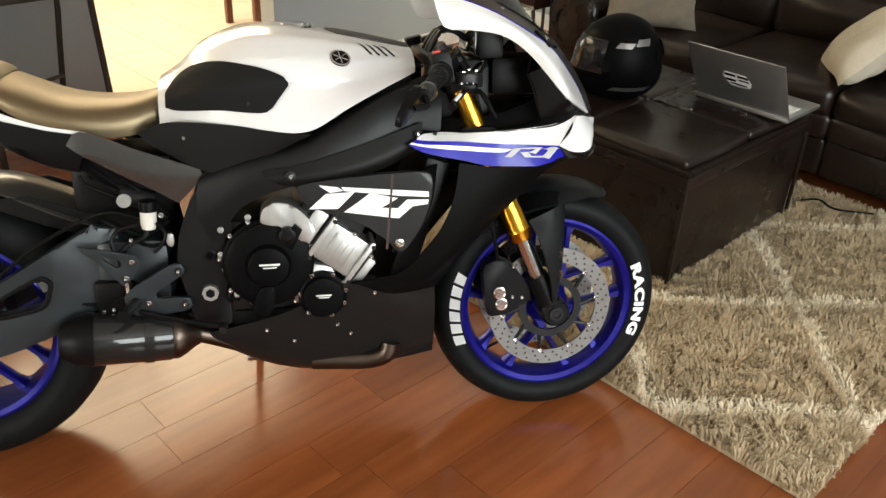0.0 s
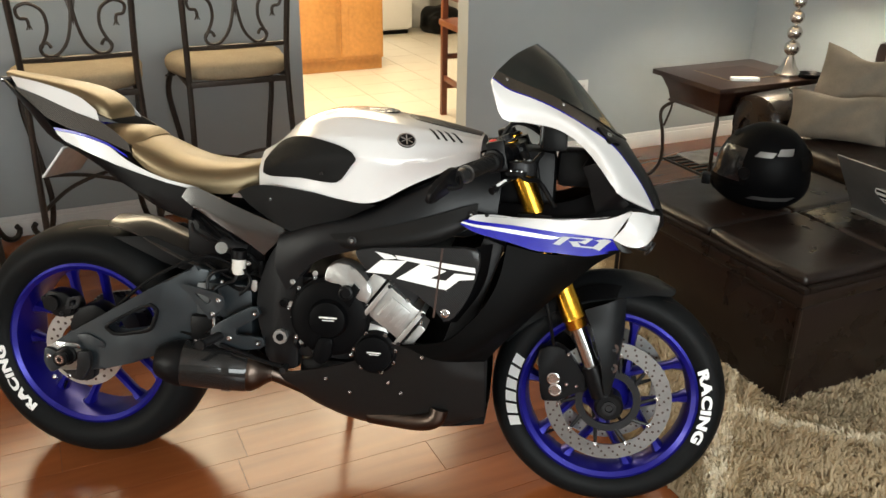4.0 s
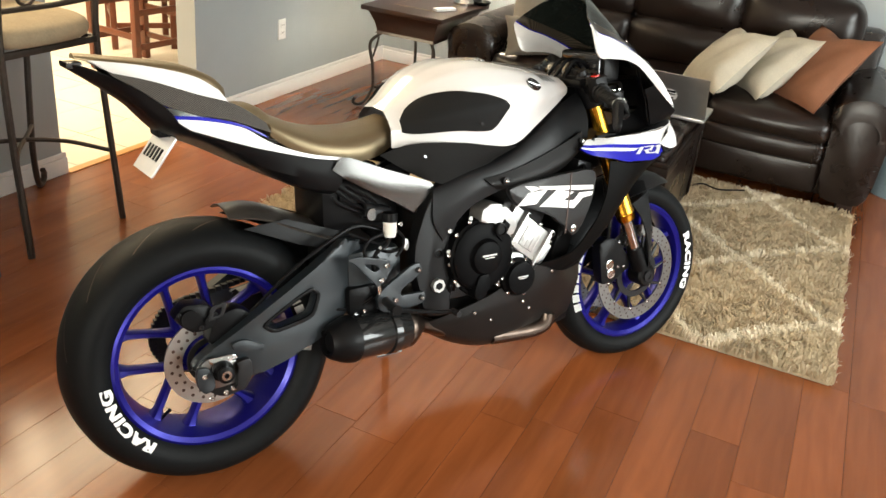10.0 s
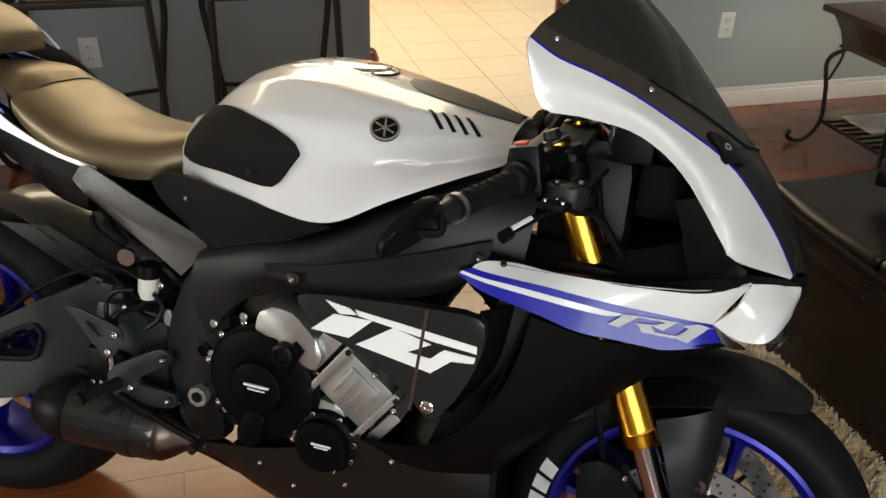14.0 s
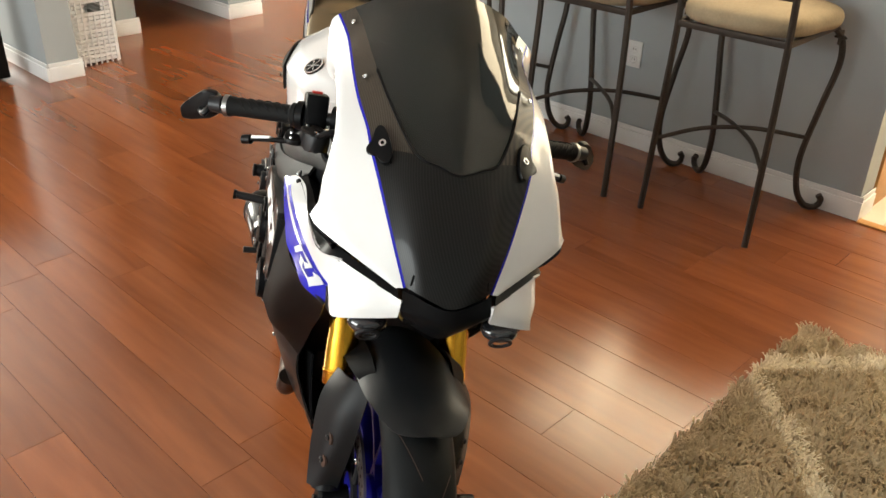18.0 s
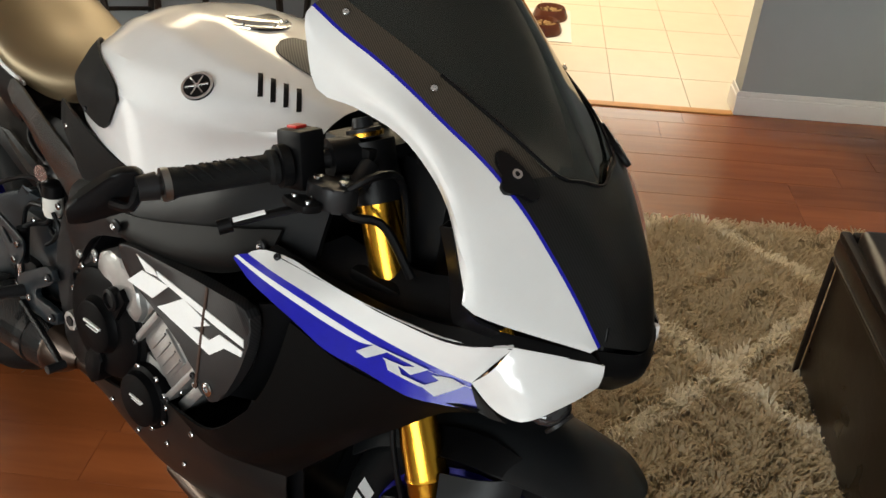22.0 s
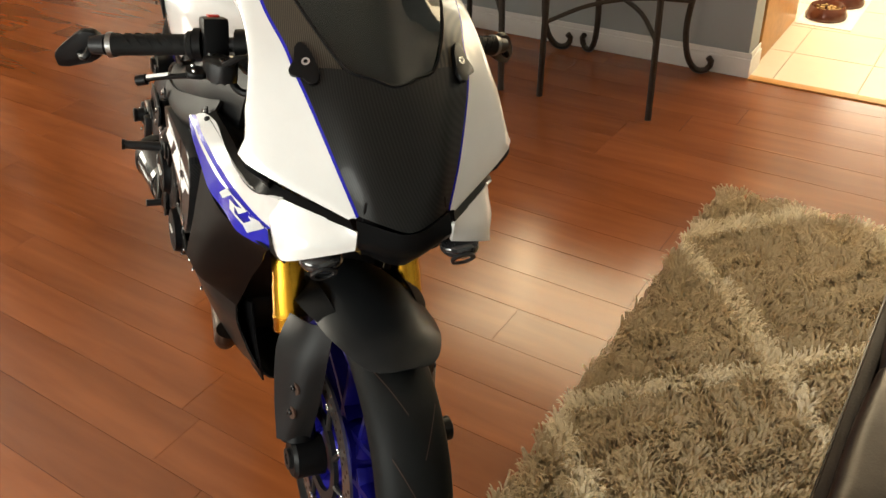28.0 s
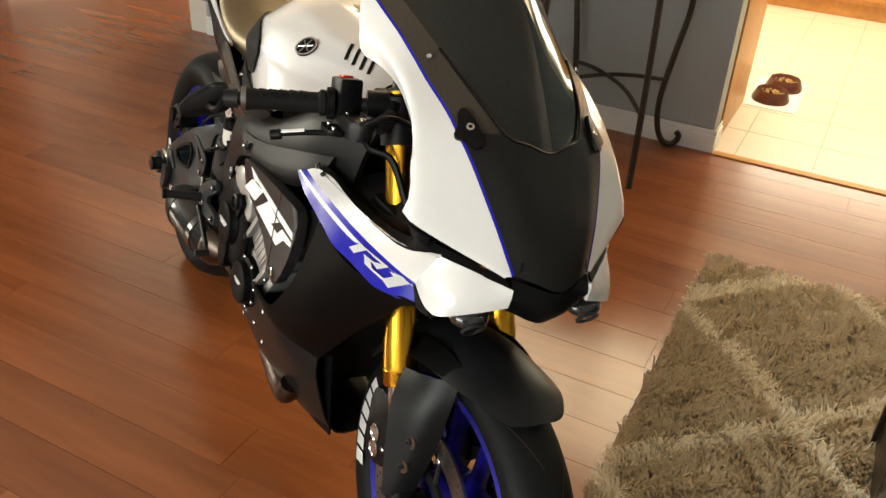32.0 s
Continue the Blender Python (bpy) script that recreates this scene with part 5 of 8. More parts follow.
rod(bm, (0.05, -0.136, 0.40), (0.05, -0.150, 0.40), 0.017, seg=16)
rod(bm, (0.085, -0.136, 0.41), (0.085, -0.146, 0.41), 0.012, seg=16)
B("rear_caliper", bm, BLACK, "black rear brake caliper")
bm = bmesh.new()
prism(bm, rounded([(-0.055, 0.300), (0.01, 0.335), (0.06, 0.30), (0.055, 0.262), (0.0, 0.255)]), -0.150, -0.120, 0.004)
B("caliper_bracket", bm, DARKMETAL)
bm = bmesh.new()
prism(bm, rounded([(-0.094, 0.470), (-0.062, 0.500), (-0.010, 0.492), (0.014, 0.462), (-0.002, 0.430), (-0.050, 0.424)], 2), -0.140, -0.090, 0.007)
rod(bm, (-0.055, -0.140, 0.466), (-0.055, -0.151, 0.466), 0.021, seg=20)
rod(bm, (-0.010, -0.140, 0.452), (-0.010, -0.149, 0.452), 0.012, seg=16)
B("caliper_body", bm, BLACK, "black caliper piston housing")
for p in ((-0.078, -0.142, 0.478), (-0.030, -0.142, 0.438), (0.004, -0.145, 0.466)):
    bolt(p, 0.007, material=DARKMETAL)
bm = holed(bmesh.new(), rounded([(-0.016, 0.452), (-0.006, 0.486), (0.034, 0.494), (0.022, 0.458)], 2), [rounded([(-0.004, 0.460), (0.002, 0.478), (0.020, 0.483), (0.014, 0.464)], 2)], -0.150, -0.143, 0.002)
B("hose_bracket", bm, DARKMETAL)
bm = bmesh.new()
prism(bm, rounded([(-0.060, 0.358), (-0.026, 0.350), (-0.018, 0.300), (-0.044, 0.286), (-0.062, 0.310)], 2), -0.184, -0.168, 0.004)
B("adjuster_block", bm, SWING, "dark slate chain adjuster block")
bm = bmesh.new()
prism(bm, rounded([(0.030, 0.352), (0.066, 0.358), (0.072, 0.318), (0.046, 0.276), (0.022, 0.286), (0.040, 0.316)], 2), -0.188, -0.170, 0.004)
B("adjuster_claw", bm, DARKMETAL)
bm = bmesh.new()
prism(bm, rounded([(0.026, 0.396), (0.060, 0.402), (0.108, 0.378), (0.104, 0.362), (0.060, 0.376), (0.032, 0.374)], 2), -0.176, -0.164, 0.004)
B("paddock_boss", bm, SWING)
bm = bmesh.new()
prism(bm, rounded([(-0.032, 0.372), (0.034, 0.372), (0.040, 0.358), (-0.026, 0.354)], 2), -0.178, -0.168, 0.002)
B("adjuster_plate", bm, STEEL, "polished adjuster plate")
for p in ((-0.032, -0.186, 0.278), (0.004, -0.178, 0.280), (-0.044, -0.186, 0.335)):
    bolt(p, 0.008)
for p in ((0.03, -0.152, 0.275), (-0.03, -0.152, 0.300), (0.055, -0.176, 0.312)):
    bolt(p, 0.008)
hug = [[(0.075, y, 0.688 - 3.2 * y * y), (0.16, y * 1.25, 0.684 - 4.5 * y * y), (0.30, y * 1.4, 0.628 - 5.5 * y * y), (0.45, y * 1.2, 0.578 - 5.0 * y * y)] for y in (-0.075, -0.045, 0, 0.045, 0.075)]
B("rear_hugger", loft(bmesh.new(), hug, 24, 3, 0.004), CARBON_GLOSS, "glossy carbon rear hugger")
for y in (-0.094, 0.094):
    bm = bmesh.new()
    prism(bm, [(0.10, 0.645), (0.21, 0.655), (0.36, 0.60), (0.44, 0.555), (0.36, 0.548), (0.24, 0.585)], y - 0.002, y + 0.002, 0.001)
    B("hugger_side", bm, BLACK)
B("brake_hose", tube(bmesh.new(), [(0.09, -0.12, 0.44), (0.2, -0.135, 0.535), (0.31, -0.14, 0.60), (0.38, -0.13, 0.62), (0.45, -0.13, 0.60)], 0.0045), BLACK)

# ---- silencer and pipe ----
bm = bmesh.new()
ax = Vector((0.245, 0.040, -0.020)).normalized()
E0 = Vector((0.262, -0.193, 0.352))
lathe(bm, [(0.012, 0.026), (0.060, 0.030), (0.060, 0.056), (0.064, 0.0590), (0.225, 0.0575), (0.232, 0.054)], E0, ax, 40)
can = B("silencer", bm, CARBON_DARK, "stubby carbon fibre silencer")
B("silencer_sleeve", lathe(bmesh.new(), [(0.006, 0.024), (0.06, 0.024), (0.06, 0.020), (0.010, 0.020), (0.006, 0.024)], E0, ax, 24), DARKMETAL, "", can)
B("silencer_band", lathe(bmesh.new(), [(0.170, 0.0575), (0.170, 0.0612), (0.190, 0.0612), (0.190, 0.0575)], E0, ax, 36), CARBON_DARK, "", can)
B("end_cap", lathe(bmesh.new(), [(0.012, 0.025), (-0.004, 0.028), (-0.005, 0.034), (0.004, 0.042), (0.030, 0.054), (0.056, 0.0605), (0.066, 0.0605), (0.067, 0.058)], E0, ax, 36), BLACK, "", can)
B("silencer_cone", lathe(bmesh.new(), [(0.231, 0.0545), (0.236, 0.0550), (0.244, 0.0545), (0.262, 0.044), (0.280, 0.030), (0.292, 0.024)], E0, ax, 32), TITAN, "brown tinted titanium cone", can)
B("exhaust_pipe", tube(bmesh.new(), [E0 + ax * 0.286, (0.585, -0.135, 0.310), (0.64, -0.122, 0.284), (0.70, -0.10, 0.262), (0.80, -0.06, 0.254), (0.95, 0.0, 0.262)], 0.021, 34, 16), TITAN, "heat tinted exhaust pipe")
B("exhaust_elbow", tube(bmesh.new(), [(0.80, -0.118, 0.226), (0.88, -0.128, 0.224), (0.94, -0.136, 0.226), (0.975, -0.142, 0.240), (0.985, -0.140, 0.268)], 0.024, 24, 14), TITAN, "grey exhaust elbow in the belly pan")
B("exhaust_box", nb(0.60, 1.0, -0.10, 0.10, 0.262, 0.36, 0.03), DARKMETAL)

# ---- frame ----
for s in (1, -1):
    f = (lambda c: c) if s > 0 else flip
    spar = [[(0.585, -0.150, 0.705), (0.68, -0.160, 0.742), (0.79, -0.165, 0.772), (0.895, -0.160, 0.826), (0.985, -0.140, 0.868), (1.10, -0.095, 0.905)],
            [(0.575, -0.178, 0.690), (0.68, -0.190, 0.730), (0.79, -0.194, 0.758), (0.895, -0.186, 0.811), (0.985, -0.168, 0.854), (1.105, -0.115, 0.885)],
            [(0.57, -0.186, 0.620), (0.68, -0.202, 0.690), (0.79, -0.206, 0.716), (0.895, -0.200, 0.758), (0.985, -0.186, 0.795), (1.110, -0.140, 0.835)],
            [(0.60, -0.185, 0.560), (0.67, -0.198, 0.640), (0.763, -0.200, 0.676), (0.872, -0.196, 0.698), (0.98, -0.186, 0.716), (1.105, -0.150, 0.775)]]
    B("frame_spar", loft(bmesh.new(), [f(c) for c in spar], 30, 5, 0.012), FRAMEM, "graphite aluminium frame spar")
    bm = bmesh.new()
    plate = rounded([(0.600, 0.715), (0.552, 0.645), (0.523, 0.565), (0.517, 0.500), (0.534, 0.430), (0.545, 0.370), (0.570, 0.350), (0.630, 0.355), (0.621, 0.440), (0.614, 0.520), (0.627, 0.585), (0.665, 0.640), (0.70, 0.70)], 2)
    prism(bm, plate, -s * 0.135, -s * 0.178, 0.010)
    B("pivot_plate", bm, FRAMEM, "graphite swingarm pivot plate")
    panel = [[(0.712, -0.208, 0.716), (0.79, -0.210, 0.728), (0.872, -0.208, 0.749), (1.00, -0.192, 0.788), (1.062, -0.172, 0.806)],
             [(0.730, -0.216, 0.700), (0.80, -0.219, 0.700), (0.90, -0.217, 0.715), (1.00, -0.204, 0.745), (1.058, -0.184, 0.775)],
             [(0.752, -0.208, 0.683), (0.80, -0.210, 0.681), (0.90, -0.208, 0.696), (0.98, -0.198, 0.714), (1.050, -0.182, 0.752)]]
    B("frame_cover", loft(bmesh.new(), [f(c) for c in panel], 24, 4, 0.006), SATIN, "satin black frame cover")
    for p, r in (((0.771, -0.222, 0.707), 0.013), ((1.048, -0.19, 0.783), 0.009)):
        bolt((p[0], s * p[1], p[2]), r, (0, -s, 0), None, DARKMETAL)
        bolt((p[0], s * (p[1] - 0.004), p[2]), r * 0.5, (0, -s, 0))
    bm = bmesh.new()
    rod(bm, (0.583, -s * 0.176, 0.441), (0.583, -s * 0.192, 0.441), 0.0185, seg=8)
    B("pivot_nut", bm, CASTING, "silver castellated pivot nut")
    bm = bmesh.new()
    rod(bm, (0.583, -s * 0.19, 0.441), (0.583, -s * 0.194, 0.441), 0.0105, seg=6)
    B("pivot_bolt", bm, BLACK)
    bm = bmesh.new()
    lathe(bm, [(0, 0.011), (0.004, 0.014), (0.005, 0.009), (0.001, 0.008), (0.001, 0)], (0.588, -s * 0.177, 0.527), (0, -s, 0), 20)
    B("frame_plug", bm, BLACK)

# ---- engine ----
B("engine_block", nb(0.60, 0.90, -0.17, 0.17, 0.38, 0.60, 0.03), DARKMETAL, "dark engine casing")
bm = nb(0.78, 0.93, -0.18, 0.18, 0.48, 0.70, 0.01)
bmesh.ops.rotate(bm, cent=(0.855, 0, 0.59), matrix=Matrix.Rotation(radians(30), 3, "Y"), verts=bm.verts)
B("cylinder_head", bm, DARKMETAL)
cm = Matrix.Translation((0.872, 0, 0.528)) @ Matrix.Rotation(radians(37), 4, "Y")
bm = nb(-0.048, 0.050, -0.198, -0.12, -0.046, 0.046, 0.004, cm)
blk = B("cylinder_block", bm, CASTING, "bare cast aluminium cylinder block")
B("block_cover", nb(-0.030, 0.030, -0.203, -0.19, -0.030, 0.030, 0.003, cm), CASTING, "", blk)
for k in range(4):
    B("block_rib", nb(-0.026 + k * 0.0155, -0.022 + k * 0.0155, -0.2055, -0.2025, -0.026, 0.026, 0.001, cm), CASTING, "", blk)
for x in (-0.054, 0.050):
    B("block_flange", nb(x - 0.005, x + 0.007, -0.209, -0.12, -0.058, 0.056, 0.003, cm), CASTING, "", blk)
B("head_casting", nb(-0.10, -0.066, -0.200, -0.12, -0.030, 0.052, 0.004, cm), CASTING, "", blk)
B("lower_casting", nb(0.064, 0.084, -0.196, -0.12, -0.055, 0.020, 0.004, cm), CASTING, "", blk)
for dx, dz in ((-0.05, -0.05), (-0.05, 0.05), (0.055, -0.05), (0.055, 0.048)):
    q = cm @ Vector((dx, -0.209, dz))
    bolt(q, 0.006, (0, -1, 0), blk, DARKMETAL)
bm = bmesh.new()
top = [(0.698, 0.600), (0.706, 0.636), (0.740, 0.650), (0.772, 0.640), (0.800, 0.615), (0.822, 0.580), (0.806, 0.550), (0.775, 0.560), (0.760, 0.595), (0.730, 0.596)]
prism(bm, rounded(top, 2), -0.212, -0.15, 0.008)
B("clutch_case_casting", bm, CASTING, "bare cast aluminium clutch case")
bm = bmesh.new()
lathe(bm, [(0, 0.102), (0.030, 0.100), (0.034, 0.094), (0.040, 0.093), (0.046, 0.082), (0.047, 0.050), (0.052, 0.046), (0.060, 0.044), (0.062, 0.040), (0.061, 0.0)], (0.713, -0.168, 0.507), (0, -1, 0), 48)
cov = B("engine_cover", bm, MATTE, "matt black engine protection cover")
B("cover_boss", np_([(0.745, 0.560), (0.775, 0.600), (0.790, 0.585), (0.765, 0.540)], -0.222, -0.20, 0.006), MATTE, "", cov)
B("oil_cap", lathe(bmesh.new(), [(0, 0.019), (0.012, 0.018), (0.014, 0.013), (0.010, 0.012), (0.010, 0)], (0.757, -0.214, 0.576), (0, -1, 0), 20), BLACK, "", cov)
bm = bmesh.new()
for z, w in ((0.514, 0.022), (0.507, 0.015)):
    box(bm, 0.716 - w, 0.716 + w, -0.2325, -0.229, z - (0.0018 if w > 0.02 else 0.0009), z + (0.0018 if w > 0.02 else 0.0009))
B("cover_mark", bm, LETTER, "", cov)
B("cover_foot", np_(rounded([(0.690, 0.460), (0.728, 0.460), (0.718, 0.400), (0.690, 0.385), (0.672, 0.405)]), -0.222, -0.16, 0.008), MATTE, "", cov)
bm = bmesh.new()
lathe(bm, [(0, 0.056), (0.030, 0.054), (0.034, 0.047), (0.046, 0.044), (0.048, 0.036), (0.047, 0.0)], (0.828, -0.178, 0.427), (0, -1, 0), 36)
cov2 = B("pulse_cover", bm, MATTE, "small matt black engine cover")
bm = bmesh.new()
for z, w in ((0.433, 0.017), (0.428, 0.012)):
    box(bm, 0.83 - w, 0.83 + w, -0.2275, -0.224, z - (0.0014 if w > 0.015 else 0.0008), z + (0.0014 if w > 0.015 else 0.0008))
B("cover_mark", bm, LETTER, "", cov2)
B("water_pump", np_(rounded([(0.770, 0.470), (0.800, 0.500), (0.850, 0.490), (0.860, 0.470), (0.800, 0.440), (0.775, 0.400), (0.765, 0.420)]), -0.195, -0.15, 0.006), CASTING)
for a, r in ((20, 0.098), (75, 0.104), (140, 0.103), (172, 0.105), (215, 0.104), (262, 0.104), (300, 0.108), (340, 0.102), (112, 0.103)):
    bolt((0.713 + r * math.cos(radians(a)), -0.196, 0.507 + r * math.sin(radians(a))), 0.0072)
for a in (10, 62, 115, 175, 230, 290, 335):
    bolt((0.828 + 0.052 * math.cos(radians(a)), -0.206, 0.427 + 0.052 * math.sin(radians(a))), 0.0065)
for p in ((0.905, -0.20, 0.565), (0.94, -0.2, 0.51), (0.90, -0.195, 0.472), (0.872, -0.205, 0.452)):
    bolt(p, 0.007)
for k, (p, q) in enumerate((((0.650, 0.470), (0.640, 0.415)), ((0.635, 0.455), (0.625, 0.410)), ((0.660, 0.420), (0.70, 0.392)))):
    B("engine_hose", tube(bmesh.new(), [(p[0], -0.165, p[1]), ((p[0] + q[0]) / 2 - 0.008, -0.185, (p[1] + q[1]) / 2), (q[0], -0.17, q[1])], 0.006, 12, 8), BLACK)
for p in ((0.675, -0.198, 0.614), (0.616, -0.19, 0.586), (0.612, -0.19, 0.53), (0.618, -0.19, 0.495), (0.640, -0.192, 0.435)):
    bolt(p, 0.0085, material=CASTING)
B("left_engine_cover", lathe(bmesh.new(), [(0, 0.095), (0.03, 0.09), (0.04, 0.07), (0.04, 0)], (0.73, 0.168, 0.50), (0, 1, 0), 36), MATTE)

# ---- fairing ----
rear_edge = [(1.136, -0.216, 0.720), (1.126, -0.224, 0.655), (1.106, -0.228, 0.597), (1.068, -0.229, 0.540), (0.998, -0.224, 0.474), (0.889, -0.212, 0.452)]
mid_edge = [(1.255, -0.208, 0.702), (1.215, -0.210, 0.640), (1.172, -0.210, 0.570), (1.122, -0.207, 0.505), (1.050, -0.203, 0.445), (0.985, -0.196, 0.415)]
front_edge = [(1.400, -0.170, 0.714), (1.345, -0.160, 0.676), (1.288, -0.152, 0.618), (1.222, -0.150, 0.552), (1.150, -0.146, 0.472), (1.094, -0.147, 0.405)]
both("side_fairing", [rear_edge, mid_edge, front_edge], CARBON_MATT, "matt black carbon side fairing", 30, 6, 0.004)
belly = [[(0.556, -0.155, 0.328), (0.640, -0.176, 0.352), (0.740, -0.190, 0.382), (0.830, -0.204, 0.425), (0.889, -0.212, 0.452), (0.985, -0.196, 0.415), (1.092, -0.148, 0.418)],
         [(0.565, -0.150, 0.308), (0.680, -0.172, 0.315), (0.790, -0.180, 0.330), (0.880, -0.184, 0.345), (0.95, -0.180, 0.350), (1.02, -0.168, 0.352), (1.095, -0.142, 0.350)],
         [(0.580, -0.112, 0.286), (0.670, -0.116, 0.236), (0.770, -0.118, 0.206), (0.874, -0.118, 0.204), (0.94, -0.112, 0.205), (1.00, -0.105, 0.206), (1.097, -0.085, 0.222)],
         [(0.585, 0.0, 0.278), (0.675, 0.0, 0.226), (0.770, 0.0, 0.198), (0.874, 0.0, 0.196), (0.94, 0.0, 0.197), (1.00, 0.0, 0.200), (1.097, 0.0, 0.218)]]
BELLY = BVHTree.FromBMesh(loft(bmesh.new(), belly, 36, 5, 0.0))
both("belly_pan", belly, CARBON, "black carbon belly pan", 36, 5, 0.004)
for s in (-1, 1):
    bm = bmesh.new()
    loft(bm, [[(1.00, s * 0.128, 0.39), (1.05, s * 0.132, 0.40), (1.098, s * 0.120, 0.41)], [(0.998, s * 0.115, 0.30), (1.04, s * 0.118, 0.30), (1.10, s * 0.108, 0.30)], [(0.982, s * 0.097, 0.198), (1.03, s * 0.100, 0.206), (1.097, s * 0.092, 0.214)]], 10, 4, 0.004)
    B("belly_lip", bm, BLACK)
    for x, z in ((0.86, 0.345), (0.70, 0.340), (0.76, 0.305), (0.89, 0.315), (0.945, 0.425)):
        p = onto(BELLY, x, z, -1, 0.002)
        bolt((p.x, -s * p.y, p.z), 0.006, (0, s, 0))
# side panel ahead of the engine with its white marks
yz = rounded([(0.775, 0.684), (0.825, 0.694), (0.96, 0.704), (1.072, 0.708), (1.078, 0.668), (1.062, 0.610), (1.030, 0.545), (1.000, 0.520), (0.955, 0.575), (0.880, 0.612), (0.800, 0.640)], 2)
for s in (-1, 1):
    bm = bmesh.new()
    prism(bm, yz, s * 0.205, s * 0.226, 0.004)
    B("engine_side_panel", bm, CARBON_SIDE, "carbon side panel with white angular marks")
    for shape in (((0.828, 0.686), (0.868, 0.680), (0.880, 0.672), (0.852, 0.668)), ((0.876, 0.680), (1.066, 0.662), (1.067, 0.650), (1.005, 0.655), (0.882, 0.671)),
                  ((0.842, 0.666), (0.905, 0.668), (0.868, 0.632), (0.806, 0.634)), ((0.938, 0.664), (0.998, 0.650), (0.962, 0.630), (0.998, 0.627), (1.018, 0.646), (1.066, 0.644), (1.064, 0.634), (1.030, 0.630), (1.000, 0.604), (0.880, 0.624), (0.900, 0.637))):
        bm = bmesh.new()
        prism(bm, shape, s * 0.2255, s * 0.2272)
        B("white_mark", bm, LETTER)
    bm = bmesh.new()
    prism(bm, [(0.985, 0.704), (0.990, 0.704), (0.975, 0.535), (0.970, 0.535)], s * 0.226, s * 0.2275)
    B("panel_seam", bm, JOINT)
    bolt((1.0, s * 0.226, 0.547), 0.013, (0, s, 0))
    bm = bmesh.new()
    loft(bm, [[(1.062, s * 0.20, 0.705), (1.050, s * 0.19, 0.60), (0.99, s * 0.18, 0.51)], [(1.10, s * 0.15, 0.705), (1.09, s * 0.14, 0.60), (1.03, s * 0.14, 0.50)]], 12, 3, 0.004)
    B("inner_duct", bm, BLACK)
bm = nb(1.02, 1.075, -0.15, 0.15, 0.36, 0.72, 0.006)
bmesh.ops.rotate(bm, cent=(1.05, 0, 0.54), matrix=Matrix.Rotation(radians(18), 3, "Y"), verts=bm.verts)
B("radiator", bm, DARKMETAL, "black finned radiator")

# blue and white panel under the cockpit
T0 = [(1.045, -0.205, 0.777), (1.060, -0.196, 0.783), (1.100, -0.186, 0.784), (1.150, -0.187, 0.781), (1.200, -0.190, 0.782), (1.250, -0.190, 0.784), (1.300, -0.190, 0.788), (1.350, -0.187, 0.793), (1.400, -0.175, 0.803), (1.419, -0.158, 0.806)]
T1 = [(1.043, -0.209, 0.774), (1.060, -0.208, 0.771), (1.100, -0.210, 0.769), (1.150, -0.208, 0.766), (1.200, -0.203, 0.760), (1.250, -0.197, 0.755), (1.300, -0.188, 0.750), (1.350, -0.175, 0.744), (1.379, -0.163, 0.740)]
T2 = [(1.030, -0.215, 0.769), (1.060, -0.213, 0.763), (1.100, -0.214, 0.761), (1.150, -0.211, 0.756), (1.200, -0.206, 0.750), (1.250, -0.199, 0.744), (1.300, -0.190, 0.741), (1.350, -0.177, 0.738), (1.382, -0.163, 0.734)]
T3 = [(1.027, -0.217, 0.766), (1.060, -0.215, 0.758), (1.100, -0.215, 0.753), (1.150, -0.212, 0.747), (1.200, -0.207, 0.741), (1.240, -0.201, 0.738), (1.265, -0.196, 0.7425), (1.300, -0.190, 0.7405), (1.350, -0.177, 0.7375), (1.382, -0.163, 0.7335)]
T4 = [(1.026, -0.218, 0.763), (1.060, -0.219, 0.746), (1.100, -0.219, 0.736), (1.150, -0.218, 0.725), (1.200, -0.216, 0.712), (1.250, -0.206, 0.707), (1.300, -0.200, 0.703), (1.323, -0.195, 0.702), (1.360, -0.182, 0.707), (1.397, -0.163, 0.711)]
both("cowl_top_band", [T0, T1], PEARL, "pearl white cowl side", 40, 4)
both("cowl_stripe", [T1, T2], BLUE, "thin blue stripe", 40, 2)
both("cowl_stripe_white", [T2, T3], PEARL, "thin white stripe", 40, 1)
both("cowl_blue", [T3, T4], BLUE, "deep blue cowl side", 40, 4)
both("cowl_lining", [[(x, y + 0.012, z - 0.002) for x, y, z in row] for row in (T0, T1, T3, T4)], BLACK, "black inside of the cowl", 24, 3, 0.003)
COWL = BVHTree.FromBMesh(loft(bmesh.new(), [T0, T1, T3, T4], 30, 3, 0.0, False))
fin = [[(1.419, -0.158, 0.806), (1.445, -0.130, 0.801), (1.470, -0.096, 0.792), (1.492, -0.073, 0.786)],
       [(1.405, -0.171, 0.773), (1.438, -0.164, 0.761), (1.469, -0.132, 0.763), (1.493, -0.073, 0.772)],
       [(1.379, -0.163, 0.740), (1.405, -0.164, 0.727), (1.430, -0.164, 0.723), (1.456, -0.158, 0.729), (1.480, -0.112, 0.746), (1.491, -0.073, 0.757)]]
both("headlight_brow", fin, PEARL, "pearl white headlight brow", 20, 4, 0.005)
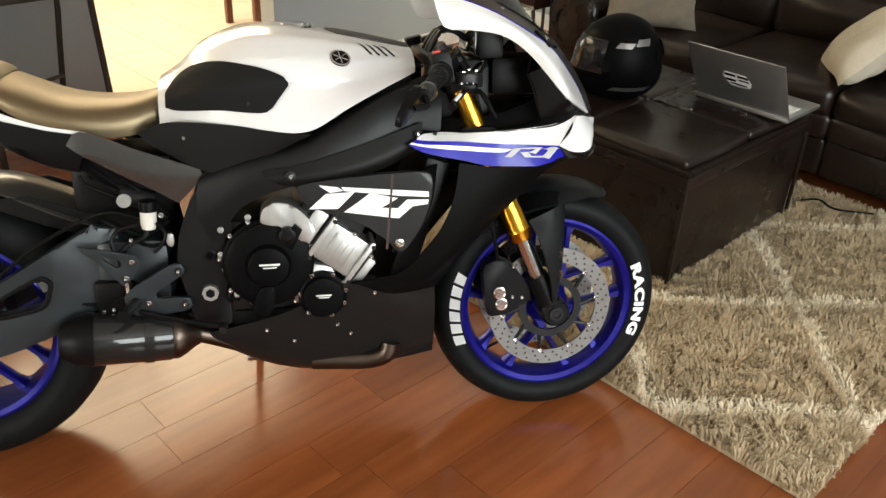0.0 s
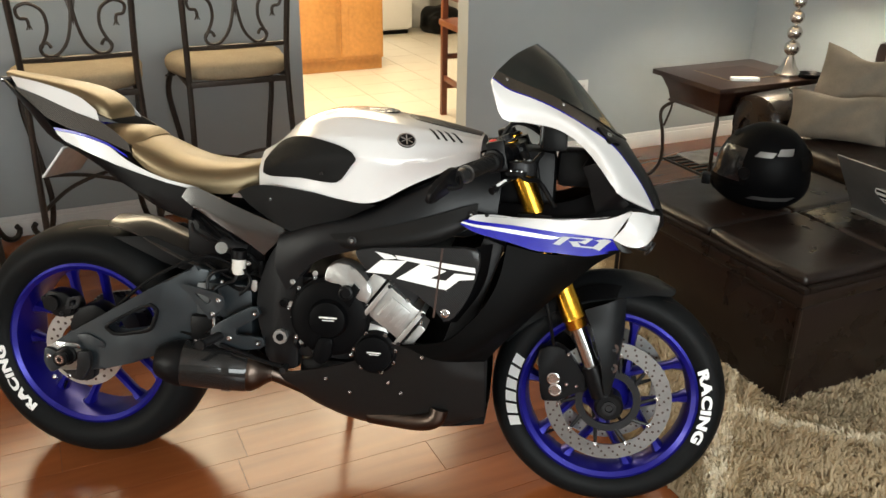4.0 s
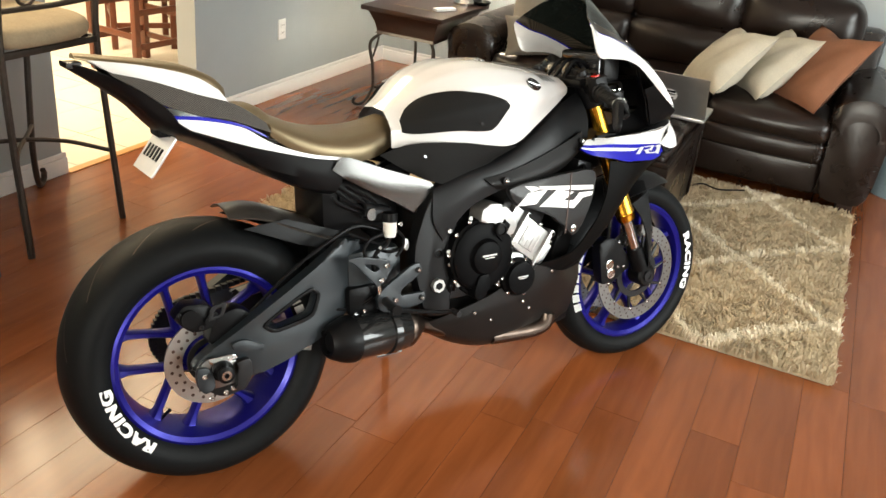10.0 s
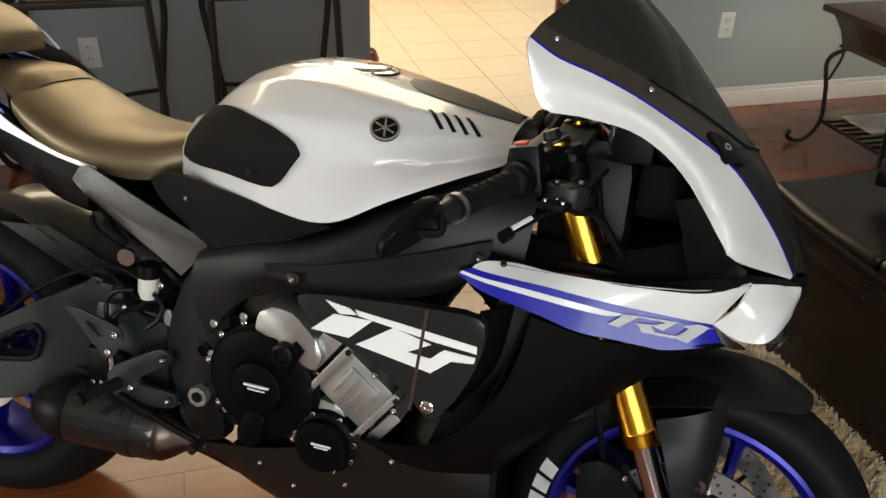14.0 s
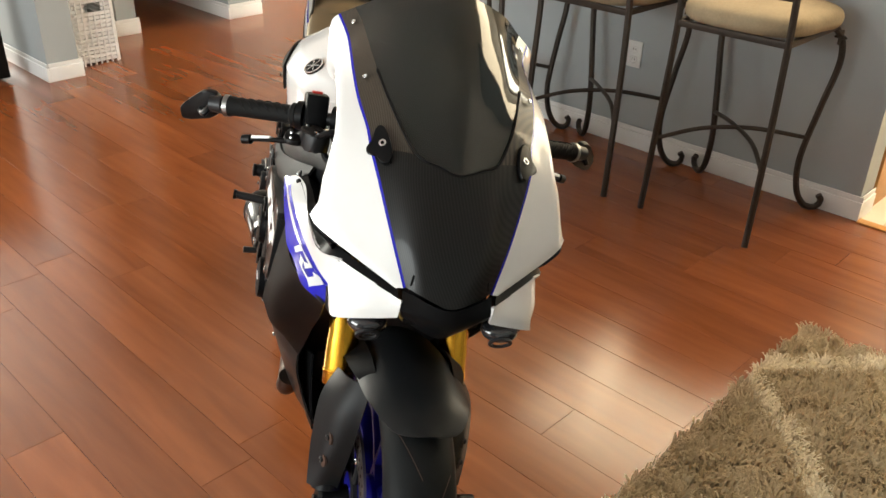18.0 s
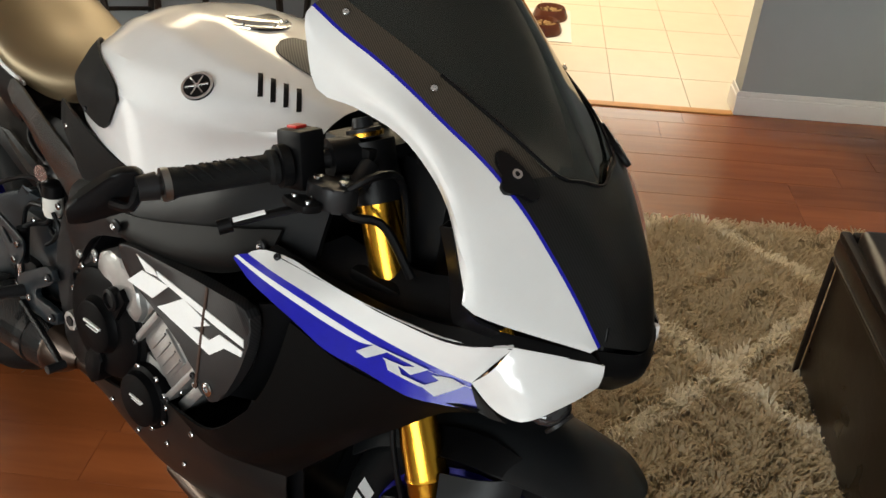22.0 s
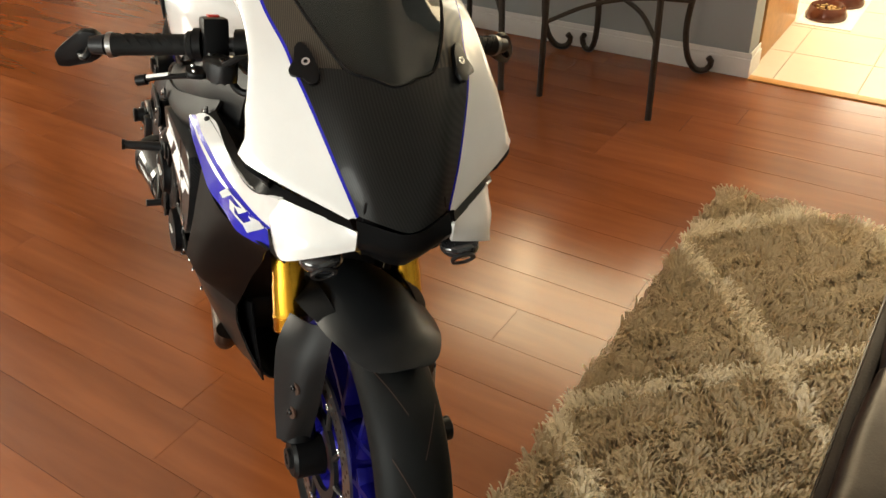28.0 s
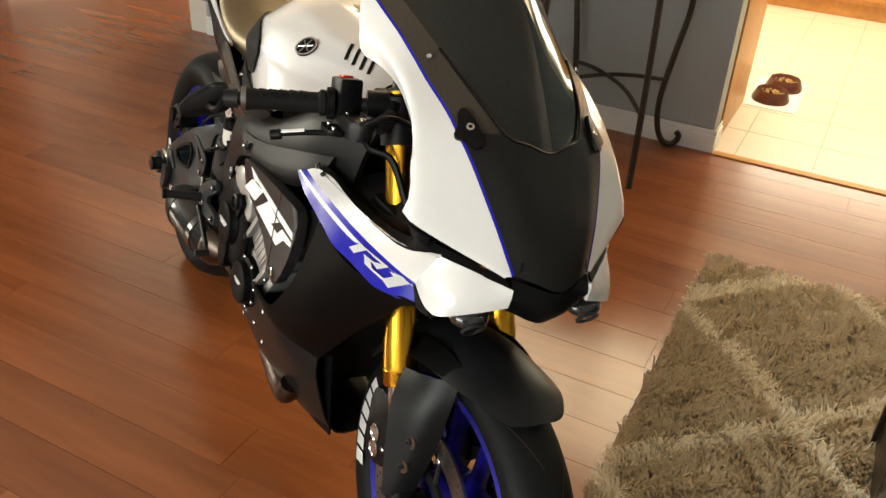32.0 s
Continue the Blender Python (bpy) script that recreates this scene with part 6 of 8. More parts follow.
for s in (-1, 1):
    bm = bmesh.new()
    loft(bm, [[(1.380, s * 0.163, 0.738), (1.405, s * 0.159, 0.723), (1.427, s * 0.152, 0.711)], [(1.397, s * 0.163, 0.711), (1.412, s * 0.157, 0.708), (1.428, s * 0.150, 0.709)]], 8, 2, 0.004)
    B("cowl_wedge", bm, CARBON)
    bm = bmesh.new()
    c = Vector((1.454, s * 0.108, 0.7245))
    bmesh.ops.create_uvsphere(bm, u_segments=24, v_segments=12, radius=0.030, matrix=Matrix.Translation(c) @ Matrix.Diagonal((0.85, 1.05, 0.62, 1)))
    B("headlight", bm, LENSD, "dark projector headlight")
    bm = bmesh.new()
    ring(bm, [(0, 0.019), (0.004, 0.019), (0.004, 0.014), (0, 0.014)], c + Vector((0.016, 0, -0.012)), (0.7, 0, -0.5), 24)
    B("headlight_ring", bm, DARKMETAL)
    for shape in (((1.239, 0.7265), (1.260, 0.7432), (1.279, 0.7415), (1.255, 0.7240)), ((1.258, 0.7436), (1.331, 0.7404), (1.318, 0.7368), (1.277, 0.7408)),
                  ((1.297, 0.7318), (1.316, 0.7372), (1.331, 0.7402), (1.313, 0.7268)), ((1.275, 0.7335), (1.306, 0.7335), (1.296, 0.7312), (1.281, 0.7298)), ((1.279, 0.7312), (1.296, 0.7318), (1.303, 0.7236), (1.286, 0.7218)),
                  ((1.286, 0.7220), (1.303, 0.7236), (1.336, 0.7212), (1.328, 0.7178)), ((1.328, 0.7190), (1.347, 0.7328), (1.372, 0.7340), (1.346, 0.7130)), ((1.335, 0.7352), (1.357, 0.7364), (1.372, 0.7340), (1.345, 0.7318))):
        bm = bmesh.new()
        ends = [onto(COWL, x, z, -1, 0.0050) for x, z in shape]
        grid = [[ends[0].lerp(ends[1], a / 4).lerp(ends[3].lerp(ends[2], a / 4), b / 2) for b in range(3)] for a in range(5)]
        vs = [[bm.verts.new((q.x, q.y if s < 0 else -q.y, q.z)) for q in (onto(COWL, p.x, p.z, -1, 0.0048) for p in row)] for row in grid]
        for u, v in zip(vs, vs[1:]):
            for b in range(2):
                bm.faces.new((u[b], u[b + 1], v[b + 1], v[b]))
        bmesh.ops.solidify(bm, geom=list(bm.faces), thickness=0.0012)
        B("cowl_mark", bm, LETTER, "white angular mark on the blue cowl")
    bolt((1.085, s * 0.197, 0.783), 0.006, (0, s * 0.6, 0.8), None, DARKMETAL)

# upper cowl: white cheeks, blue pinstripe, carbon centre, smoked screen
IN = [(1.080, -0.170, 1.098), (1.118, -0.156, 1.074), (1.170, -0.154, 1.058), (1.222, -0.152, 1.038), (1.270, -0.146, 1.014), (1.316, -0.134, 0.988), (1.350, -0.129, 0.967), (1.385, -0.117, 0.935), (1.440, -0.091, 0.865), (1.478, -0.067, 0.803)]
IN2 = [(x - 0.0005, y - 0.0034, z - 0.0028) for x, y, z in IN]
MIDW = [(1.080, -0.182, 1.086), (1.110, -0.178, 1.045), (1.165, -0.176, 1.030), (1.225, -0.178, 1.015), (1.275, -0.178, 0.992), (1.320, -0.183, 0.955), (1.359, -0.192, 0.908), (1.398, -0.178, 0.862), (1.476, -0.077, 0.800)]
OUT = [(1.082, -0.184, 1.072), (1.107, -0.182, 1.008), (1.160, -0.172, 1.000), (1.225, -0.172, 0.991), (1.270, -0.173, 0.970), (1.306, -0.173, 0.940), (1.335, -0.183, 0.907), (1.365, -0.197, 0.870), (1.388, -0.202, 0.848), (1.474, -0.080, 0.797)]
both("front_cowl", [IN2, MIDW, OUT], PEARL, "pearl white front cowl cheek", 34, 6, 0.005)
both("pinstripe", [IN, IN2], BLUE, "deep blue pinstripe", 34, 1, 0.004)
STRIP = [(1.088, -0.148, 1.114), (1.124, -0.136, 1.096), (1.226, -0.122, 1.058), (1.318, -0.096, 1.010), (1.372, -0.068, 0.970)]
both("screen_border", [IN[:7], STRIP], CARBON_BROWN, "woven carbon screen border", 26, 3, 0.003)
nose = [[(1.350, -0.129, 0.967), (1.376, -0.066, 0.973), (1.402, 0, 0.957), (1.376, 0.066, 0.973), (1.350, 0.129, 0.967)]]
for (x, y, z), (cx, cz), (mx, mz) in zip(IN[7:], ((1.430, 0.918), (1.480, 0.846), (1.507, 0.787)), ((1.416, 0.932), (1.470, 0.857), (1.498, 0.797))):
    nose.append([(x, y, z), (mx, y * 0.55, mz), (cx, 0, cz), (mx, -y * 0.55, mz), (x, -y, z)])
B("nose_cowl", loft(bmesh.new(), nose, 24, 5, 0.004), CARBON, "dark carbon nose cowl")
scr = [STRIP, [(1.125, -0.095, 1.152), (1.175, -0.088, 1.128), (1.250, -0.075, 1.080), (1.325, -0.055, 1.020), (1.386, -0.035, 0.960)],
       [(1.172, 0.0, 1.180), (1.215, 0.0, 1.150), (1.275, 0.0, 1.095), (1.340, 0.0, 1.022), (1.399, 0.0, 0.953)]]
scr = scr + [flip(scr[1]), flip(scr[0])]
B("windscreen", loft(bmesh.new(), scr, 26, 5, 0.003), SMOKE, "dark smoked windscreen", sharp=70)
B("screen_gasket", tube(bmesh.new(), [(1.236, -0.121, 1.054), (1.320, -0.096, 1.011), (1.376, -0.066, 0.974), (1.392, -0.034, 0.966), (1.402, 0.0, 0.958), (1.392, 0.034, 0.966), (1.376, 0.066, 0.974), (1.320, 0.096, 1.011), (1.236, 0.121, 1.054)], 0.0022, 60, 6), BLACK, "thin black screen edging")
for s in (-1, 1):
    for p in ((1.111, -0.150, 1.094), (1.243, -0.139, 1.042)):
        bolt((p[0], s * abs(p[1]), p[2]), 0.0050, (0.5, s * 0.6, 0.6), h=0.003)
    bm = bmesh.new()
    o = rounded([(-0.034, 0.0), (-0.026, 0.009), (-0.008, 0.012), (-0.001, 0.026), (0.009, 0.027), (0.017, 0.013), (0.034, 0.007), (0.036, -0.004), (0.022, -0.012), (-0.010, -0.012), (-0.030, -0.007)], 2)
    ua = Vector((0.054, -s * 0.010, -0.036)).normalized()
    na = Vector((0.50, s * 0.42, 0.76))
    na = (na - ua * na.dot(ua)).normalized()
    va = na.cross(ua) if s > 0 else ua.cross(na)
    mm = Matrix(((ua.x, va.x, na.x, 1.350), (ua.y, va.y, na.y, s * 0.113), (ua.z, va.z, na.z, 0.972), (0, 0, 0, 1)))
    prism(bm, o, 0.0, 0.007, 0.002, "xy")
    bmesh.ops.transform(bm, matrix=mm, verts=bm.verts)
    bmesh.ops.recalc_face_normals(bm, faces=bm.faces)
    blk = B("mirror_block", bm, BLACK, "black mirror block-off plate")
    bm = bmesh.new()
    ring(bm, [(0.006, 0.0065), (0.0085, 0.006), (0.0085, 0.003), (0.006, 0.003)], (0, 0, 0), (0, 0, 1), 12)
    bmesh.ops.transform(bm, matrix=mm, verts=bm.verts)
    B("plate_bolt", bm, STEEL, "", blk)
mouth = [[(1.478, -0.070, 0.797), (1.507, 0.0, 0.784), (1.478, 0.070, 0.797)], [(1.492, -0.070, 0.768), (1.512, 0.0, 0.752), (1.492, 0.070, 0.768)], [(1.462, -0.055, 0.735), (1.488, 0.0, 0.722), (1.462, 0.055, 0.735)]]
B("nose_inner", nb(1.40, 1.485, -0.066, 0.066, 0.735, 0.83, 0.02), BLACK)
B("nose_intake", loft(bmesh.new(), mouth, 16, 4, 0.004), BLACK, "gloss black nose intake")
TRIM_IN = [(1.062, -0.180, 0.788), (1.150, -0.172, 0.779), (1.260, -0.174, 0.786), (1.340, -0.172, 0.800), (1.395, -0.164, 0.818), (1.476, -0.078, 0.795)]
both("cowl_gap_trim", [TRIM_IN, [(1.062, -0.195, 0.782), (1.150, -0.189, 0.780), (1.260, -0.191, 0.784), (1.360, -0.187, 0.793), (1.412, -0.165, 0.804), (1.488, -0.076, 0.788)]], BLACK, "black cowl edge trim", 26, 2, 0.004)
both("inner_cowl", [TRIM_IN[:5], [(1.075, -0.150, 0.775), (1.150, -0.145, 0.766), (1.260, -0.145, 0.775), (1.340, -0.140, 0.797), (1.400, -0.120, 0.830)],
                    [(1.110, -0.100, 0.80), (1.180, -0.105, 0.80), (1.260, -0.105, 0.81), (1.340, -0.095, 0.84), (1.405, -0.070, 0.87)]], BLACK, "black inner cockpit panel", 24, 4, 0.004)
both("cheek_inner", [[(1.300, -0.166, 0.905), (1.318, -0.164, 0.865), (1.328, -0.162, 0.830), (1.340, -0.162, 0.797), (1.380, -0.164, 0.794)], [(1.325, -0.180, 0.917), (1.345, -0.189, 0.893), (1.366, -0.199, 0.867), (1.387, -0.205, 0.845), (1.408, -0.176, 0.826)]], BLACK, "black duct wall", 16, 4, 0.004)
both("cockpit_wall", [[(1.300, -0.160, 0.905), (1.318, -0.158, 0.865), (1.328, -0.156, 0.830), (1.340, -0.156, 0.797)], [(1.33, -0.10, 0.96), (1.35, -0.09, 0.90), (1.36, -0.08, 0.86), (1.37, -0.07, 0.82)]], BLACK, "black cockpit side wall", 12, 3, 0.004)

# ---- tank, pads and side covers ----
SEC = [(0.500, 0.895, (0.055, 0.890), (0.080, 0.870), (0.098, 0.845), (0.098, 0.800)),
       (0.540, 0.922, (0.075, 0.910), (0.112, 0.886), (0.132, 0.855), (0.128, 0.805)),
       (0.600, 0.974, (0.100, 0.955), (0.148, 0.922), (0.178, 0.880), (0.168, 0.812)),
       (0.680, 1.004, (0.128, 0.984), (0.184, 0.945), (0.212, 0.895), (0.192, 0.800)),
       (0.760, 1.008, (0.140, 0.988), (0.198, 0.948), (0.221, 0.905), (0.203, 0.795)),
       (0.825, 0.999, (0.140, 0.982), (0.196, 0.945), (0.214, 0.902), (0.198, 0.800)),
       (0.900, 0.985, (0.132, 0.970), (0.180, 0.938), (0.196, 0.903), (0.182, 0.840)),
       (0.980, 0.969, (0.098, 0.957), (0.132, 0.936), (0.156, 0.908), (0.150, 0.876)),
       (1.055, 0.953, (0.070, 0.945), (0.094, 0.934), (0.112, 0.920), (0.110, 0.905))]
loops = []
for x, zt, a, b, c, d in SEC:
    half = [(x, -d[0], d[1]), (x, -c[0], c[1]), (x, -b[0], b[1]), (x, -a[0], a[1]), (x, -a[0] * 0.5, zt - 0.003), (x, 0, zt)]
    loops.append(half + [(px, -py, pz) for px, py, pz in reversed(half[:-1])])
bm = loft(bmesh.new(), loops, 61, 5, 0.0, False)
TANK = BVHTree.FromBMesh(bm)
tank_ob = B("fuel_tank", bm, PEARL, "pearl white fuel tank", sharp=24)


def on_tank(outline, off, s, n=14):
    """A pad that follows the tank's flank inside an outline of (x, top, bottom)."""
    cs = []
    for x, hi, lo in outline:
        cs.append([onto(TANK, x, lo + (hi - lo) * j / 8, s, off) for j in range(9)])
    return loft(bmesh.new(), cs, n, 3, 0.004)


for s in (-1, 1):
    B("tank_pad", on_tank([(0.522, 0.868, 0.842), (0.545, 0.898, 0.838), (0.585, 0.926, 0.842), (0.64, 0.938, 0.846), (0.70, 0.934, 0.842), (0.735, 0.926, 0.846), (0.765, 0.914, 0.884), (0.776, 0.905, 0.898)], 0.0065, s), GRIP, "black textured knee pad")
    bolt((0.694, s * 0.222, 0.862), 0.005, (0, s, 0), None, DARKMETAL, 0.003)
    c = onto(TANK, 0.886, 0.944, s, 0.0)
    nrm = (onto(TANK, 0.886, 0.944, s, 0.01) - c).normalized()
    bm = bmesh.new()
    lathe(bm, [(0, 0.0215), (0.003, 0.0215), (0.0035, 0.0205), (0.0035, 0)], c, nrm, 32)
    em = B("tank_badge", bm, BLACK, "round black and silver tank badge")
    bm = bmesh.new()
    ring(bm, [(0.003, 0.0215), (0.0045, 0.0215), (0.0045, 0.0185), (0.003, 0.0185)], c, nrm, 32)
    q = nrm.to_track_quat("Z", "Y").to_matrix()
    for k in range(3):
        d = q @ Vector((math.cos(k * 2.094 + 0.5), math.sin(k * 2.094 + 0.5), 0))
        rod(bm, c + nrm * 0.0042 - d * 0.016, c + nrm * 0.0042 + d * 0.016, 0.0016, seg=6)
    B("badge_ring", bm, STEEL, "", em)
    for k in range(4):
        c = Vector((0.939 + k * 0.018, s * (0.114 - k * 0.0067), 0.949 - k * 0.002))
        hit, nr, _, _ = TANK.find_nearest(c)
        if nr.z < 0:
            nr = -nr
        down = Vector((0.36, s * 0.28, -0.42))
        down = (down - nr * down.dot(nr)).normalized()
        wide = nr.cross(down).normalized()
        bm = bmesh.new()
        rows = []
        for j in range(7):
            row = []
            for b in (-1, 1):
                q, qn, _, _ = TANK.find_nearest(hit + down * ((j / 6 - 0.5) * 0.044) + wide * (b * 0.0034))
                row.append(bm.verts.new(q + (qn if qn.z > 0 else -qn) * 0.0016))
            rows.append(row)
        for u, v in zip(rows, rows[1:]):
            bm.faces.new((u[0], u[1], v[1], v[0]))
        B("tank_slot", bm, BLACK)
    side = [[(0.455, -0.120, 0.790), (0.512, -0.150, 0.814), (0.583, -0.176, 0.818), (0.667, -0.195, 0.812), (0.74, -0.202, 0.800), (0.820, -0.198, 0.792)],
            [(0.49, -0.140, 0.765), (0.55, -0.165, 0.775), (0.60, -0.180, 0.775), (0.667, -0.190, 0.775), (0.73, -0.194, 0.775), (0.790, -0.190, 0.778)],
            [(0.545, -0.150, 0.735), (0.58, -0.165, 0.718), (0.626, -0.172, 0.708), (0.68, -0.178, 0.728), (0.73, -0.182, 0.748), (0.770, -0.184, 0.768)]]
    B("tank_side_cover", loft(bmesh.new(), [flip(c) if s > 0 else c for c in side], 24, 4, 0.004), GRIP, "black textured side cover")
    bolt((0.555, s * 0.172, 0.785), 0.005, (0, s, 0))
bm = bmesh.new()
lathe(bm, [(0, 0.062), (0.004, 0.062), (0.006, 0.058), (0.006, 0.050), (0.009, 0.048), (0.011, 0.044), (0.011, 0.0)], (0.775, 0, 0.995), (-0.03, 0, 1), 40)
cap = B("filler_cap", bm, STEEL, "round silver fuel filler cap")
for k in range(7):
    th = 2 * math.pi * k / 7
    bolt((0.775 + 0.054 * math.cos(th), 0.054 * math.sin(th), 1.0005), 0.004, (0, 0, 1), cap)
vent = [[(0.865, y * 0.5, 0.9945 - 2.0 * y * y), (0.90, y * 1.0, 0.9905 - 2.2 * y * y), (0.98, y * 0.95, 0.975 - 2.2 * y * y), (1.05, y * 0.6, 0.959 - 2 * y * y)] for y in (-0.052, -0.026, 0, 0.026, 0.052)]
B("tank_insert", loft(bmesh.new(), vent, 20, 3, 0.003), CARBON_GREY, "woven carbon tank insert")
B("airbox", nb(0.62, 1.06, -0.11, 0.11, 0.70, 0.90, 0.04), BLACK)

# ---- seats and tail ----
seat = []
for x, zt, hw, zb in ((0.175, 0.912, 0.118, 0.862), (0.21, 0.897, 0.125, 0.835), (0.27, 0.872, 0.130, 0.806), (0.33, 0.857, 0.130, 0.792), (0.40, 0.853, 0.118, 0.780), (0.46, 0.858, 0.100, 0.785), (0.515, 0.874, 0.070, 0.80)):
    half = [(x, -hw, zb), (x, -hw - 0.004, (zb * 1.3 + zt) / 2.3), (x, -hw * 0.86, zt - 0.016), (x, -hw * 0.45, zt - 0.002), (x, 0, zt)]
    seat.append(half + [(a, -b, c) for a, b, c in reversed(half[:-1])])
B("rider_seat", loft(bmesh.new(), seat, 26, 4, 0.0, caps=True), SUEDE, "black vinyl rider seat", sharp=55)
step = [[(0.045, -0.10, 0.905), (0.05, -0.06, 0.925), (0.05, 0, 0.93), (0.05, 0.06, 0.925), (0.045, 0.10, 0.905)], [(0.15, -0.112, 0.90), (0.155, -0.06, 0.925), (0.155, 0, 0.93), (0.155, 0.06, 0.925), (0.15, 0.112, 0.90)], [(0.185, -0.118, 0.88), (0.19, -0.06, 0.905), (0.19, 0, 0.908), (0.19, 0.06, 0.905), (0.185, 0.118, 0.88)]]
B("seat_back", loft(bmesh.new(), step, 18, 4, 0.006), SUEDE)
pil = []
for x, zt, hw, zb in ((-0.215, 1.060, 0.030, 1.048), (-0.15, 1.052, 0.056, 1.034), (-0.06, 1.040, 0.072, 1.016), (0.01, 1.026, 0.080, 0.992), (0.065, 1.002, 0.078, 0.962), (0.092, 0.978, 0.062, 0.948)):
    half = [(x, -hw, zb), (x, -hw, (zb + zt) / 2), (x, -hw * 0.8, zt - 0.004), (x, 0, zt)]
    pil.append(half + [(a, -b, c) for a, b, c in reversed(half[:-1])])
B("pillion_pad", loft(bmesh.new(), pil, 22, 4, 0.0, caps=True), SUEDE, "black vinyl pillion pad", sharp=55)
both("tail_white", [[(-0.190, -0.050, 1.046), (-0.085, -0.078, 1.032), (0.015, -0.090, 1.006), (0.070, -0.096, 0.972)],
                    [(-0.150, -0.085, 1.022), (-0.075, -0.100, 1.000), (0.015, -0.110, 0.968), (0.086, -0.112, 0.944)]], PEARL, "pearl white tail panel", 22, 4, 0.004)
both("tail_carbon", [[(-0.160, -0.084, 1.022), (-0.075, -0.101, 1.000), (0.015, -0.111, 0.968), (0.100, -0.114, 0.940), (0.165, -0.120, 0.895)],
                     [(-0.120, -0.100, 0.985), (-0.060, -0.112, 0.950), (0.015, -0.120, 0.922), (0.080, -0.124, 0.908), (0.175, -0.126, 0.872)]], CARBON_GREY, "grey carbon tail panel", 22, 4, 0.004)
both("tail_line", [[(-0.050, -0.113, 0.926), (0.030, -0.122, 0.917), (0.105, -0.126, 0.897), (0.160, -0.1275, 0.868)],
                   [(-0.046, -0.1135, 0.918), (0.030, -0.1225, 0.909), (0.108, -0.1265, 0.889), (0.166, -0.128, 0.860)]], BLUE, "thin blue tail line", 18, 1, 0.004)
both("tail_lower_white", [[(-0.046, -0.113, 0.918), (0.030, -0.1225, 0.909), (0.108, -0.1265, 0.889), (0.170, -0.129, 0.850), (0.260, -0.134, 0.815), (0.355, -0.138, 0.797)],
                          [(-0.010, -0.116, 0.892), (0.060, -0.124, 0.866), (0.130, -0.129, 0.842), (0.200, -0.132, 0.818), (0.280, -0.136, 0.802), (0.356, -0.138, 0.790)]], PEARL, "pearl white lower tail panel", 24, 3, 0.004)
both("tail_under", [[(-0.235, -0.020, 1.044), (-0.140, -0.092, 1.006), (-0.055, -0.112, 0.945), (-0.010, -0.116, 0.893), (0.130, -0.128, 0.842), (0.280, -0.134, 0.802), (0.356, -0.136, 0.790)],
                    [(-0.235, -0.015, 1.036), (-0.125, -0.075, 0.965), (-0.060, -0.090, 0.900), (0.030, -0.100, 0.862), (0.150, -0.115, 0.792), (0.260, -0.122, 0.732), (0.330, -0.125, 0.715)],
                    [(-0.225, 0.0, 1.03), (-0.120, 0.0, 0.95), (-0.060, 0.0, 0.885), (0.030, 0.0, 0.840), (0.150, 0.0, 0.775), (0.240, 0.0, 0.730), (0.310, 0.0, 0.700)]], BLACK, "black under tail", 28, 4, 0.004)
both("seat_rail_cover", [[(0.314, -0.146, 0.772), (0.346, -0.148, 0.800), (0.45, -0.155, 0.762), (0.577, -0.160, 0.716)], [(0.340, -0.150, 0.752), (0.40, -0.154, 0.735), (0.47, -0.158, 0.710), (0.585, -0.162, 0.698)],
                        [(0.36, -0.146, 0.738), (0.42, -0.152, 0.705), (0.48, -0.154, 0.672), (0.530, -0.154, 0.640)]], RAIL, "silver grey seat rail cover", 22, 3, 0.004)
B("tail_light", nb(-0.232, -0.20, -0.035, 0.035, 1.028, 1.042, 0.004), LENSD)
bm = bmesh.new()
mt = Matrix.Translation((-0.064, 0, 0.830)) @ Matrix.Rotation(radians(37), 4, "Y")
box(bm, -0.0015, 0.0015, -0.088, 0.088, -0.052, 0.052, 0.001, mt)
pl = B("number_plate", bm, PLATE, "white number plate with dark marks")
B("plate_backing", nb(0.002, 0.0045, -0.086, 0.086, -0.050, 0.050, 0.001, mt), CASTING, "bare metal plate backing", pl)
bm = bmesh.new()
for k in range(5):
    box(bm, -0.004, -0.002, -0.062 + k * 0.028, -0.050 + k * 0.028, -0.016, 0.016, 0, mt)
B("plate_bars", bm, BLACK, "", pl)
bm = bmesh.new()
rod(bm, (-0.03, -0.05, 0.872), (-0.03, 0.05, 0.872), 0.008)
box(bm, -0.06, 0.01, -0.04, 0.04, 0.868, 0.888, 0.004)
B("plate_holder", bm, BLACK)
B("rear_inner_guard", nb(0.30, 0.52, -0.10, 0.10, 0.60, 0.74, 0.03), BLACK)
for k in range(3):
    B("rear_cable", tube(bmesh.new(), [(0.33 + 0.02 * k, -0.10, 0.715), (0.39 + 0.015 * k, -0.12, 0.665 + 0.01 * k), (0.47, -0.12, 0.635), (0.50, -0.11, 0.60)], 0.004, 14, 6), BLACK)

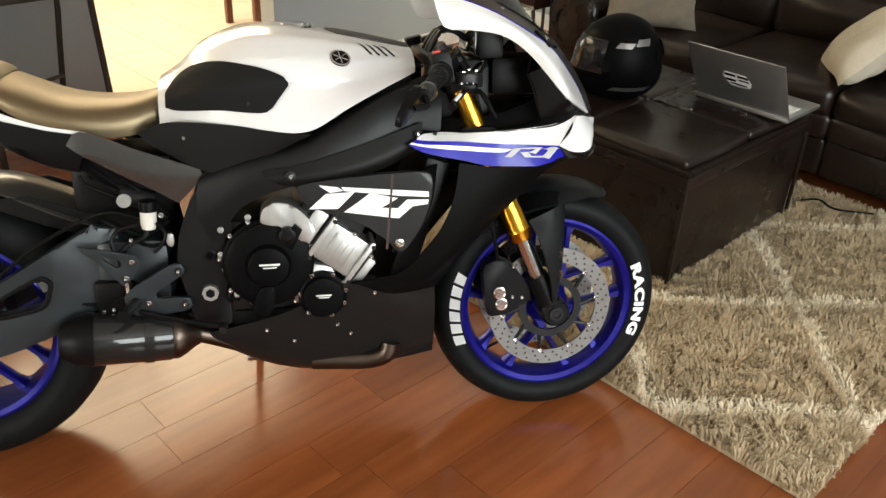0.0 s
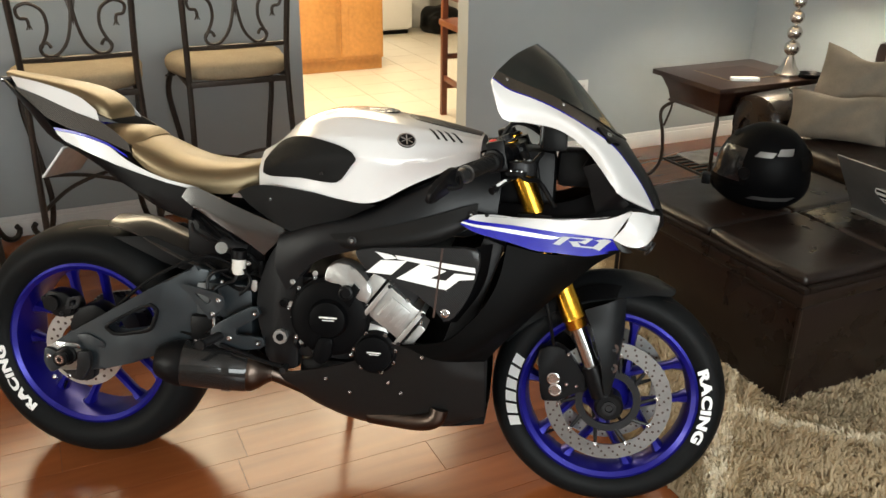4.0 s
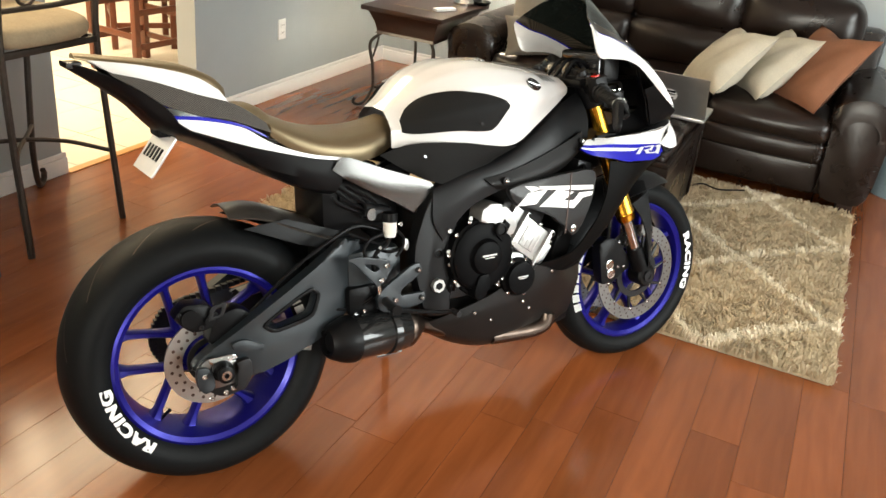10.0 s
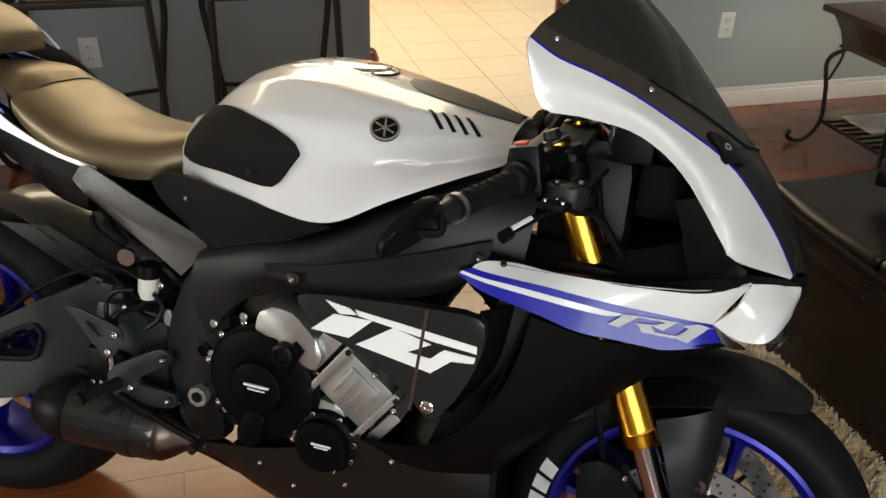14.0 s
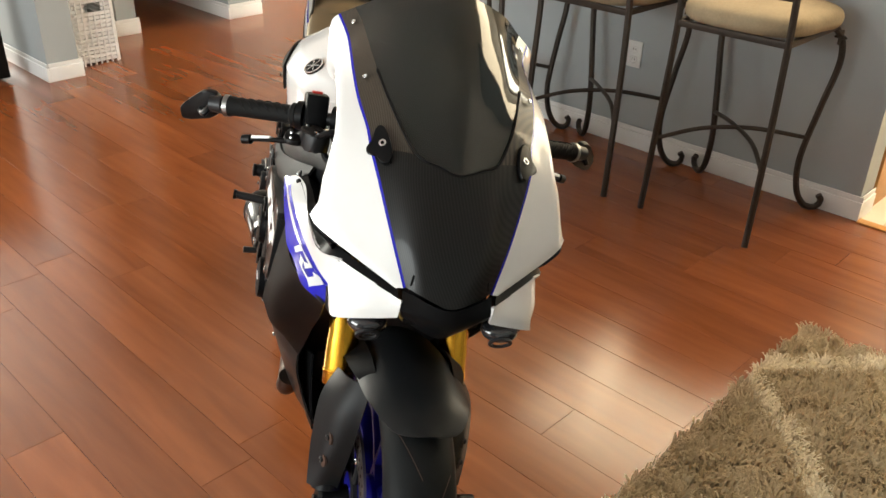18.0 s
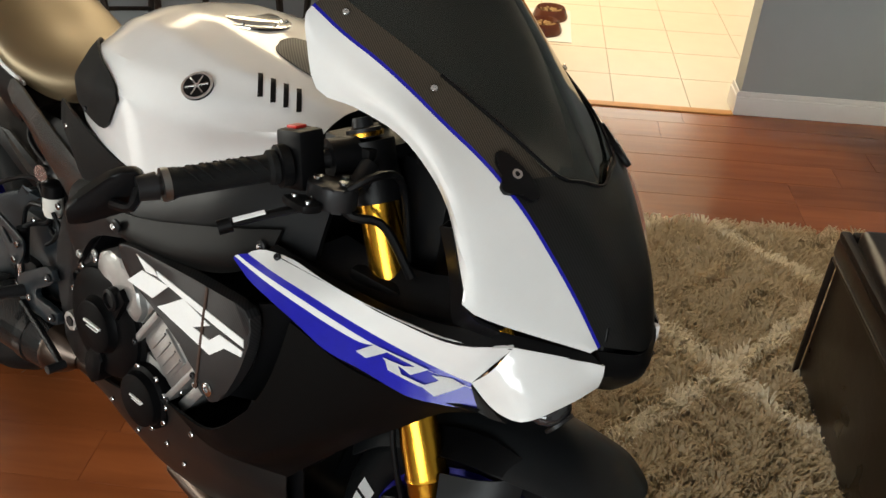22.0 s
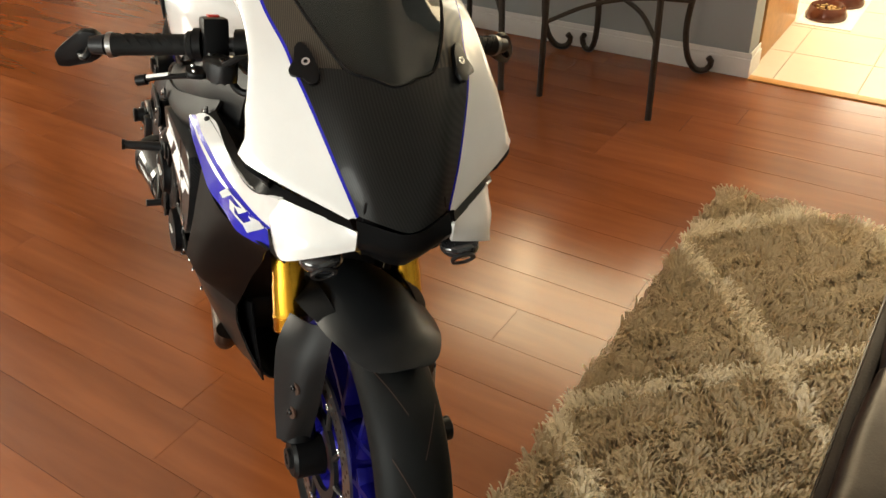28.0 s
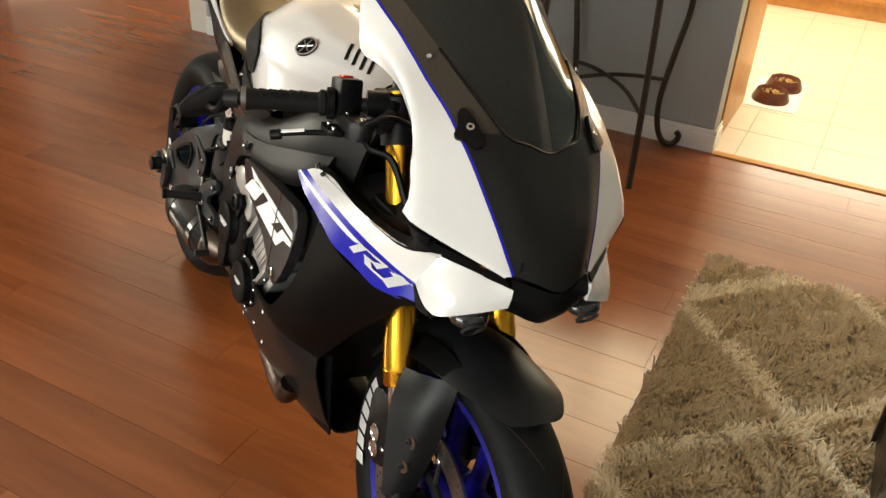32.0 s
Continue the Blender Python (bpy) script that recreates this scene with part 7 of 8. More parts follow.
# ---- rear sets, shock reservoir, stand ----
bm = holed(bmesh.new(), rounded([(0.400, 0.452), (0.505, 0.514), (0.526, 0.514), (0.533, 0.496), (0.520, 0.482), (0.470, 0.452), (0.468, 0.436), (0.516, 0.436), (0.540, 0.434), (0.542, 0.412), (0.525, 0.402), (0.430, 0.396), (0.404, 0.410)], 2), [], -0.192, -0.180, 0.003)
rs = B("rearset_bracket", bm, SWING, "dark grey aluminium rear set bracket")
bm = holed(bmesh.new(), rounded([(0.322, 0.556), (0.352, 0.560), (0.436, 0.540), (0.442, 0.520), (0.424, 0.484), (0.404, 0.474), (0.392, 0.484), (0.348, 0.536)], 2), [rounded([(0.362, 0.540), (0.398, 0.532), (0.408, 0.520), (0.394, 0.512)], 2)], -0.196, -0.190, 0.002)
B("heel_guard", bm, SWING, "", rs)
B("foot_peg", rod(bmesh.new(), (0.425, -0.19, 0.430), (0.412, -0.275, 0.435), 0.012, 0.010, 14), DARKMETAL, "knurled foot peg")
B("peg_end", rod(bmesh.new(), (0.412, -0.272, 0.435), (0.411, -0.280, 0.435), 0.013, seg=14), BLACK)
B("brake_lever", tube(bmesh.new(), [(0.43, -0.197, 0.410), (0.50, -0.205, 0.392), (0.57, -0.215, 0.378), (0.61, -0.225, 0.376)], 0.006, 14, 8), BLACK)
B("brake_lever_toe", rod(bmesh.new(), (0.608, -0.218, 0.376), (0.608, -0.250, 0.376), 0.008, seg=12), DARKMETAL)
B("brake_rod", rod(bmesh.new(), (0.408, -0.186, 0.486), (0.414, -0.186, 0.41), 0.006, seg=12), STEEL)
B("rear_master_cylinder", rod(bmesh.new(), (0.404, -0.176, 0.545), (0.408, -0.180, 0.478), 0.012, 0.010, 16), BLACK)
for p in ((0.520, -0.193, 0.498), (0.528, -0.193, 0.421)):
    bolt(p, 0.0095, material=DARKMETAL)
    bolt((p[0], p[1] - 0.004, p[2]), 0.0055)
for p in ((0.427, -0.198, 0.526), (0.412, -0.198, 0.490), (0.491, -0.155, 0.615), (0.452, -0.194, 0.428)):
    bolt(p, 0.008)
bm = bmesh.new()
prism(bm, rounded([(0.496, 0.572), (0.512, 0.574), (0.514, 0.550), (0.507, 0.541), (0.497, 0.548)], 2), -0.158, -0.150, 0.002)
B("rear_tag", bm, CASTING, "bare metal bracket tab")
B("spring_hook", tube(bmesh.new(), [(0.480, -0.16, 0.60), (0.497, -0.16, 0.575), (0.487, -0.165, 0.55), (0.47, -0.168, 0.535)], 0.004, 14, 6), BLACK)
for k, line in enumerate((((0.325, -0.115, 0.700), (0.335, -0.12, 0.682), (0.365, -0.122, 0.665), (0.402, -0.12, 0.648)), ((0.345, -0.11, 0.690), (0.37, -0.115, 0.678), (0.405, -0.115, 0.660)),
                          ((0.385, -0.165, 0.540), (0.385, -0.160, 0.568), (0.405, -0.158, 0.588), (0.440, -0.156, 0.596)), ((0.43, -0.14, 0.555), (0.46, -0.15, 0.545), (0.50, -0.15, 0.548)),
                          ((0.36, -0.12, 0.60), (0.41, -0.13, 0.578), (0.45, -0.13, 0.565), (0.50, -0.12, 0.59)), ((0.40, -0.17, 0.44), (0.37, -0.16, 0.42), (0.35, -0.15, 0.41), (0.30, -0.15, 0.42)))):
    B("rear_hose", tube(bmesh.new(), line, 0.0045, 16, 8), BLACK)
for p in ((0.373, -0.17, 0.408), (0.352, -0.165, 0.402), (0.39, -0.18, 0.392), (0.425, -0.165, 0.565)):
    bolt(p, 0.006)
B("lower_shock_mount", nb(0.335, 0.42, -0.165, -0.10, 0.395, 0.47, 0.012), BLACK)
bm = bmesh.new()
lathe(bm, [(0, 0.014), (0.012, 0.0175), (0.040, 0.0175), (0.042, 0.012)], (0.462, -0.150, 0.585), (0.05, 0, 1), 20)
res = B("fluid_reservoir", bm, FLUID, "translucent brake fluid reservoir")
B("reservoir_cap", lathe(bmesh.new(), [(0.040, 0.0195), (0.062, 0.0195), (0.064, 0.016), (0.064, 0)], (0.462, -0.150, 0.585), (0.05, 0, 1), 20), BLACK, "", res)
B("reservoir_hose", tube(bmesh.new(), [(0.462, -0.15, 0.590), (0.452, -0.155, 0.568), (0.43, -0.16, 0.560), (0.412, -0.168, 0.552), (0.404, -0.176, 0.542)], 0.0055, 18, 8), BLACK)
B("shock", rod(bmesh.new(), (0.47, -0.03, 0.64), (0.52, -0.03, 0.36), 0.04, 0.035, 20), BLACK)
B("shock_reservoir", rod(bmesh.new(), (0.405, -0.115, 0.655), (0.475, -0.115, 0.635), 0.021, seg=18), DARKMETAL)
B("shock_knob", rod(bmesh.new(), (0.414, -0.137, 0.648), (0.416, -0.146, 0.648), 0.0155, seg=18), STEEL)
B("linkage", nb(0.42, 0.56, -0.08, 0.08, 0.30, 0.40, 0.02), DARKMETAL)
stand = bmesh.new()
tube(stand, [(0.63, 0.13, 0.36), (0.642, 0.20, 0.22), (0.658, 0.275, 0.064)], 0.011, 10, 10)
B("side_stand", stand, DARKMETAL, "dark side stand")
bm = nb(-0.045, 0.045, -0.022, 0.022, -0.004, 0.004, 0.003)
bmesh.ops.transform(bm, matrix=Matrix.Translation((0.668, 0.286, 0.0633)) @ Matrix.Rotation(radians(11.3), 4, "X"), verts=bm.verts)
B("stand_foot", bm, CASTING, "pale worn metal foot")

# ---- forks, front brake, mudguard ----
UP, DN = Vector((1.128, 0, 0.935)), Vector((1.402, 0, 0.304))
FA = (DN - UP).normalized()


def on_fork(z):
    return UP + FA * ((UP.z - z) / -FA.z)


for s in (-1, 1):
    o = Vector((0, s * 0.103, 0))
    bm = bmesh.new()
    L0, L1 = (on_fork(0.94) - UP).length, (on_fork(0.502) - UP).length
    lathe(bm, [(0, 0.022), (0, 0.026), (L1 - 0.085, 0.0265), (L1 - 0.080, 0.028), (L1 - 0.030, 0.029), (L1 - 0.026, 0.031), (L1 - 0.020, 0.029), (L1 - 0.003, 0.0295), (L1, 0.028), (L1, 0.022)], UP + o, FA, 32)
    fk = B("fork_leg", bm, GOLD, "gold anodised fork leg")
    B("fork_tube", rod(bmesh.new(), on_fork(0.503) + o, on_fork(0.38) + o, 0.0205, seg=28), STEEL, "polished fork tube", fk)
    bm = bmesh.new()
    rod(bm, on_fork(0.405) + o, on_fork(0.330) + o, 0.026, 0.030, 20)
    lathe(bm, [(-0.028, 0.036), (0.020, 0.036), (0.026, 0.030), (0.026, 0)], (FX, s * 0.095, FZ + 0.002), (0, s, 0), 28)
    B("fork_foot", bm, BLACK, "black fork foot", fk)
    bm = bmesh.new()
    ring(bm, [(0.0, 0.018), (0.006, 0.018), (0.006, 0.010), (0.0, 0.010)], (FX, s * 0.121, FZ + 0.002), (0, s, 0), 24)
    lathe(bm, [(0, 0.0085), (0.004, 0.0085), (0.004, 0)], (FX, s * 0.121, FZ + 0.002), (0, s, 0), 16)
    B("axle_end", bm, DARKMETAL, "", fk)
    bm = bmesh.new()
    prism(bm, rounded([(1.222, 0.430), (1.262, 0.446), (1.300, 0.430), (1.342, 0.372), (1.358, 0.330), (1.318, 0.320), (1.292, 0.300), (1.240, 0.290), (1.232, 0.340)]), s * 0.055, s * 0.094, 0.008)
    cal = B("front_caliper", bm, BLACK, "black radial brake caliper")
    for p in ((1.266, 0.357), (1.272, 0.327)):
        bm = bmesh.new()
        lathe(bm, [(0, 0.0165), (0.005, 0.0165), (0.006, 0.014), (0.0045, 0.012), (0.0045, 0)], (p[0], s * 0.093, p[1]), (0, s, 0), 24)
        B("piston_cap", bm, STEEL, "", cal)
    for p in ((1.300, 0.425), (1.325, 0.342), (1.30, 0.345)):
        bolt((p[0], s * 0.094, p[1]), 0.006, (0, s, 0), cal)
    B("front_brake_hose", tube(bmesh.new(), [(1.262, s * 0.085, 0.44), (1.250, s * 0.098, 0.50), (1.235, s * 0.10, 0.56), (1.225, s * 0.09, 0.64)], 0.0045, 16, 8), BLACK)
    cover = [[(1.432, s * 0.072, 0.585), (1.433, s * 0.078, 0.52), (1.429, s * 0.083, 0.44), (1.412, s * 0.090, 0.340)], [(1.395, s * 0.100, 0.570), (1.412, s * 0.114, 0.50), (1.416, s * 0.120, 0.42), (1.408, s * 0.122, 0.340)],
             [(1.330, s * 0.112, 0.548), (1.352, s * 0.138, 0.503), (1.378, s * 0.145, 0.42), (1.394, s * 0.142, 0.340)]]
    B("fork_guard", loft(bmesh.new(), cover, 18, 4, 0.004), SLATE, "dark slate fork guard")
    for p in ((1.408, 0.1200, 0.456), (1.409, 0.1240, 0.408)):
        # a dark disc on the guard, painted as the shade of the bolt's recess
        B("bolt_recess_shade", lathe(bmesh.new(), [(-0.001, 0.0), (-0.001, 0.013), (0.0022, 0.0125), (0.0022, 0.0)], (p[0], s * p[1], p[2]), (0.35, s, 0), 18), JOINT, "", fk)
        bolt((p[0], s * (p[1] + 0.002), p[2]), 0.0065, (0.3, s, 0), None, DARKMETAL)
    bm = bmesh.new()
    lathe(bm, [(0, 0.010), (0.018, 0.010), (0.020, 0.022), (0.048, 0.022), (0.05, 0.018), (0.05, 0)], (FX, s * 0.127, FZ), (0, s, 0), 24)
    if s > 0:
        B("axle_bobbin", bm, BLACK)
    else:
        bm.free()
mg = []
for a, hw, drop in ((62.6, 0.024, 0.004), (63.6, 0.044, 0.009), (66.5, 0.062, 0.015), (73, 0.079, 0.026), (82, 0.089, 0.042), (94, 0.092, 0.054), (108, 0.090, 0.058), (122, 0.084, 0.056), (138, 0.074, 0.046), (153, 0.064, 0.032)):
    row = []
    for f in (-1, -0.85, -0.5, 0, 0.5, 0.85, 1):
        r = 0.329 - drop * abs(f) ** 2.2 - (0.004 if a < 70 else 0)
        row.append((FX + r * math.cos(radians(a)), hw * f, FZ + r * math.sin(radians(a))))
    mg.append(row)
B("front_mudguard", loft(bmesh.new(), mg, 22, 4, 0.003), SLATE, "satin black front mudguard", sharp=60)
for s in (-1, 1):
    w = [[(1.440, s * 0.064, 0.592), (1.410, s * 0.068, 0.606), (1.350, s * 0.070, 0.604), (1.262, s * 0.068, 0.572)], [(1.430, s * 0.076, 0.578), (1.395, s * 0.096, 0.580), (1.330, s * 0.104, 0.570), (1.262, s * 0.086, 0.530)]]
    B("mudguard_stay", loft(bmesh.new(), w, 16, 3, 0.004), MATTE)
B("lower_triple_clamp", nb(1.15, 1.24, -0.14, 0.14, 0.735, 0.785, 0.015), BLACK)
B("upper_triple_clamp", nb(1.08, 1.16, -0.135, 0.135, 0.918, 0.942, 0.010), BLACK)
B("head_stock", nb(1.10, 1.24, -0.07, 0.07, 0.66, 0.93, 0.03), BLACK)
for s in (-1, 1):
    B("fork_cap", lathe(bmesh.new(), [(0, 0.022), (0.012, 0.022), (0.014, 0.014), (0.026, 0.012), (0.026, 0)], (1.122, s * 0.103, 0.940), (-FA.x, 0, -FA.z), 18), DARKMETAL, "dark fork cap")
    B("cap_ring", lathe(bmesh.new(), [(0.002, 0.0225), (0.002, 0.0255), (0.007, 0.0255), (0.007, 0.0225)], (1.122, s * 0.103, 0.940), (-FA.x, 0, -FA.z), 24), GOLD, "gold preload ring")

# ---- controls ----
for s in (-1, 1):
    a, b = Vector((1.118, s * 0.150, 0.921)), Vector((1.042, s * 0.345, 0.895))
    d = (b - a).normalized()
    bar = B("clip_on_bar", rod(bmesh.new(), a, b, 0.0115, seg=16), DARKMETAL, "dark clip-on handlebar")
    bm = bmesh.new()
    lathe(bm, [(0.07, 0.0165), (0.075, 0.021), (0.082, 0.021), (0.086, 0.0165), (0.19, 0.0165), (0.195, 0.0185), (0.2, 0.0185), (0.202, 0.013)], a, d, 20)
    B("grip", bm, GRIP, "ribbed black rubber grip", bar)
    e1 = d.cross(Vector((0, 0, 1))).normalized()
    e2 = e1.cross(d)
    for k in range(12):
        bm = bmesh.new()
        al, th0 = 0.098 + 0.0078 * k, radians(35 if k % 2 else 125)
        rows = []
        for j in range(9):
            f = j / 8
            th, al2 = th0 + radians(92) * (f - 0.5), al + (0.020 if k % 2 else -0.020) * (f - 0.5)
            rad = e1 * math.cos(th) + e2 * math.sin(th)
            w = 0.0020 * (1 - 0.8 * abs(2 * f - 1))
            rows.append([bm.verts.new(a + d * (al2 + o * w) + rad * r) for o, r in ((-1, 0.0160), (-0.7, 0.0180), (0.7, 0.0180), (1, 0.0160))])
        for u, v in zip(rows, rows[1:]):
            for q in range(3):
                bm.faces.new((u[q], u[q + 1], v[q + 1], v[q]))
        B("grip_rib", bm, GRIP, "", bar)
    B("grip_collar", lathe(bmesh.new(), [(0.198, 0.014), (0.198, 0.0195), (0.206, 0.0195), (0.206, 0.014)], a, d, 20), DISC_DARK, "worn metal grip collar", bar)
    B("grip_end", rod(bmesh.new(), b, b + d * 0.022, 0.016, 0.014, 16), DARKMETAL, "", bar)
    bm = nb(-0.021, 0.021, -0.020, 0.020, -0.030, 0.042, 0.006, Matrix.Translation(a + d * 0.042) @ Matrix.Rotation(radians(-12), 4, "Y"))
    B("switch_housing", bm, BLACK, "black switch housing", bar)
    if s < 0:
        B("kill_switch", nb(-0.013, 0.003, -0.009, 0.009, 0.041, 0.0455, 0.0015, Matrix.Translation(a + d * 0.042) @ Matrix.Rotation(radians(-12), 4, "Y")), REDP, "red kill switch", bar)
    B("throttle_housing", lathe(bmesh.new(), [(0.058, 0.016), (0.06, 0.026), (0.072, 0.026), (0.074, 0.016)], a, d, 18), BLACK, "", bar)
    B("bar_clamp", lathe(bmesh.new(), [(-0.03, 0.014), (-0.03, 0.024), (0.008, 0.024), (0.008, 0.014)], a, d, 20), BLACK, "", bar)
    top, low = on_fork(0.938) + Vector((0, s * 0.103, 0)), on_fork(0.868) + Vector((0, s * 0.103, 0))
    B("fork_clamp", rod(bmesh.new(), top, low, 0.034, seg=28), BLACK, "black handlebar clamp round the fork", bar)
    for f in (0.25, 0.7):
        bolt(top.lerp(low, f) + Vector((-0.012, s * 0.033, 0)), 0.006, (-0.2, s, 0), bar)
    B("cable_loop", tube(bmesh.new(), [a + d * 0.03 + Vector((0.02, 0, -0.02)), a + d * 0.02 + Vector((0.06, 0, -0.05)), (1.20, s * 0.14, 0.86), (1.24, s * 0.12, 0.80)], 0.006, 16, 8), BLACK, "", bar)
    pv = Vector((1.163, s * 0.190, 0.900))
    bm = bmesh.new()
    prism(bm, rounded([(-0.036, -0.010), (-0.022, -0.026), (0.010, -0.024), (0.028, -0.006), (0.026, 0.014), (0.004, 0.026), (-0.024, 0.016)], 3), -0.018, 0.012, 0.006, "xy")
    bmesh.ops.transform(bm, matrix=Matrix.Translation(pv), verts=bm.verts)
    rod(bm, pv + Vector((0.005, s * -0.03, 0.0)), pv + Vector((-0.005, s * -0.06, 0.02)), 0.013, seg=14)
    mc = B("master_cylinder", bm, DARKMETAL, "dark brake master cylinder", bar)
    bm = bmesh.new()
    for dx, dy in ((-0.018, -0.012), (0.012, 0.0), (0.0, 0.016)):
        lathe(bm, [(0.0, 0.0055), (0.003, 0.0055), (0.003, 0.002)], pv + Vector((dx, s * -dy, 0.0145)), (0, 0, 1), 10)
    B("master_cylinder_screw", bm, STEEL, "", bar)
    bm = bmesh.new()
    prism(bm, rounded([(-0.030, -0.016), (0.016, -0.020), (0.024, 0.004), (-0.006, 0.022)], 2), -0.006, 0.003, 0.002, "xy")
    bmesh.ops.transform(bm, matrix=Matrix.Translation((1.150, s * 0.222, 0.890)), verts=bm.verts)
    lp = B("lever_pivot", bm, BLACK, "", bar)
    for dx, dy in ((-0.014, -0.006), (0.010, -0.008), (0.0, 0.010)):
        bolt((1.150 + dx, s * 0.222 + dy, 0.8925), 0.0045, (0, 0, 1), bar)
    tube_pts = [pv + Vector((0.0, s * 0.012, -0.008)), (1.150, s * 0.225, 0.884), (1.128, s * 0.260, 0.874), (1.103, s * 0.300, 0.860)]
    B("lever", tube(bmesh.new(), tube_pts, (0.008, 0.006), 16, 8, True, 0.6), BLACK, "black short lever", bar)
    B("lever_tip", rod(bmesh.new(), (1.108, s * 0.293, 0.8625), (1.100, s * 0.306, 0.8575), 0.0085, seg=12), BLACK, "", bar)
    bm = rod(bmesh.new(), (1.127, s * 0.262, 0.8760), (1.108, s * 0.292, 0.8655), 0.0045, seg=6)
    B("lever_mark", bm, LETTER, "", bar)
    hose = [pv + Vector((0.02, 0, 0.01)), pv + Vector((0.04, s * -0.03, 0.03)), (1.19, s * 0.10, 0.90), (1.21, s * 0.09, 0.80)]
    B("control_hose", tube(bmesh.new(), hose, 0.005, 16, 8), BLACK, "", bar)
    # a folded bar-end mirror
    e = b + d * 0.02
    bm = bmesh.new()
    tube(bm, [e, e + Vector((0.004, s * 0.012, -0.018)), e + Vector((-0.022, s * 0.018, -0.022))], 0.006, 10, 8)
    B("mirror_stalk", bm, BLACK, "", bar)
    bm = bmesh.new()
    o = rounded([(-0.052, -0.010), (-0.040, 0.016), (0.030, 0.028), (0.052, 0.016), (0.050, -0.014), (0.02, -0.026)], 3)
    prism(bm, o, -0.007, 0.007, 0.004, "xy")
    xa = Vector((0.50, -s * -0.62 * -1, 0.50)).normalized() if s > 0 else Vector((0.50, 0.62, 0.50)).normalized()
    za = xa.cross(Vector((0.3, 0, 1))).normalized()
    ya = za.cross(xa)
    rm = Matrix((xa, ya, za)).transposed().to_4x4()
    bmesh.ops.transform(bm, matrix=Matrix.Translation((1.000, s * 0.382, 0.872)) @ rm, verts=bm.verts)
    mr = B("bar_end_mirror", bm, BLACK, "folded black bar-end mirror", bar)
bm = nb(1.20, 1.26, -0.10, 0.10, 0.93, 1.01, 0.01)
B("instrument_panel", bm, BLACK, "black instrument panel")
B("instrument_face", nb(1.193, 1.202, -0.085, 0.085, 0.937, 1.003, 0.003), LENSD)
B("cowl_stay", nb(1.24, 1.40, -0.06, 0.06, 0.84, 0.93, 0.02), BLACK)
for k in range(3):
    B("wire", tube(bmesh.new(), [(1.09, -0.04 + 0.04 * k, 0.93), (1.13, -0.05 + 0.03 * k, 0.99), (1.20, -0.03 + 0.03 * k, 0.96), (1.24, 0, 0.88)], 0.006, 16, 8), BLACK)


# ---- rug: a backing and a deep pile with a cream trellis ----
rug = thing("rug", Matrix.Translation((0, 0, 0)), "taupe shaggy rug with cream trellis lines on the wood floor", "rug")
RX0, RX1, RY0, RY1 = 1.375, 3.05, -1.44, 0.885
part("backing", nb(RX0 + 0.01, RX1 - 0.01, RY0 + 0.01, RY1 - 0.01, 0.0, 0.014, 0.004), PILE, rug)
rnd = np.random.default_rng(7)


def trellis(x, y):
    """Whether a place lies on one of the pale lines."""
    wob = 0.018 * np.sin(9 * x + 2) + 0.018 * np.sin(8 * y + 1)
    out = np.zeros(len(x), bool)
    for c, k in ((x + y + wob - 0.36, 0.775), (x - y + wob - 2.37, 0.79)):
        d = np.abs((c / k + 0.5) % 1 - 0.5) * k
        out |= d < 0.030 + 0.012 * rnd.random(len(x))
    return out


N = 120000
px, py = rnd.uniform(RX0, RX1, N), rnd.uniform(RY0, RY1, N)
keep = ~((px > 1.97) & (px < 2.70) & (py > -0.62) & (py < 0.15)) & ~((px > 2.35) & (py > 0.1) & (rnd.random(N) < 0.6))
px, py = px[keep], py[keep]
pale = trellis(px, py)
for flag, material, name in ((False, PILE, "pile"), (True, PILE_PALE, "pale_pile")):
    x, y = px[pale == flag], py[pale == flag]
    n = len(x)
    clump = np.sin(31 * x + 3 * np.sin(17 * y)) + np.sin(27 * y + 3 * np.sin(19 * x))
    a = clump * 1.6 + rnd.normal(0, 0.7, n)
    h = rnd.uniform(0.026, 0.040, n)
    lean = rnd.uniform(0.006, 0.022, n)
    w = rnd.uniform(0.0014, 0.0026, n)
    cx, sx = np.cos(a), np.sin(a)
    V = np.zeros((n, 7, 3))
    for k, (u, hz, ww) in enumerate(((0, 0.008, 1), (0.4, 0.7, 1.1), (0.85, 0.95, 0.8))):
        for j, s in enumerate((-1, 1)):
            V[:, 2 * k + j, 0] = x + cx * lean * u - s * sx * w * ww
            V[:, 2 * k + j, 1] = y + sx * lean * u + s * cx * w * ww
            V[:, 2 * k + j, 2] = 0.010 + (h * hz if k else 0)
    V[:, 6, 0], V[:, 6, 1], V[:, 6, 2] = x + cx * lean * 1.2, y + sx * lean * 1.2, 0.010 + h * 0.9
    base = (np.arange(n) * 7)[:, None]
    quads = np.concatenate([base + np.array([[0, 1, 3, 2]]), base + np.array([[2, 3, 5, 4]])])
    tris = base + np.array([[4, 5, 6]])
    me = bpy.data.meshes.new(name)
    me.from_pydata(V.reshape(-1, 3).tolist(), [], quads.tolist() + tris.tolist())
    me.materials.append(material)
    ob = new(name, me)
    ob.parent = rug
    tagged(ob, kind="stuff")

# ---- floor boards along x, each its own piece near the motorcycle ----
BW, GAP = 0.1435, 0.0010


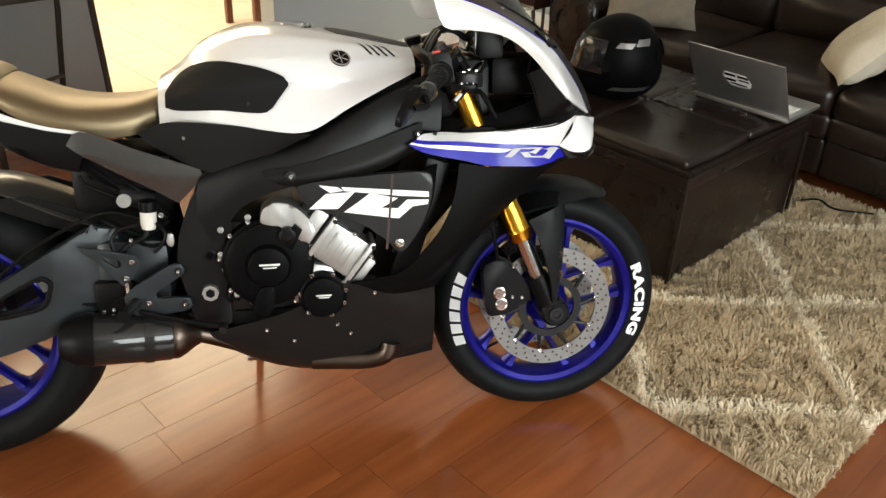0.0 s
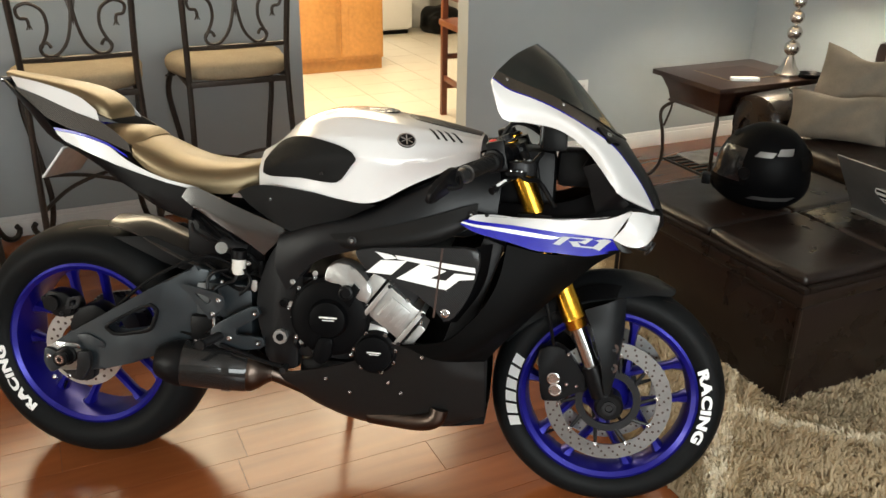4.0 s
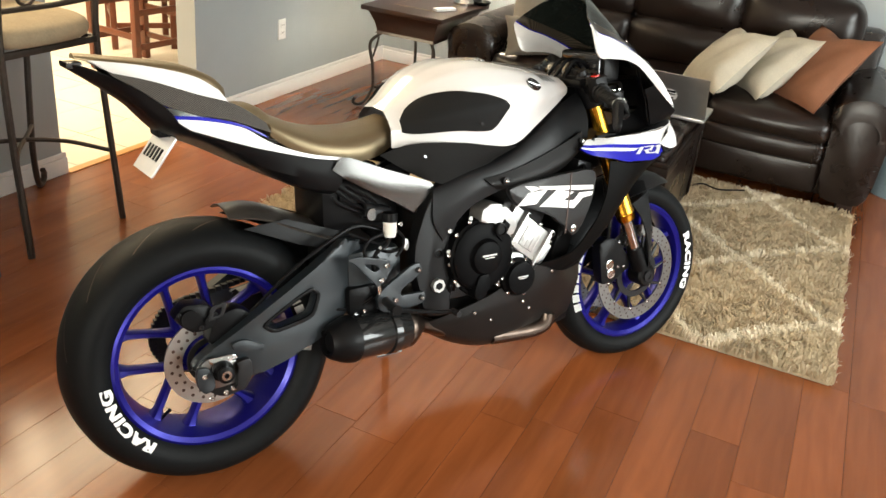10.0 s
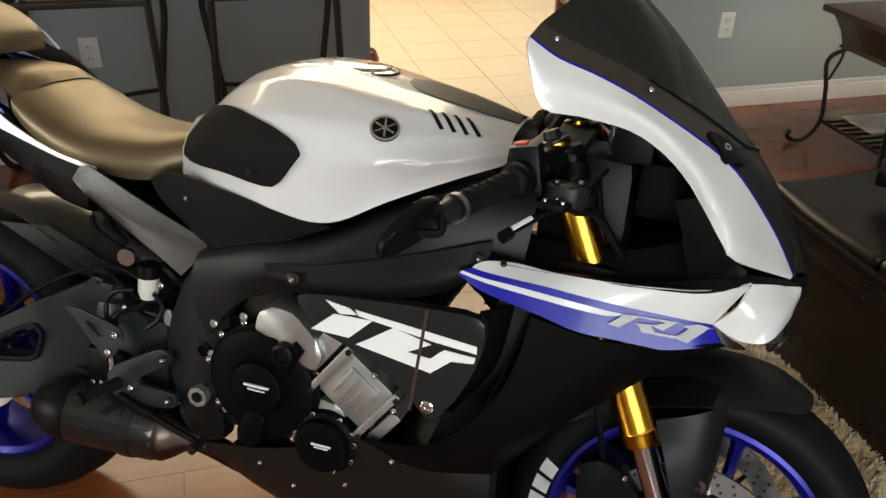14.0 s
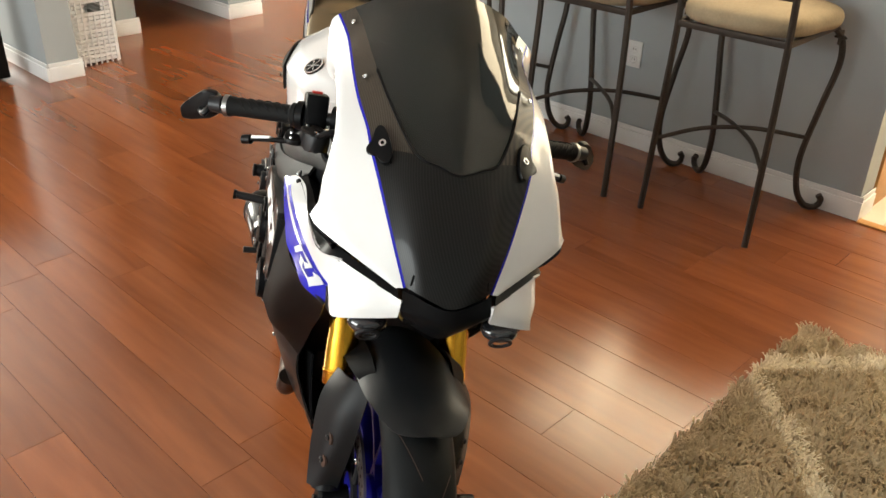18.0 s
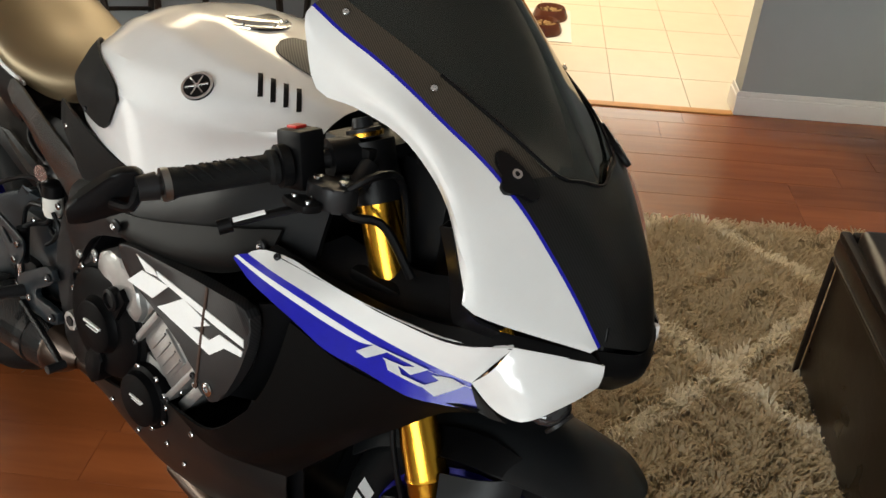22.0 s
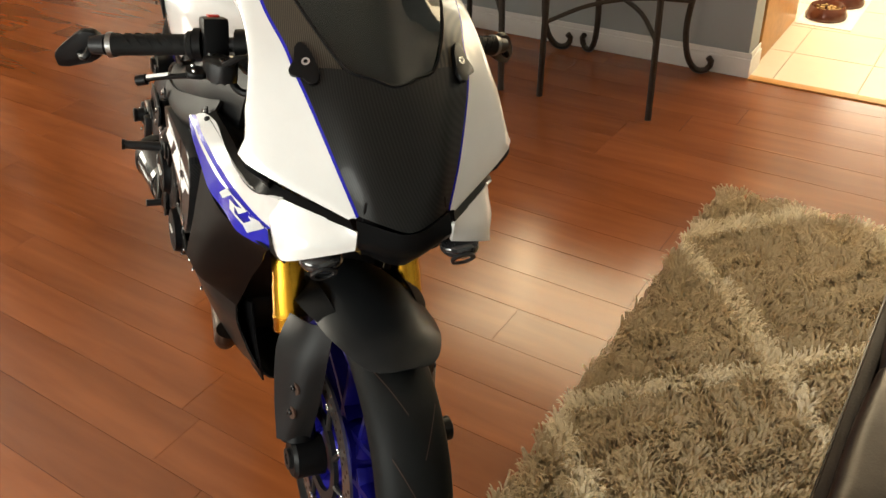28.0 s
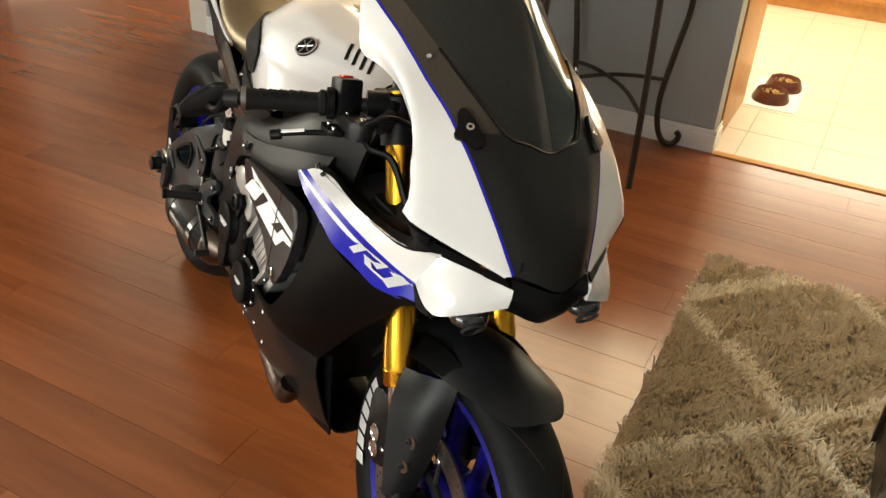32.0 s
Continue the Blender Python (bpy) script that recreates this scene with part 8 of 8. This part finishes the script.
def board(x0, x1, y0, y1, bm=None):
    own = bm is None
    bm = bmesh.new() if own else bm
    e = 0.0002
    a = [bm.verts.new(p) for p in ((x0, y0, -e), (x1, y0, -e), (x1, y1, -e), (x0, y1, -e))]
    b = [bm.verts.new(p) for p in ((x0 + e, y0 + e, 0), (x1 - e, y0 + e, 0), (x1 - e, y1 - e, 0), (x0 + e, y1 - e, 0))]
    c = [bm.verts.new((v.co.x, v.co.y, -0.006)) for v in a]
    bm.faces.new(b)
    for i in range(4):
        j = (i + 1) % 4
        bm.faces.new((a[i], a[j], b[j], b[i]))
        bm.faces.new((c[i], c[j], a[j], a[i]))
    return bm


rest = bmesh.new()
rr = random.Random(11)
row, y = 0, -0.0585 - BW * (int((-0.0585 - Y0) / BW) + 1)
while y < WY - 0.001:
    y1 = min(y + BW, WY)
    y = max(y, Y0)
    x = X0 - rr.uniform(0, 1.2)
    while x < CX:
        x1 = x + 1.22
        a, b = max(x, X0), min(x1, CX)
        if b - a > 0.02:
            near = b > -1.9 and a < 3.0 and y > -2.5
            if near:
                part("board", board(a + GAP / 2, b - GAP / 2, y + GAP / 2, y1 - GAP / 2), PLANK, floor, "", 20)
            else:
                board(a + GAP / 2, b - GAP / 2, y + GAP / 2, y1 - GAP / 2, rest)
        x = x1
    y = y1
y = WY
while y < 4.6:
    x = X0 - rr.uniform(0, 1.2)
    while x < -1.67:
        a, b = max(x, X0), min(x + 1.22, -1.67)
        if b - a > 0.02:
            board(a + GAP / 2, b - GAP / 2, y + GAP / 2, min(y + BW, 4.6) - GAP / 2, rest)
        x += 1.22
    y += BW
tagged(part("far_boards", rest, PLANK, floor, "", 20), kind="stuff")

# ---- kitchen tiles ----
TS = 0.31
farm = bmesh.new()
i0 = int((-1.55 - 1.58) / TS) - 1
for i in range(i0, 9):
    for j in range(16):
        a, b = 1.58 + i * TS, 1.58 + (i + 1) * TS
        c, d = WY + 0.012 + j * TS, WY + 0.012 + (j + 1) * TS
        a, b, d = max(a, -1.54), min(b, CX), min(d, 6.6)
        if b - a < 0.03 or d - c < 0.03:
            continue
        if a > 0.9 and a < 2.9 and d < 4.5:
            part("tile", board(a + 0.002, b - 0.002, c + 0.002, d - 0.002), TILE, kfloor, "", 20)
        else:
            board(a + 0.002, b - 0.002, c + 0.002, d - 0.002, farm)
tagged(part("far_tiles", farm, TILE, kfloor, "", 20), kind="stuff")
